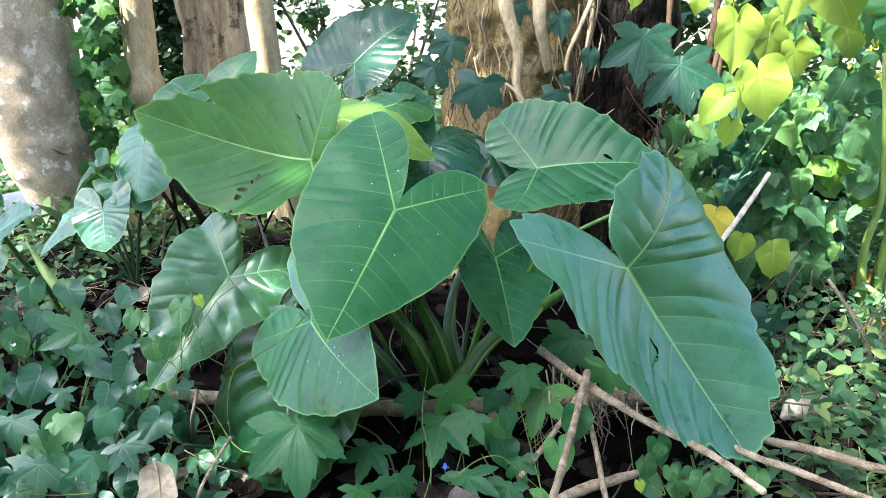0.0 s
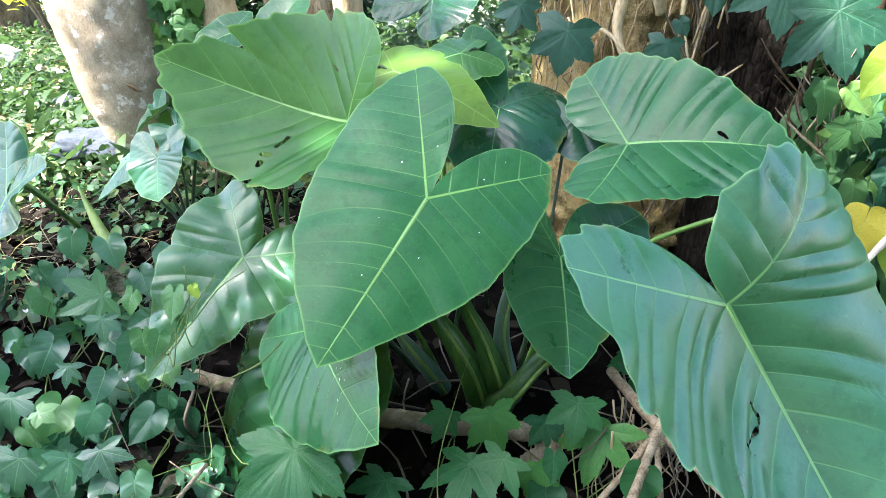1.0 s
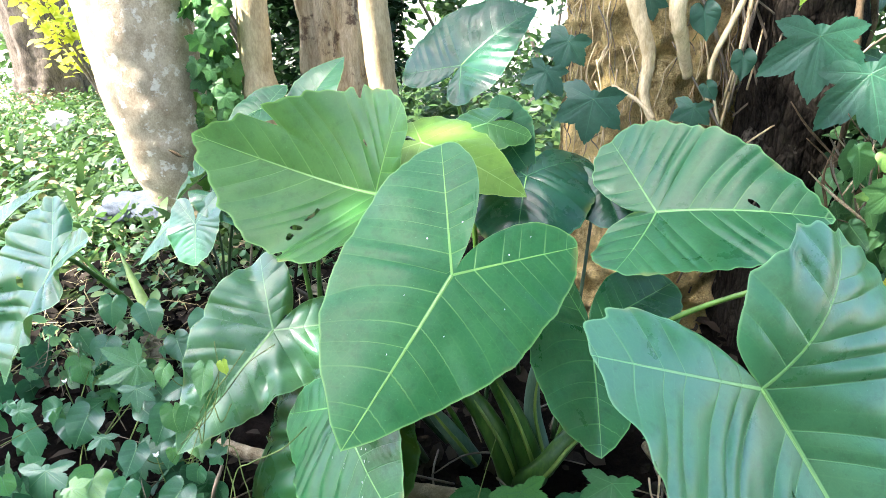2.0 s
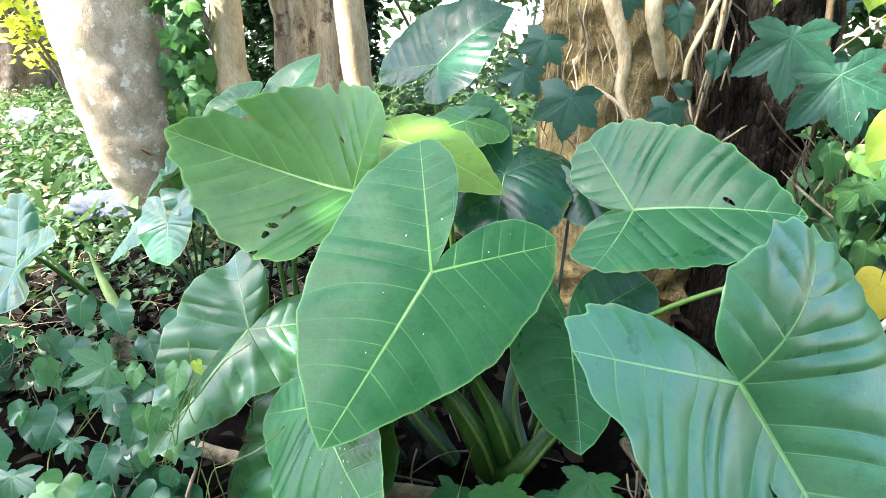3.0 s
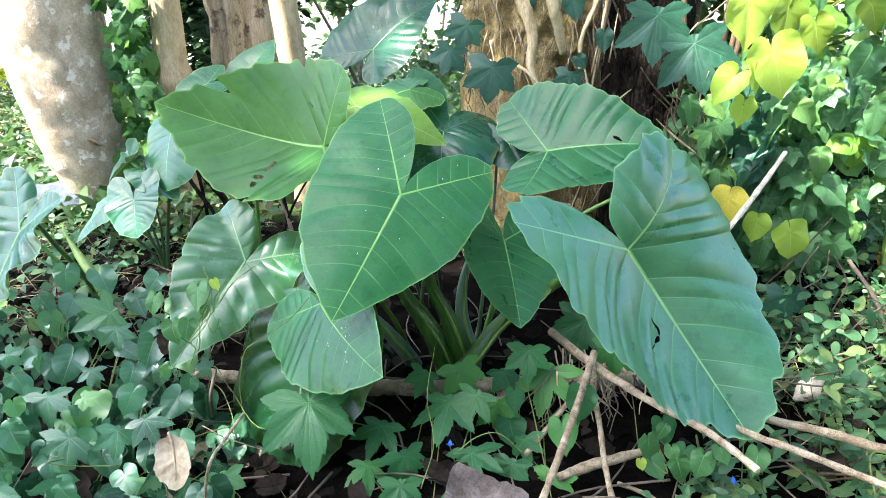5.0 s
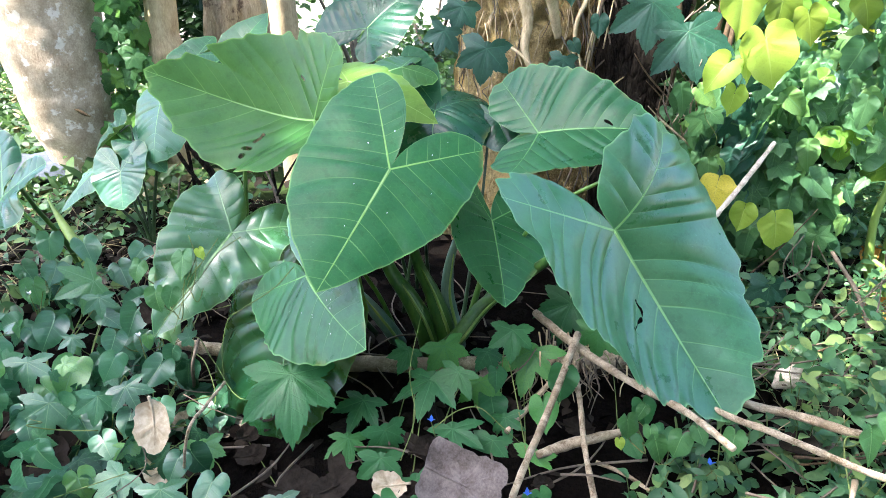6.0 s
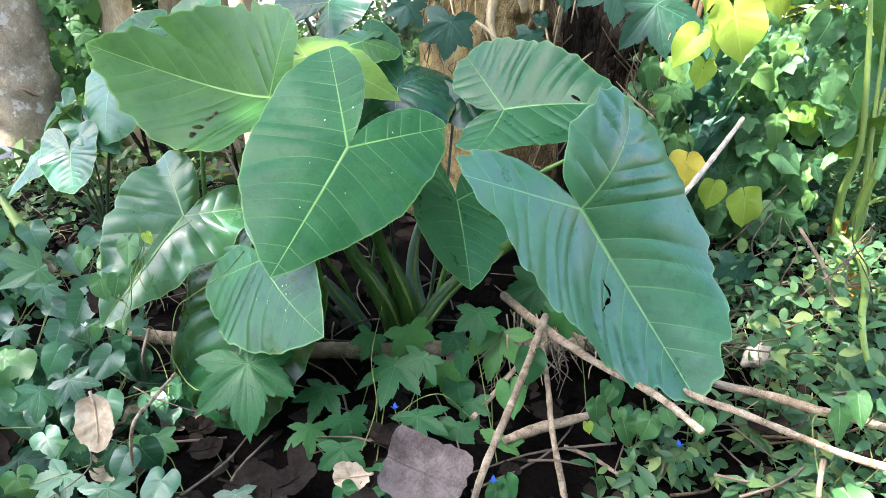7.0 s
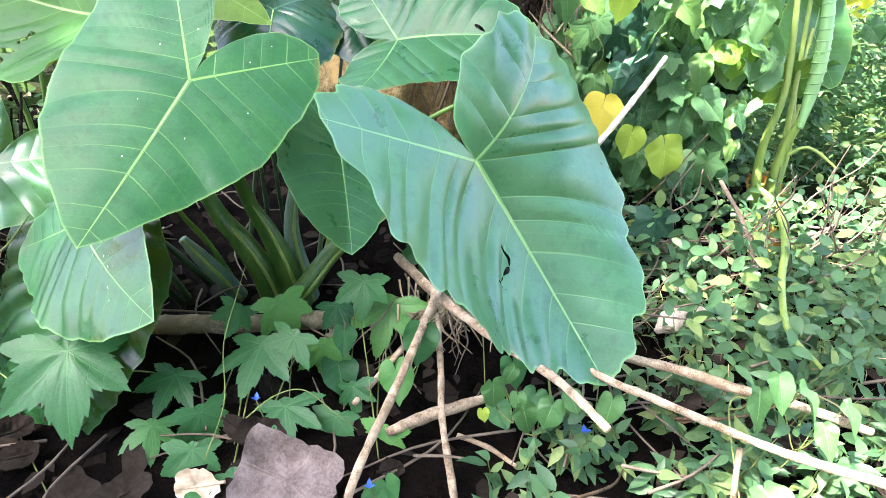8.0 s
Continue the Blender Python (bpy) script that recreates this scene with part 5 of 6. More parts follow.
creeper("creeping vine with deeply lobed green leaves on dark litter", PALMGREEN, [
    ("palmate", -0.307, 1.15, 0.185, 0.206, -34, 2, -171),
    ("palmate", -0.16, 1.21, 0.08, 0.124, -20, 0, 157),
    ("palmate", -0.10, 1.13, 0.06, 0.112, -58, 1, -146),
    ("palmate", -0.00, 1.22, 0.14, 0.155, -21, 2, 164),
    ("palmate", 0.02, 1.35, 0.15, 0.118, -53, 12, -156),
    ("palmate", -0.07, 1.37, 0.12, 0.088, -44, -35, -168),
    ("palmate", 0.05, 1.13, 0.07, 0.136, -18, 11, -179),
    ("palmate", 0.14, 1.12, 0.05, 0.092, -48, -3, 165),
    ("palmate", -0.10, 1.06, 0.04, 0.102, -41, -2, -174),
    ("palmate", -0.02, 1.00, 0.04, 0.109, -31, 9, -152),
    ("heart", 0.15, 1.28, 0.12, 0.056, -41, -17, -162),
])
creeper("creeping vine with deeply lobed green leaves on dark litter", PALMGREEN, [
    ("palmate", 0.13, 1.41, 0.10, 0.094, -33, -2, -150),
    ("palmate", 0.24, 1.37, 0.13, 0.166, -52, 0, 157),
    ("heart", 0.25, 1.16, 0.12, 0.074, -54, 16, 170),
    ("heart", 0.14, 1.25, 0.06, 0.083, -35, -7, -161),
    ("palmate", 0.23, 1.09, 0.04, 0.103, -59, 8, 151),
    ("heart", 0.23, 0.96, 0.05, 0.046, -53, 10, -153),
    ("heart", 0.21, 0.95, 0.04, 0.053, -54, -1, 142),
    ("palmate", 0.38, 1.66, 0.12, 0.188, -52, -7, 146),
    ("palmate", 0.19, 1.35, 0.20, 0.110, -46, -4, 178),
    ("heart", 0.30, 1.22, 0.16, 0.077, -60, -8, 174),
    ("palmate", 0.11, 1.27, 0.10, 0.107, -62, 0, -166),
])
creeper("creeping vine with deeply lobed green leaves on dark litter", PALMGREEN, [
    ("palmate", 0.40, 1.36, 0.20, 0.117, -71, 2, 153),
    ("palmate", 0.17, 1.19, 0.06, 0.090, -55, 23, 163),
    ("palmate", -0.18, 1.11, 0.05, 0.099, -27, -11, -164),
    ("heart", 0.48, 1.20, 0.10, 0.061, -62, 11, -178),
    ("heart", 0.51, 1.13, 0.08, 0.056, -42, -7, 151),
    ("heart", 0.44, 1.12, 0.06, 0.054, -32, 30, -172),
    ("palmate", 0.06, 1.22, 0.16, 0.108, -34, -9, 154),
    ("palmate", -0.04, 0.94, 0.03, 0.088, -40, 10, -176),
    ("heart", -0.08, 0.94, 0.04, 0.055, -45, 17, -146),
])

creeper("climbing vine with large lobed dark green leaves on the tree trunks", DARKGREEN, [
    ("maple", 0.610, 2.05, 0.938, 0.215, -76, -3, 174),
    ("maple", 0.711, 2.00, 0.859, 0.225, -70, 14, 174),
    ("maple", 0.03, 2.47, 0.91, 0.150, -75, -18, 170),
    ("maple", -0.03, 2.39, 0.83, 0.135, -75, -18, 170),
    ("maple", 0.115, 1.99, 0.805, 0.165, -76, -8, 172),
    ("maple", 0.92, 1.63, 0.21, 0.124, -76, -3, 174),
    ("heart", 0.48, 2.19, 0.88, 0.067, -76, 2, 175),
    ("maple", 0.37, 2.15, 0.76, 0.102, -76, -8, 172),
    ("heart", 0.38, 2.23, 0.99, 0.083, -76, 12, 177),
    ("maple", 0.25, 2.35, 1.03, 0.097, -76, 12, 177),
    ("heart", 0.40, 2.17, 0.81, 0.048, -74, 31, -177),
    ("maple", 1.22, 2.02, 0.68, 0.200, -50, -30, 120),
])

creeper("vine with a yellow leaf covered in brown specks", SPOTTED, [
    ("round", 0.77, 1.74, 0.46, 0.109, -73, -7, 169),
])
def hung(kind, x, y, z, size, swing=0.0, turn=0.0, lift=0.4):
    """A leaf that hangs by its stalk: swing of the tip to the side and turn of the face, in degrees."""
    a, b = radians(swing), radians(turn)
    e = aimed(0, 0, 0, (math.sin(a), -0.15, -math.cos(a)), (math.sin(b), -0.9 * math.cos(b), lift)).to_euler()
    return (kind, x, y, z, size, *[math.degrees(q) for q in e])


creeper("climbing vine with yellow-green heart-shaped leaves over the thicket", YELLOW, [
    hung("heart", 0.763, 1.770, 0.977, 0.145, 4, 6, 0.35), hung("heart", 0.837, 1.750, 0.848, 0.154, 17, -12, 0.4), hung("heart", 0.789, 1.735, 0.803, 0.082, 13, 40, 0.3),
    hung("heart", 0.739, 1.740, 0.790, 0.100, -41, -10, 0.8), hung("heart", 0.782, 1.760, 0.718, 0.077, -9, 5, 0.3), hung("heart", 0.910, 1.780, 1.078, 0.123, -8, 10, 0.3),
    hung("heart", 0.661, 1.780, 1.051, 0.064, -6, 0, 0.3), hung("heart", 0.505, 1.800, 1.072, 0.071, -8, 10, 0.3),
    hung("round", 0.871, 1.770, 0.382, 0.077, -9, -20, 0.5), hung("round", 0.959, 1.750, 0.354, 0.112, 8, 4, 0.4), hung("heart", 0.780, 1.900, 1.047, 0.045, 12, 30, 0.6)])
creeper("climbing vine with pale lime-green leaves at the bank's top", LIME, [
    hung("round", 1.115, 1.860, 0.587, 0.054, -10, -10, 0.7), hung("round", 1.127, 1.860, 0.587, 0.075, -88, 10, 0.8), hung("round", 1.183, 1.840, 0.603, 0.056, 56, -10, 0.8),
    hung("round", 1.175, 1.850, 0.592, 0.053, -7, 5, 0.6), hung("heart", 1.081, 1.900, 0.745, 0.071, -64, 0, 0.7), hung("round", 1.159, 1.880, 0.568, 0.084, 7, 0, 0.5)])
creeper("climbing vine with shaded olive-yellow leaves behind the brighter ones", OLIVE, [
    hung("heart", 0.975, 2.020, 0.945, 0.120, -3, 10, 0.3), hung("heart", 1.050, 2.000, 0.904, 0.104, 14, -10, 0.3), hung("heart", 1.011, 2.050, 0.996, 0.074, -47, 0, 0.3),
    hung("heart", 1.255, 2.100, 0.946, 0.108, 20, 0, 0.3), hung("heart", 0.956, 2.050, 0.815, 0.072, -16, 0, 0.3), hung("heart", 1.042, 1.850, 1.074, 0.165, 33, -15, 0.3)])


def thicket(label, material, kinds, box, count, size, lean, seed, stems=True, droop=60):
    """A curtain of vine leaves in a volume, faces towards lean, tips hanging."""
    rng = np.random.default_rng(seed)
    leaves = []
    lean = Vector(lean).normalized()
    for k in range(count):
        x, y, z = [rng.uniform(a, b) for a, b in box]
        n = (lean + Vector(rng.normal(0, 0.62, 3))).normalized()
        a = rng.normal(0, 0.7)
        v = Vector((math.sin(a), -0.15, -math.cos(a)))
        e = aimed(0, 0, 0, v, n).to_euler()
        leaves.append((kinds[k % len(kinds)], x, y, z, size * rng.uniform(0.6, 1.25), *[math.degrees(q) for q in e]))
    return creeper(label, material, leaves, stems=False, foot=(sum(box[0]) / 2, sum(box[1]) / 2, 0))


# the vine-covered bank
for k, (x, w, top) in enumerate(((0.74, 0.12, 0.72), (0.84, 0.14, 0.78), (0.95, 0.14, 0.80), (1.06, 0.14, 0.80), (1.18, 0.14, 0.74))):
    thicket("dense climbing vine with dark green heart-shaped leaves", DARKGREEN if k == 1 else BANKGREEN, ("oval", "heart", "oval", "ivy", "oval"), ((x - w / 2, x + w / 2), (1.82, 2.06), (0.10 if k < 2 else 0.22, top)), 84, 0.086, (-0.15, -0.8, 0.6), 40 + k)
thicket("loose climbing vine with yellow-green leaves in sunlight", LIME, ("heart",), ((1.1, 1.9), (2.2, 2.7), (0.75, 1.3)), 26, 0.10, (-0.1, -0.9, 0.4), 50)
thicket("climbing vine with green leaves in sunlight", BANKGREEN, ("heart", "palmate", "oval"), ((0.85, 1.9), (2.15, 2.7), (0.55, 1.35)), 150, 0.095, (-0.1, -0.9, 0.4), 51)
# added leaf mass, near black, in place of the shade inside the bank
tagged(part("vine_thicket", leaf_cloud("vine_thicket", [(0.95, 2.22, 0.35, 0.28, 0.12, 0.38), (1.20, 2.22, 0.33, 0.20, 0.12, 0.34)], 2600, 0.07, CROWN_DARK, np.random.default_rng(54)), None), "near-black leaf mass standing in for the shade inside the vine bank", "vine", kind="stuff")
for label, pts, rad in (("brown woody stem climbing beside the dark trunk", [(0.86, 2.12, 0.0), (0.80, 2.06, 0.45), (0.79, 2.04, 0.70), (0.82, 2.06, 0.95), (0.84, 2.1, 1.4)], [0.013, 0.012, 0.011, 0.011, 0.010]),
                        ("thin dark woody stem hanging beside the dark trunk", [(0.70, 2.10, 0.55), (0.715, 2.10, 0.80), (0.70, 2.12, 1.05), (0.72, 2.15, 1.5)], [0.006, 0.008, 0.009, 0.009]),
                        ("slender leaning woody stem behind the vines", [(0.95, 2.2, 0.0), (0.84, 2.12, 0.5), (0.86, 2.12, 0.8), (0.93, 2.15, 1.3)], [0.010, 0.010, 0.009, 0.008])):
    tagged(part("aerial_root", tube(pts, rad, 10, 40, 0.2, 0.05, 3, len(label), 30.0), STEM_BROWN), label, "root", "roots on the trunks")
shrub_leaves = leaf_cloud("undergrowth", [(1.05, 2.95, 0.95, 0.38, 0.22, 0.45), (1.5, 3.0, 0.7, 0.4, 0.25, 0.6)], 900, 0.10, CROWN, np.random.default_rng(57))
tagged(part("undergrowth", shrub_leaves, None), "dense green undergrowth behind the vine bank", "shrub", kind="stuff")
small_leaves = leaf_cloud("undergrowth", [(1.75, 2.50, 0.30, 0.30, 0.22, 0.34), (2.15, 2.55, 0.40, 0.35, 0.25, 0.42), (1.62, 2.35, 0.15, 0.25, 0.20, 0.20), (2.6, 2.7, 0.5, 0.4, 0.3, 0.5)], 3400, 0.060, COVER, np.random.default_rng(58), LEAFLET)
tagged(part("undergrowth", small_leaves, None), "tangled small-leaved weeds beyond the upright stalks", "shrub", kind="stuff")
# ivy over the trunks
thicket("ivy with small lobed green leaves climbing the tree trunks", IVY, ("ivy",), ((-1.70, -1.47), (3.00, 3.12), (0.12, 1.25)), 105, 0.090, (0.05, -0.95, 0.3), 52)
thicket("ivy with small lobed green leaves round the slim trunk", IVY, ("ivy",), ((-1.66, -1.54), (3.10, 3.20), (0.3, 1.25)), 45, 0.090, (0.0, -0.95, 0.3), 53)
# low leaves in the shade of the creeping bed; even patches use the shade-darkened green
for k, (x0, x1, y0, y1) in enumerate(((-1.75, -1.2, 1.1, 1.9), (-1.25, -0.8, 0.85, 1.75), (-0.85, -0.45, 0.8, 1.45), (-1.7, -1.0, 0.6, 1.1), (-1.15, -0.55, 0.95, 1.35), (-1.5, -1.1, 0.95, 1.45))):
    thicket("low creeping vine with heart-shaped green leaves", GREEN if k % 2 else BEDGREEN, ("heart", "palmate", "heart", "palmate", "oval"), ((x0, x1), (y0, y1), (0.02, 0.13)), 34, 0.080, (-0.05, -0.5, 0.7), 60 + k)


for k, (x0, x1, y0, y1) in enumerate(((-1.5, -1.0, 1.0, 1.7), (-1.0, -0.6, 0.85, 1.4), (-1.3, -0.7, 0.75, 1.2))):
    thicket("low creeping vine with small green leaves", GREEN, ("heart", "ivy", "oval"), ((x0, x1), (y0, y1), (0.08, 0.20)), 30, 0.055, (-0.1, -0.5, 0.6), 160 + k)


# ---- ground cover, litter and far weeds ----
def scatter(label, name, category, box, count, size, material, seed, height=(0, 0.1), shape=OVAL, tilt=0.6, lean=(0, -0.35, 0), keep=None, power=1.0):
    rng = np.random.default_rng(seed)
    p = np.stack([rng.uniform(*box[0], count), rng.uniform(*box[1], count), height[0] + (height[1] - height[0]) * rng.uniform(0, 1, count) ** power], 1)
    if keep:
        p = p[[keep(*q) for q in p]]
    me = spread(name, shape, turned(p, rng.uniform(0.4, 1.3, len(p)) * size, tilt, rng, lean), material)
    return tagged(part(name, me, None), label, category, kind="stuff")


def clear(x, y, z):
    return noise.noise((x * 1.6, y * 1.6, 7)) > -0.22


STEM = ([(0.5, 0, 0), (-0.25, 0.43, 0), (-0.25, -0.43, 0), (0.3, 0, 1), (-0.15, 0.26, 1), (-0.15, -0.26, 1)], [(0, 1, 4, 3), (1, 2, 5, 4), (2, 0, 3, 5)])


def small_plants(label, stem_label, box, count, tall, leaves, size, seed, keep):
    """Many little upright plants: a thin stem each, with leaves in pairs up it and a few at its tip."""
    rng = np.random.default_rng(seed)
    spots, stems = [], []
    for _ in range(count):
        x, y = rng.uniform(*box[0]), rng.uniform(*box[1])
        if not keep(x, y):
            continue
        h = rng.uniform(*tall) * (0.7 + 0.6 * abs(noise.noise((x * 3, y * 3, 4))))
        lean = rng.normal(0, 0.35, 2) * h
        m = np.eye(4)
        m[:3, 0], m[:3, 1], m[:3, 2], m[:3, 3] = (0.004, 0, 0), (0, 0.004, 0), (lean[0], lean[1], h), (x, y, -0.01)
        stems.append(m)
        for t in np.linspace(0.25, 1.0, rng.integers(*leaves)):
            spots.append((x + lean[0] * t + rng.normal(0, 0.006), y + lean[1] * t + rng.normal(0, 0.006), h * t - 0.01, rng.uniform(0.55, 1.25)))
    p = np.array(spots)
    tagged(part("ground_cover", spread("ground_cover", LEAFLET, turned(p[:, :3], p[:, 3] * size, 0.55, rng, (0, -0.5, 0)), COVER), None), label, "ground cover", kind="stuff")
    tagged(part("ground_cover_stems", spread("ground_cover_stems", STEM, stems, TENDRIL), None), stem_label, "ground cover", kind="stuff")


def open_ground(x, y):
    return x > 0.46 + 0.25 * noise.noise((x * 3, y * 3, 1)) and y > 0.62 + 0.3 * noise.noise((x * 2, 5, 1)) and noise.noise((x * 5, y * 5, 9)) > -0.2


small_plants("dense low weeds with small pointed green leaves", "thin green stems of the low weeds", ((0.40, 2.3), (0.55, 1.80)), 900, (0.05, 0.19), (6, 13), 0.046, 70, open_ground)
scatter("low creeping leaves close to the dark soil", "ground_cover", "ground cover", ((0.35, 3.0), (0.55, 1.75)), 3200, 0.034, COVER, 69, (0.0, 0.04), LEAFLET, 0.5, keep=lambda x, y, z: open_ground(x, y))
scatter("thin ground cover with small leaves under the vines", "ground_cover", "ground cover", ((0.7, 4.5), (1.5, 4.6)), 9000, 0.052, COVER, 71, (0.0, 0.22), LEAFLET, 0.8, keep=lambda x, y, z: noise.noise((x * 2.6, y * 2.6, 7)) > -0.2)
scatter("weeds with fresh green leaves in the sunny clearing", "weeds", "weeds", ((-9, -1.0), (2.6, 9.5)), 40000, 0.044, WEED, 72, (0.0, 0.20), tilt=0.9, keep=lambda x, y, z: clear(x, y, z) and noise.noise((x * 4, y * 4, 2)) > -0.12 and x < -0.55 * y + 1.2)
scatter("weeds behind the trees", "weeds", "weeds", ((-2.5, 6), (3.6, 10)), 16000, 0.09, WEED, 73, (0.0, 0.35), keep=clear)
scatter("thin blades of grass in the clearing", "grass", "grass", ((-6, -1.2), (2.6, 7.5)), 11000, 0.17, WEED, 74, (0.0, 0.1), LANCE, 1.2)
scatter("dead leaves on the soil, darkened in colour for shade", "leaf_litter", "leaf litter", ((-2.2, 1.6), (0.5, 3.2)), 2600, 0.06, LITTER, 75, (0.0, 0.025), SMALL, 0.35)
scatter("low weeds between the left plants", "weeds", "weeds", ((-2.6, -0.9), (1.6, 3.0)), 1500, 0.05, COVER, 76, (0.0, 0.10), keep=clear)
scatter("dry straw and fallen leaves between the clearing's weeds", "leaf_litter", "leaf litter", ((-8, -1.2), (2.7, 8.5)), 5000, 0.07, DRY, 79, (0.0, 0.14), keep=lambda x, y, z: x < -0.55 * y + 1.2)
rng = np.random.default_rng(9)
twigs = thing("dry_twigs", 0.3, 1.5, 0.0, "fine dry twigs scattered over the litter", "twig", kind="stuff")
for k in range(70):
    x, y, a, s = rng.uniform(-1.0, 0.9), rng.uniform(0.85, 2.2), rng.uniform(0, 6.3), rng.uniform(0.06, 0.2)
    z = rng.uniform(0.008, 0.05)
    part("twig", tube([(x, y, z), (x + s * math.cos(a), y + s * math.sin(a), z + rng.normal(0, 0.02) + 0.01), (x + 1.9 * s * math.cos(a + 0.2), y + 1.9 * s * math.sin(a + 0.2), z + 0.01)], [0.003, 0.0025, 0.0015], 5, 8), TWIG, twigs)


# ---- far shrubs ----
def shrub(label, x, y, blobs, count, size, material, seed):
    rng = np.random.default_rng(seed)
    s = thing("shrub", x, y, 0.0, label, "shrub", "shrubs in the distance")
    for k in range(5):
        a = rng.uniform(0, 6.3)
        part("stem", tube([(x, y, 0), (x + 0.2 * math.cos(a), y + 0.2 * math.sin(a), 0.5), (x + 0.6 * math.cos(a), y + 0.6 * math.sin(a), 1.2)], [0.03, 0.02, 0.01], 7, 10), TWIG, s)
    part("foliage", leaf_cloud("foliage", blobs, count, size, material, rng), None, s)


shrub("yellow-green shrub in full sun", -5.2, 6.6, [(-5.2, 6.6, 0.9, 0.8, 0.7, 0.8), (-5.0, 6.5, 1.8, 0.8, 0.7, 0.9)], 1300, 0.14, CROWN_YELLOW, 80)
shrub("dark bushy shrub behind the trunks", -2.9, 8.0, [(-2.9, 8.0, 1.3, 1.1, 0.9, 1.3), (-2.6, 8.2, 2.8, 1.2, 1.0, 0.9)], 2200, 0.16, CROWN, 81)
shrub("leafy shrub behind the far plant", -0.4, 7.5, [(-0.4, 7.5, 0.6, 1.2, 0.8, 0.6)], 800, 0.13, WEED, 82)
shrub("feathery green shrub in sunlight", -1.0, 6.2, [(-1.0, 6.2, 1.4, 0.7, 0.6, 0.7)], 700, 0.12, WEED, 83)
shrub("green shrub at the clearing's edge", 2.2, 5.4, [(2.2, 5.4, 1.0, 1.1, 0.9, 1.0), (3.2, 5.0, 1.6, 1.0, 0.9, 1.0)], 1800, 0.13, WEED, 84)
shrub("yellow-green shrub beyond the vines", 2.6, 3.9, [(2.6, 3.9, 1.0, 0.9, 0.7, 0.8)], 900, 0.12, CROWN_YELLOW, 85)
shrub("sunlit shrub far off in the clearing", -8.5, 9.5, [(-8.5, 9.5, 1.2, 2.0, 1.2, 1.2)], 1600, 0.2, WEED, 86)
shrub("green shrub beside the vine bank", 4.2, 3.2, [(4.2, 3.2, 0.9, 1.0, 1.0, 0.9)], 1000, 0.13, WEED, 87)

# bushes whose leaf colour already holds the shade of the gap
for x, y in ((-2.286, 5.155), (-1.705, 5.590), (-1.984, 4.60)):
    shrub("dense bush darkened in colour for the shade between the trunks", x, y, [(x, y, 0.75, 0.30, 0.35, 0.75), (x, y + 0.1, 1.7, 0.36, 0.4, 0.9)], 2200, 0.10, CROWN_DARK, 88)

# ---- small things ----
def petals(x, y, z, size, material, label, name="flower", count=3):
    f = thing(name, x, y, z, label, "flower", "small flowers")
    for k in range(count):
        a = k * 6.283 / count
        m = pose(x, y, z, 55, 0, math.degrees(a)) @ Matrix.Scale(size, 4)
        me = SHAPES.get(("petal", material.name))
        if me is None:
            me = raw_mesh("petal", SMALL[0], SMALL[1])
            me.materials.append(material)
            SHAPES["petal", material.name] = me
        part("petal", me, None, f, m=m)
    part("stem", tube([(x, y, 0), (x + 0.01, y, z * 0.5), (x, y, z)], [0.0015, 0.0013, 0.001], 5, 8), TENDRIL, f)


for p in ((0.583, 1.042, 0.070), (0.004, 1.111, 0.100), (0.202, 0.946, 0.060)):
    petals(*p, 0.016, BLUE, "small blue flower with rounded petals")
for p in ((-0.689, 1.323, 0.250), (-0.682, 1.228, 0.222), (-1.069, 1.420, 0.223)):
    petals(*p, 0.012, WHITE, "tiny white flower on a thin stem", count=4)



def dead_leaf(label, place, size, material, seed, long=1.3, square=False):
    """A fallen leaf: torn outline, curled up, with a raised midrib."""
    rng = np.random.default_rng(seed)
    verts, uv, faces = [(0, 0, 0)], [(0.5, 0)], []
    n, rows = 40, 6
    ph = rng.uniform(0, 6.3, 5)
    for k in range(n):
        a = 2 * math.pi * k / n
        e = 0.5 * (1 + 0.12 * math.sin(2 * a + ph[0]) + 0.05 * math.sin(5 * a + ph[1]) + 0.025 * math.sin(11 * a + ph[2]) + rng.normal(0, 0.025))
        if square:
            e = 0.47 * (math.sin(a) ** 8 + math.cos(a) ** 8) ** -0.125 * (1 + 0.03 * math.sin(3 * a + ph[0]) + rng.normal(0, 0.03))
        for j in range(rows):
            q = e * (j + 1) / rows
            x, y = q * math.sin(a), long * q * math.cos(a)
            z = 0.75 * x * x + 0.3 * y * y + 0.04 * math.sin(6 * y + ph[3]) + 0.03 * math.sin(14 * x + 5 * y + ph[4]) + 0.02 * math.cos(26 * (y - 0.6 * abs(x)))
            verts.append((size * x, size * y, size * z))
    for k in range(n):
        A, B = 1 + rows * k, 1 + rows * ((k + 1) % n)
        faces.append((0, A, B))
        for j in range(rows - 1):
            faces.append((A + j, A + j + 1, B + j + 1, B + j))
    leaf = part("dead_leaf", raw_mesh("dead_leaf", verts, faces), material, m=place)
    tagged(leaf, label, "dead leaf", "dead leaves on the litter")
    y = np.linspace((-0.46 if square else -0.62) * long, 0.4 * long, 8)
    part("midrib", tube([(0, size * v, size * (0.3 * v * v + 0.012)) for v in y], [0.003, 0.002, 0.001], 6, 12), material, leaf, m=place)


dead_leaf("large curled grey-brown dead leaf with torn edges", aimed(0.073, 0.959, 0.070, (0.5, -0.2, -0.1), (-0.05, -0.6, 0.8)), 0.135, DEAD_GREY, 1, 1.25, True)
dead_leaf("pale tan dead leaf caught in the vines", aimed(-0.483, 0.890, 0.240, (0.1, -0.3, -0.6), (0.0, -0.85, 0.5)), 0.075, DEAD_PALE, 2, 1.15)
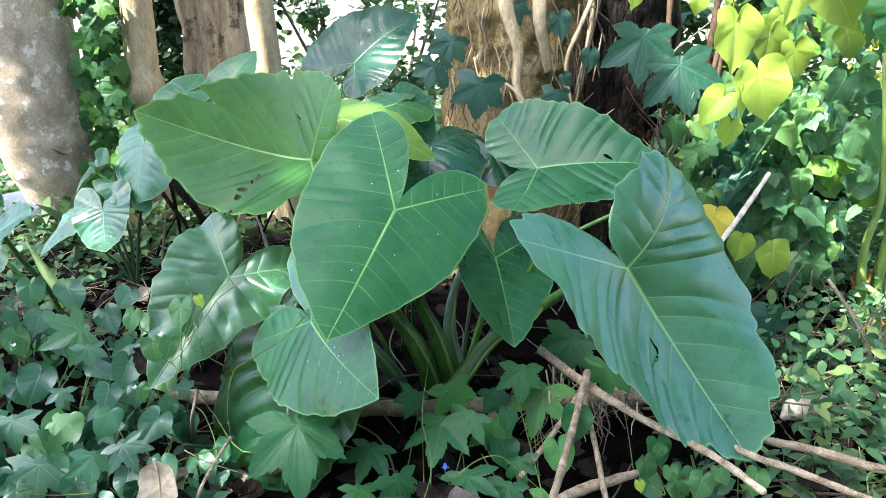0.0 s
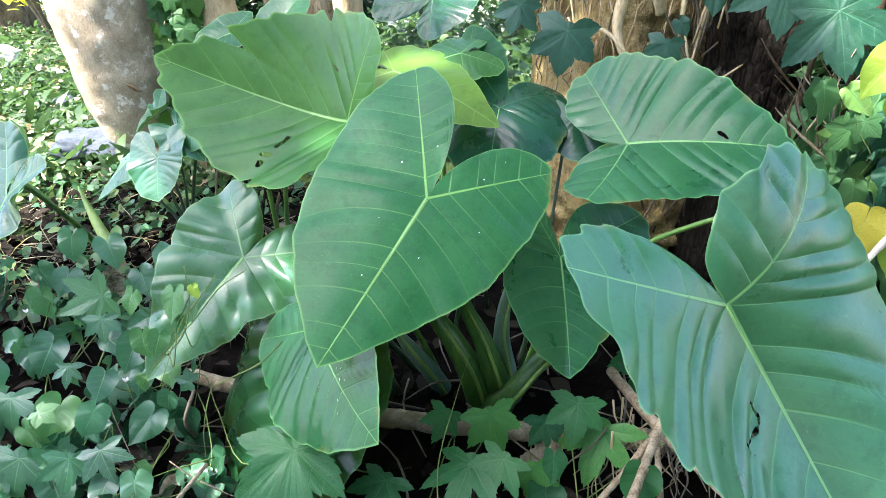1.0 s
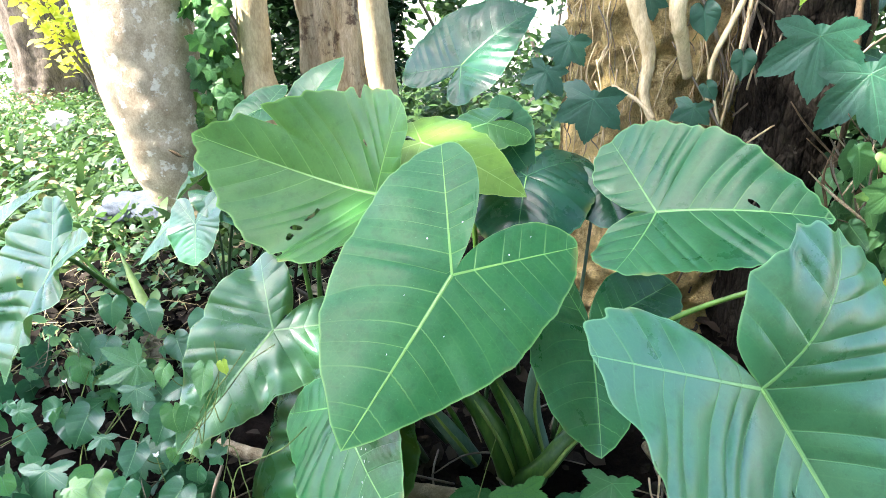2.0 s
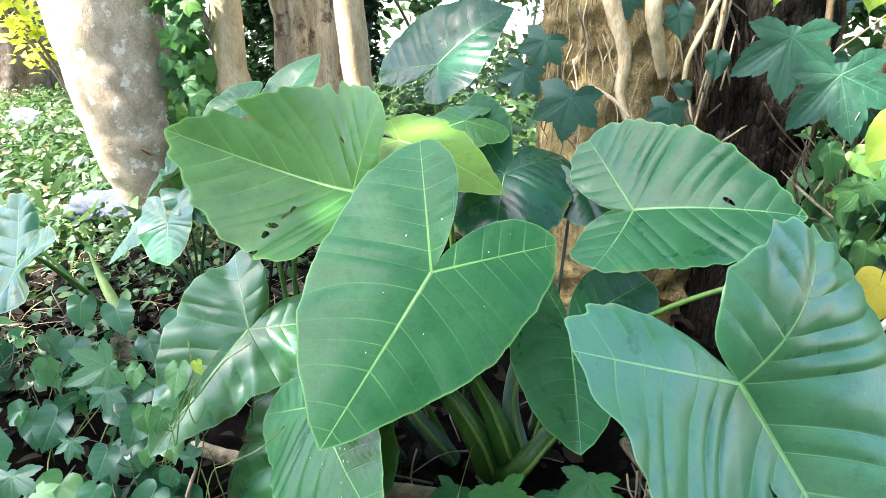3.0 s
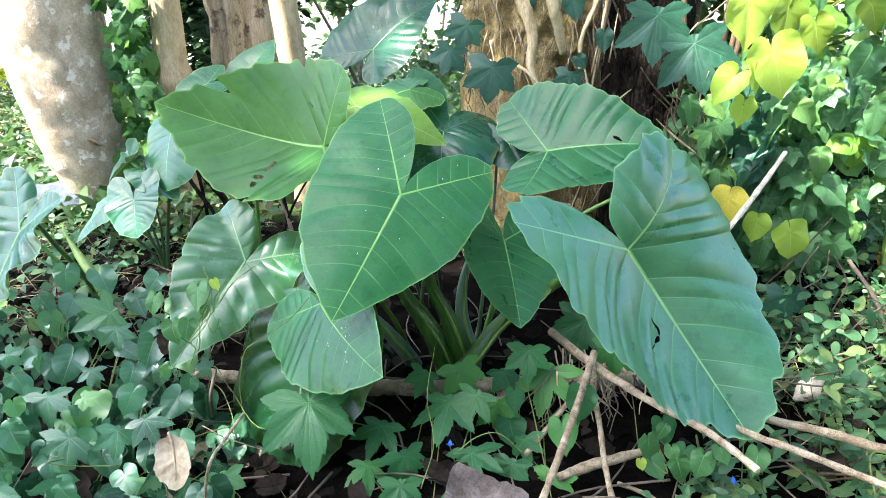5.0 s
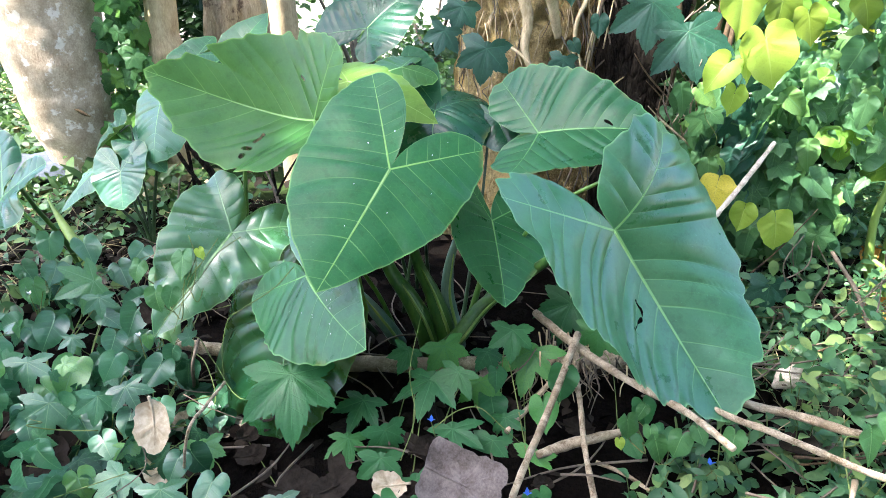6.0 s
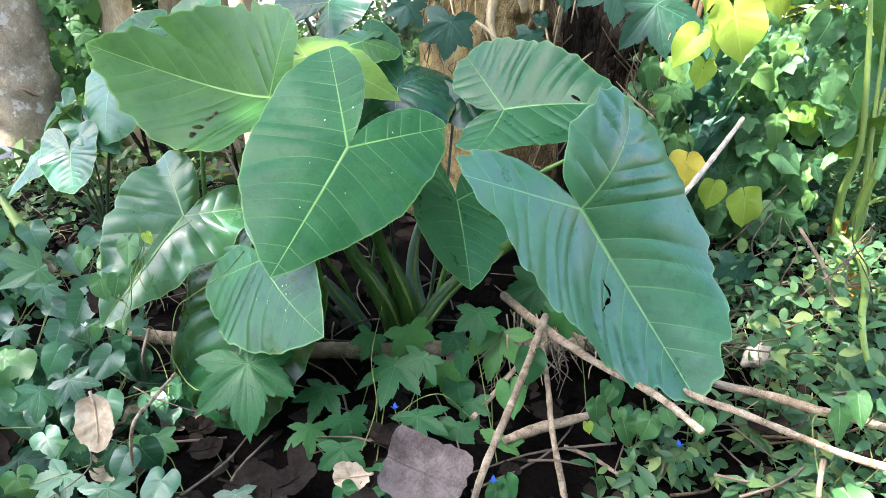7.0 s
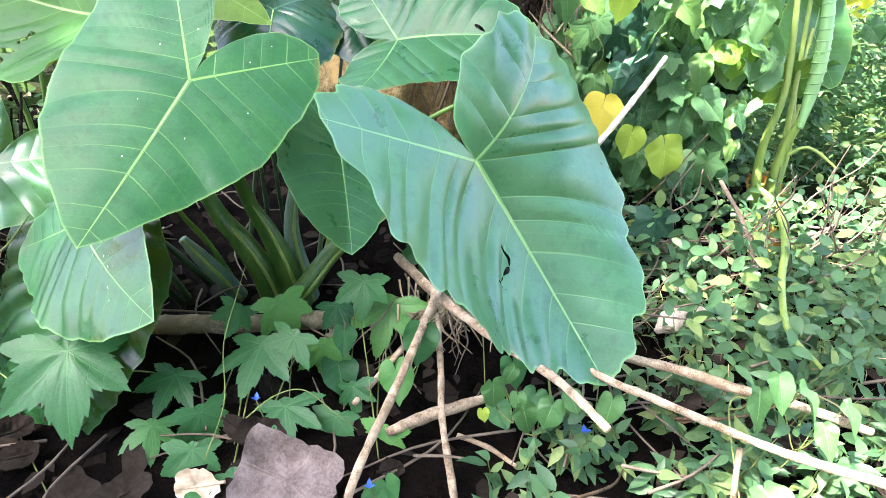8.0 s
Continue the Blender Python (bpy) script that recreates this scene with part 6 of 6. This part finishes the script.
dead_leaf("pale tan dead leaf on the litter", aimed(-0.537, 0.975, 0.060, (-0.4, -0.3, -0.1), (0.0, -0.5, 0.8)), 0.08, DEAD_PALE, 3, 0.8)
dead_leaf("pale crumpled dead leaf at the plant's foot", aimed(-0.074, 0.979, 0.040, (-0.6, -0.1, 0.0), (0.0, -0.6, 0.8)), 0.055, DEAD_PALE, 4)
stick("short bleached chunk of wood among the ground cover", [(0.865, 1.395, 0.03), (0.90, 1.402, 0.055), (0.95, 1.412, 0.065), (1.00, 1.425, 0.07)], [0.006, 0.034, 0.038, 0.030, 0.006], STICK_WHITE, "fallen_log", 16)
dead_leaf("orange-brown dead leaf under the stalks", aimed(1.385, 1.835, 0.035, (0.5, -0.3, 0.0), (-0.3, -0.8, 0.5)), 0.085, DEAD_ORANGE, 6)
dead_leaf("yellow-orange dead leaf behind the stalks", aimed(1.50, 2.06, 0.10, (0.4, -0.2, -0.3), (-0.3, -0.85, 0.4)), 0.12, DEAD_ORANGE, 12)
dead_leaf("dark shrivelled dead leaf", aimed(-0.259, 0.950, 0.040, (0.7, -0.1, 0.0), (0.1, -0.3, 0.9)), 0.08, LITTER, 7)
dead_leaf("dark shrivelled dead leaf", aimed(-0.182, 0.957, 0.050, (0.5, 0.3, 0.1), (-0.2, -0.4, 0.9)), 0.07, LITTER, 8)
dead_leaf("brown dead leaf beside a fallen branch", aimed(0.131, 1.334, 0.050, (0.1, -0.5, 0.1), (-0.1, -0.7, 0.6)), 0.09, DEAD, 9)
dead_leaf("grey dead leaf among the vines", aimed(-0.787, 1.003, 0.050, (0.4, -0.2, 0.0), (0.0, -0.5, 0.8)), 0.09, LITTER, 10)
dead_leaf("grey dead leaf under the silvery leaf", aimed(-0.721, 1.364, 0.215, (0.3, -0.2, -0.3), (0.1, -0.8, 0.5)), 0.05, LITTER, 11)

# thin vines hanging over the low leaves
for label, pts in (
    ("thin pale vine trailing over the low leaves", [(-0.247, 1.039, 0.494), (-0.295, 1.052, 0.441), (-0.369, 1.074, 0.384), (-0.409, 1.092, 0.346), (-0.420, 1.070, 0.284), (-0.414, 1.049, 0.227)]),
    ("thin vine looped over the crumpled leaf", [(-0.464, 1.355, 0.426), (-0.509, 1.324, 0.397), (-0.542, 1.275, 0.351), (-0.596, 1.232, 0.291), (-0.633, 1.211, 0.233)]),
    ("thin green vine climbing beside the stalks", [(-0.045, 0.950, 0.130), (-0.022, 1.009, 0.190), (-0.043, 1.129, 0.215), (-0.035, 1.254, 0.253), (-0.020, 1.330, 0.301)]),
    ("thin pale vine with a curling tip", [(0.020, 0.961, 0.202), (0.061, 0.975, 0.231), (0.104, 0.979, 0.238), (0.146, 0.967, 0.207), (0.184, 0.955, 0.178)]),
    ("thin pale vine with a curling tip", [(0.759, 1.800, 0.537), (0.757, 1.768, 0.594), (0.722, 1.789, 0.654), (0.746, 1.806, 0.698)])):
    tagged(part("vine_tendril", tube(pts, [0.0011, 0.0011, 0.0009, 0.0004], 6, 60), TENDRIL), label, "vine", "creeping and climbing vines")


creeper("small vine with pale green leaves climbing over the crumpled leaf", COVER_LEAF, [
    ("heart", -0.570, 1.271, 0.405, 0.062, -55, 10, 170), ("heart", -0.584, 1.223, 0.342, 0.045, -60, -20, 200), ("heart", -0.533, 1.275, 0.382, 0.040, -50, 30, 150),
    ("oval", -0.554, 1.256, 0.366, 0.035, -45, -30, 215), ("heart", -0.629, 1.237, 0.330, 0.055, -65, 10, 185), ("heart", -0.715, 1.338, 0.352, 0.055, -60, -10, 160)])
creeper("small yellowed vine leaf on the crumpled leaf", YELLOW, [("heart", -0.533, 1.279, 0.420, 0.026, -60, 20, 190)])
for k, pts in enumerate(([(-0.541, 1.302, 0.423), (-0.547, 1.265, 0.388), (-0.562, 1.238, 0.349), (-0.591, 1.215, 0.295)], [(-0.500, 1.310, 0.438), (-0.521, 1.273, 0.403), (-0.550, 1.243, 0.359), (-0.573, 1.181, 0.262)], [(-0.571, 1.318, 0.442), (-0.540, 1.270, 0.398), (-0.547, 1.234, 0.337), (-0.610, 1.216, 0.274)])):
    tagged(part("vine_tendril", tube(pts, [0.0012, 0.0012, 0.0008], 6, 40), TENDRIL), "thin green vine twisted over the crumpled leaf", "vine", "creeping and climbing vines")


# unseen hedge and tall trees across the path, added to block sky behind the walker
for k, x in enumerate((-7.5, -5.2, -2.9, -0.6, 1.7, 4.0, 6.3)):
    shrub("unseen dark green hedge shrub added across the path to block low sky", x, -4.2, [(x, -4.2, 0.8, 1.4, 0.7, 0.9), (x + 0.4, -4.4, 1.9, 1.4, 0.7, 0.9), (x - 0.3, -4.7, 3.1, 1.4, 0.8, 0.9), (x + 0.2, -5.0, 4.2, 1.3, 0.9, 0.8)], 3600, 0.20, CROWN_DARK if k % 2 else CROWN, 90 + k)


# a seedling among the sticks
creeper("seedling with fresh rounded green leaves among the sticks", COVER_LEAF, [
    ("oval", 0.838, 0.949, 0.266, 0.062, -40, 10, 160), ("oval", 0.806, 0.940, 0.243, 0.072, -60, -5, 185), ("oval", 0.885, 0.952, 0.242, 0.075, -35, -20, 215),
    ("oval", 0.771, 0.811, 0.168, 0.10, -25, 10, 190), ("oval", 0.907, 0.905, 0.202, 0.06, -45, 10, 175), ("oval", 0.971, 0.946, 0.209, 0.06, -35, -10, 200)], category="seedling")


creeper("vine with drooping pale green leaves under the split branch", COVER_LEAF, [
    ("heart", 0.461, 1.071, 0.132, 0.034, -60, 10, 170), ("oval", 0.469, 1.054, 0.118, 0.072, -75, 15, 190), ("heart", 0.514, 1.040, 0.136, 0.056, -60, -15, 160),
    ("heart", 0.422, 1.102, 0.128, 0.056, -70, 0, 200), ("heart", 0.545, 1.039, 0.158, 0.040, -50, 20, 185), ("oval", 0.531, 1.148, 0.158, 0.034, -70, 10, 175),
    ("heart", 0.608, 1.018, 0.162, 0.052, -55, -10, 165), ("oval", 0.465, 1.139, 0.138, 0.045, -65, -20, 150)])
creeper("small pale yellow vine leaf under the split branch", YELLOW, [("heart", 0.401, 1.068, 0.102, 0.024, -60, 10, 180)])


# roots and dead stems between the left trunks
rng = np.random.default_rng(21)
roots = thing("root_tangle", -1.05, 2.7, 0.0, "dark dead stems and roots leaning between the trunks", "root", kind="stuff")
for k in range(22):
    x, y = rng.uniform(-1.45, -0.55), rng.uniform(2.0, 3.0)
    dx, dy, h = rng.normal(0.08, 0.12), rng.normal(-0.05, 0.12), rng.uniform(0.10, 0.36)
    part("root", tube([(x, y, -0.01), (x + dx * 0.4, y + dy * 0.5, h * 0.5), (x + dx, y + dy, h)], [rng.uniform(0.005, 0.014), 0.006, 0.003], 6, 9, 0.2, seed=k), BARK_DARK if k % 3 else TWIG, roots)


for label, pts, rad in (("dark dead stem leaning against the trunk", [(-1.18, 2.62, 0.42), (-1.06, 2.53, 0.32), (-0.95, 2.44, 0.22), (-0.90, 2.40, 0.0)], [0.018, 0.020, 0.017, 0.014]),
                        ("thin dark dead stem beside a thicker one", [(-1.20, 2.60, 0.36), (-1.10, 2.50, 0.28), (-1.00, 2.40, 0.20), (-0.97, 2.36, 0.0)], [0.010, 0.011, 0.009, 0.008]),
                        ("thin dark dead stem standing upright", [(-1.14, 2.60, 0.40), (-1.10, 2.54, 0.28), (-1.06, 2.46, 0.16), (-1.04, 2.42, 0.0)], [0.008, 0.009, 0.008, 0.007])):
    stick(label, pts, rad, BARK_DARK, "dead_branch", len(pts) + int(1000 * rad[0]))


scatter("dry grass and dead stems lying between the trunks and the bed", "leaf_litter", "leaf litter", ((-2.0, -0.5), (1.75, 2.9)), 700, 0.14, DRY, 171, (0.0, 0.05), STRAW, 0.35, (0, 0, 0))
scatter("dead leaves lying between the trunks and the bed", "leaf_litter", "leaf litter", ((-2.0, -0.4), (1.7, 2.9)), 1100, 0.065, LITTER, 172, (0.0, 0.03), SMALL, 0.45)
rng = np.random.default_rng(173)
for k in range(16):
    x, y = rng.uniform(-1.6, -0.5), rng.uniform(1.65, 2.5)
    dead_leaf("curled dead leaf between the trunks and the bed", aimed(x, y, rng.uniform(0.02, 0.05), (rng.normal(), rng.normal(), 0.1 * rng.normal()), (0.3 * rng.normal(), -0.4, 0.8)), rng.uniform(0.05, 0.09), (DEAD, DEAD_PALE, LITTER, DEAD)[k % 4], 300 + k, rng.uniform(1.2, 1.8))


# loose stems through the creeping bed and the bank
rng = np.random.default_rng(33)
bed_stems = thing("vine_stems", -0.9, 1.3, 0.0, "thin green and brown vine stems winding through the bed", "vine", kind="stuff")
for k in range(60):
    x, y, z = rng.uniform(-1.7, -0.35), rng.uniform(0.8, 2.0), rng.uniform(0.03, 0.15)
    a, s = rng.uniform(0, 6.3), rng.uniform(0.05, 0.13)
    pts = [(x + s * q * math.cos(a + 0.5 * math.sin(q + k)), y + s * q * math.sin(a + 0.5 * math.cos(q * 1.3 + k)), max(0.01, z + 0.03 * math.sin(1.7 * q + k))) for q in range(5)]
    part("stem", tube(pts, [0.0014, 0.0012, 0.0009], 5, 22), TWIG if k % 3 else TENDRIL, bed_stems)
bank_stems = thing("vine_stems", 1.1, 1.8, 0.0, "thin dry stems hanging in the vine bank", "vine", kind="stuff")
for k in range(22):
    x, y, z = rng.uniform(0.9, 1.6), rng.uniform(1.55, 1.8), rng.uniform(0.0, 0.16)
    pts = [(x + 0.05 * math.sin(q + k), y - 0.02 * q + 0.02 * math.sin(k), z + (0.09 - 0.004 * k / 50) * q) for q in range(4)]
    pts = [(p[0] + rng.normal(0, 0.03), p[1], p[2]) for p in pts]
    part("stem", tube(pts, [0.003, 0.0022, 0.0013], 5, 18), TWIG, bank_stems)


dry_tangle = thing("root_tangle", 0.80, 2.05, 0.0, "tangle of thin dry stems hanging beside the dark trunk", "root", kind="stuff")
for k in range(46):
    x, y, z, a = rng.uniform(0.66, 0.86), rng.uniform(1.93, 2.08), rng.uniform(0.42, 0.72), rng.normal(0.0, 0.5)
    h = rng.uniform(0.08, 0.26)
    pts = [(x + h * q * math.sin(a) + rng.normal(0, 0.008), y + 0.01 * rng.normal(), z + h * (q - 0.5) * math.cos(a)) for q in (0, 0.33, 0.66, 1)]
    part("stem", tube(pts, [0.0016, rng.uniform(0.0015, 0.004), 0.0012], 5, 14, 0.2, seed=k), (STICK, TWIG, STEM_BROWN)[k % 3], dry_tangle)


# brighter small growth at the foot of the bank
scatter("mixed small weeds and seedlings at the foot of the vine bank", "weeds", "weeds", ((0.85, 2.4), (1.15, 2.0)), 3200, 0.040, COVER, 77, (0.0, 0.24), tilt=0.7, keep=lambda x, y, z: noise.noise((x * 4, y * 4, 3)) > -0.15 and z < 0.24 - 0.05 * abs(y - 1.6))
scatter("thin dry grass blades at the foot of the vine bank", "grass", "grass", ((0.8, 1.9), (1.1, 1.9)), 420, 0.14, DRY, 78, (0.0, 0.10), STRAW, 1.3)


# stones by the left trunk and in the clearing
def stone(label, x, y, z, size, flat, material, seed):
    bm = bmesh.new()
    bmesh.ops.create_icosphere(bm, subdivisions=4, radius=1.0)
    for v in bm.verts:
        d = 1 + 0.35 * noise.noise(v.co * 1.3 + Vector((seed, 0, 0))) + 0.12 * noise.noise(v.co * 4 + Vector((0, seed, 0)))
        v.co = Vector((v.co.x * d * size, v.co.y * d * size * 0.8, v.co.z * d * size * flat))
    for f in bm.faces:
        f.smooth = True
    tagged(part("stone", bm, material, m=pose(x, y, z)), label, "stone", "stones")


stone("flat bluish grey stone beside the leaning trunk", -2.10, 3.03, 0.115, 0.21, 0.32, STONE, 3)
stone("pale sunlit stone in the clearing", -4.576, 5.200, 0.114, 0.15, 0.6, STONE_PALE, 8)
stone("small grey stone among the weeds", -3.147, 4.110, 0.020, 0.09, 0.6, STONE, 5)

# white flecks on the leaves
def flecks(leaf_ob, length, spots, seed):
    rng = np.random.default_rng(seed)
    hits = [v.co for v in leaf_ob.data.vertices]
    for x, y in spots:
        spot = min(hits, key=lambda c: (c.x - length * x) ** 2 + (c.y - length * y) ** 2)
        s = rng.uniform(0.0007, 0.0017)
        ring = [(s * (1 + 0.4 * math.sin(3 * a + x * 90)) * math.cos(a), 1.6 * s * math.sin(a), 0) for a in np.linspace(0, 2 * math.pi, 11)[:-1]]
        me = raw_mesh("dropping", [(0, 0, 0.0005)] + ring, [(0, 1 + k, 1 + (k + 1) % 10) for k in range(10)])
        part("dropping", me, CHALK, leaf_ob, "chalky white dropping", m=leaf_ob.matrix_basis @ pose(spot.x, spot.y, spot.z + 0.001))


for leaf_ob in [o for o in ear.children if o.name.startswith("leaf_blade")]:
    words = leaf_ob.get("label", "")
    if words.startswith("low ribbed leaf"):
        flecks(leaf_ob, 0.255, ((-0.05, 0.42), (-0.07, 0.46), (-0.03, 0.50), (-0.08, 0.55), (0.12, 0.39), (0.13, 0.42), (0.20, 0.30), (0.29, 0.14), (0.05, 0.60), (0.10, 0.66)), 4)
    if words.startswith("broad flat"):
        flecks(leaf_ob, 0.347, ((0.10, -0.30), (0.22, -0.12), (-0.20, -0.25), (-0.31, 0.02), (0.16, 0.22), (-0.12, 0.30), (0.05, 0.52), (-0.24, -0.40)), 5)


# hanging rootlets over the broad trunk
rng = np.random.default_rng(51)
rootlets = thing("root_tangle", 0.33, 2.40, 0.0, "fine pale rootlets hanging down the broad trunk", "root", kind="stuff")
for k in range(130):
    a = rng.uniform(-1.15, 1.0)
    z, h = rng.uniform(0.55, 1.5), rng.uniform(0.08, 0.34)
    pts = []
    for q in range(5):
        a += rng.normal(0, 0.06)
        r = 0.315 + rng.uniform(0.0, 0.025)
        pts.append((0.32 + r * math.sin(a), 2.72 - r * math.cos(a), z - h * q / 4))
    part("root", tube(pts, [rng.uniform(0.0012, 0.0034), 0.002, 0.001], 5, 14, 0.2, seed=k), ROOT if k % 2 else TWIG, rootlets)

# broken dry stems and dead leaves through the ground cover
rng = np.random.default_rng(61)
dry_stems = thing("dry_twigs", 1.2, 1.4, 0.0, "thin broken dry stems lying through the ground cover", "twig", kind="stuff")
for k in range(110):
    x, y, a, s = rng.uniform(0.5, 2.0), rng.uniform(0.8, 1.9), rng.uniform(-0.9, 0.7), rng.uniform(0.05, 0.16)
    z, lift = rng.uniform(0.02, 0.13), rng.normal(0, 0.25)
    pts = [(x + s * q * math.cos(a + 0.1 * q), y + s * q * math.sin(a + 0.1 * q), max(0.01, z + s * q * lift + rng.normal(0, 0.004))) for q in range(4)]
    part("twig", tube(pts, [rng.uniform(0.0018, 0.004), 0.0025, 0.0014], 5, 9, 0.2, seed=k), STEM_BROWN if k % 3 == 0 else TWIG, dry_stems)
for k in range(7):
    x, y = rng.uniform(0.65, 1.75), rng.uniform(0.85, 1.75)
    v = (rng.normal(), rng.normal(), 0.2 * rng.normal())
    dead_leaf("crumpled dry leaf lying among the ground cover", aimed(x, y, rng.uniform(0.04, 0.09), v, (0.2 * rng.normal(), -0.5, 0.8)), rng.uniform(0.035, 0.08), (DEAD, LITTER)[k % 2], 100 + k)


# dry fibres and bark strips hanging from the crossed sticks
rng = np.random.default_rng(71)
fibres = thing("dry_fibres", 0.36, 1.42, 0.0, "frayed dry roots and bark strips hanging from the crossed sticks", "root", kind="stuff")
for k in range(70):
    x, y, z = rng.normal(0.36, 0.07), rng.normal(1.40, 0.05), rng.uniform(0.05, 0.15)
    h, dx, dy = z * rng.uniform(0.5, 0.97), rng.normal(0.01, 0.05), rng.normal(-0.02, 0.04)
    pts = [(x, y, z), (x + 0.3 * dx + rng.normal(0, 0.008), y + 0.3 * dy, z - 0.4 * h), (x + 0.7 * dx + rng.normal(0, 0.01), y + 0.6 * dy, z - 0.75 * h), (x + dx, y + dy, max(0.003, z - h))]
    part("root", tube(pts, [rng.uniform(0.0012, 0.003), 0.0018, 0.0009], 5, 12, 0.2, seed=k), (STICK, ROOT, TWIG)[k % 3], fibres)

# curled dead leaves and bark scraps on the open litter
rng = np.random.default_rng(81)
for k in range(30):
    x, y = rng.uniform(-0.75, 0.45), rng.uniform(0.8, 1.25)
    v = (rng.normal(), rng.normal(), 0.3 * rng.normal())
    dead_leaf("curled grey-brown dead leaf on the dark litter", aimed(x, y, rng.uniform(0.015, 0.05), v, (0.3 * rng.normal(), -0.4, 0.8)), rng.uniform(0.03, 0.065), (LITTER, DEAD, LITTER, LITTER)[k % 4], 200 + k, rng.uniform(1.2, 1.9))
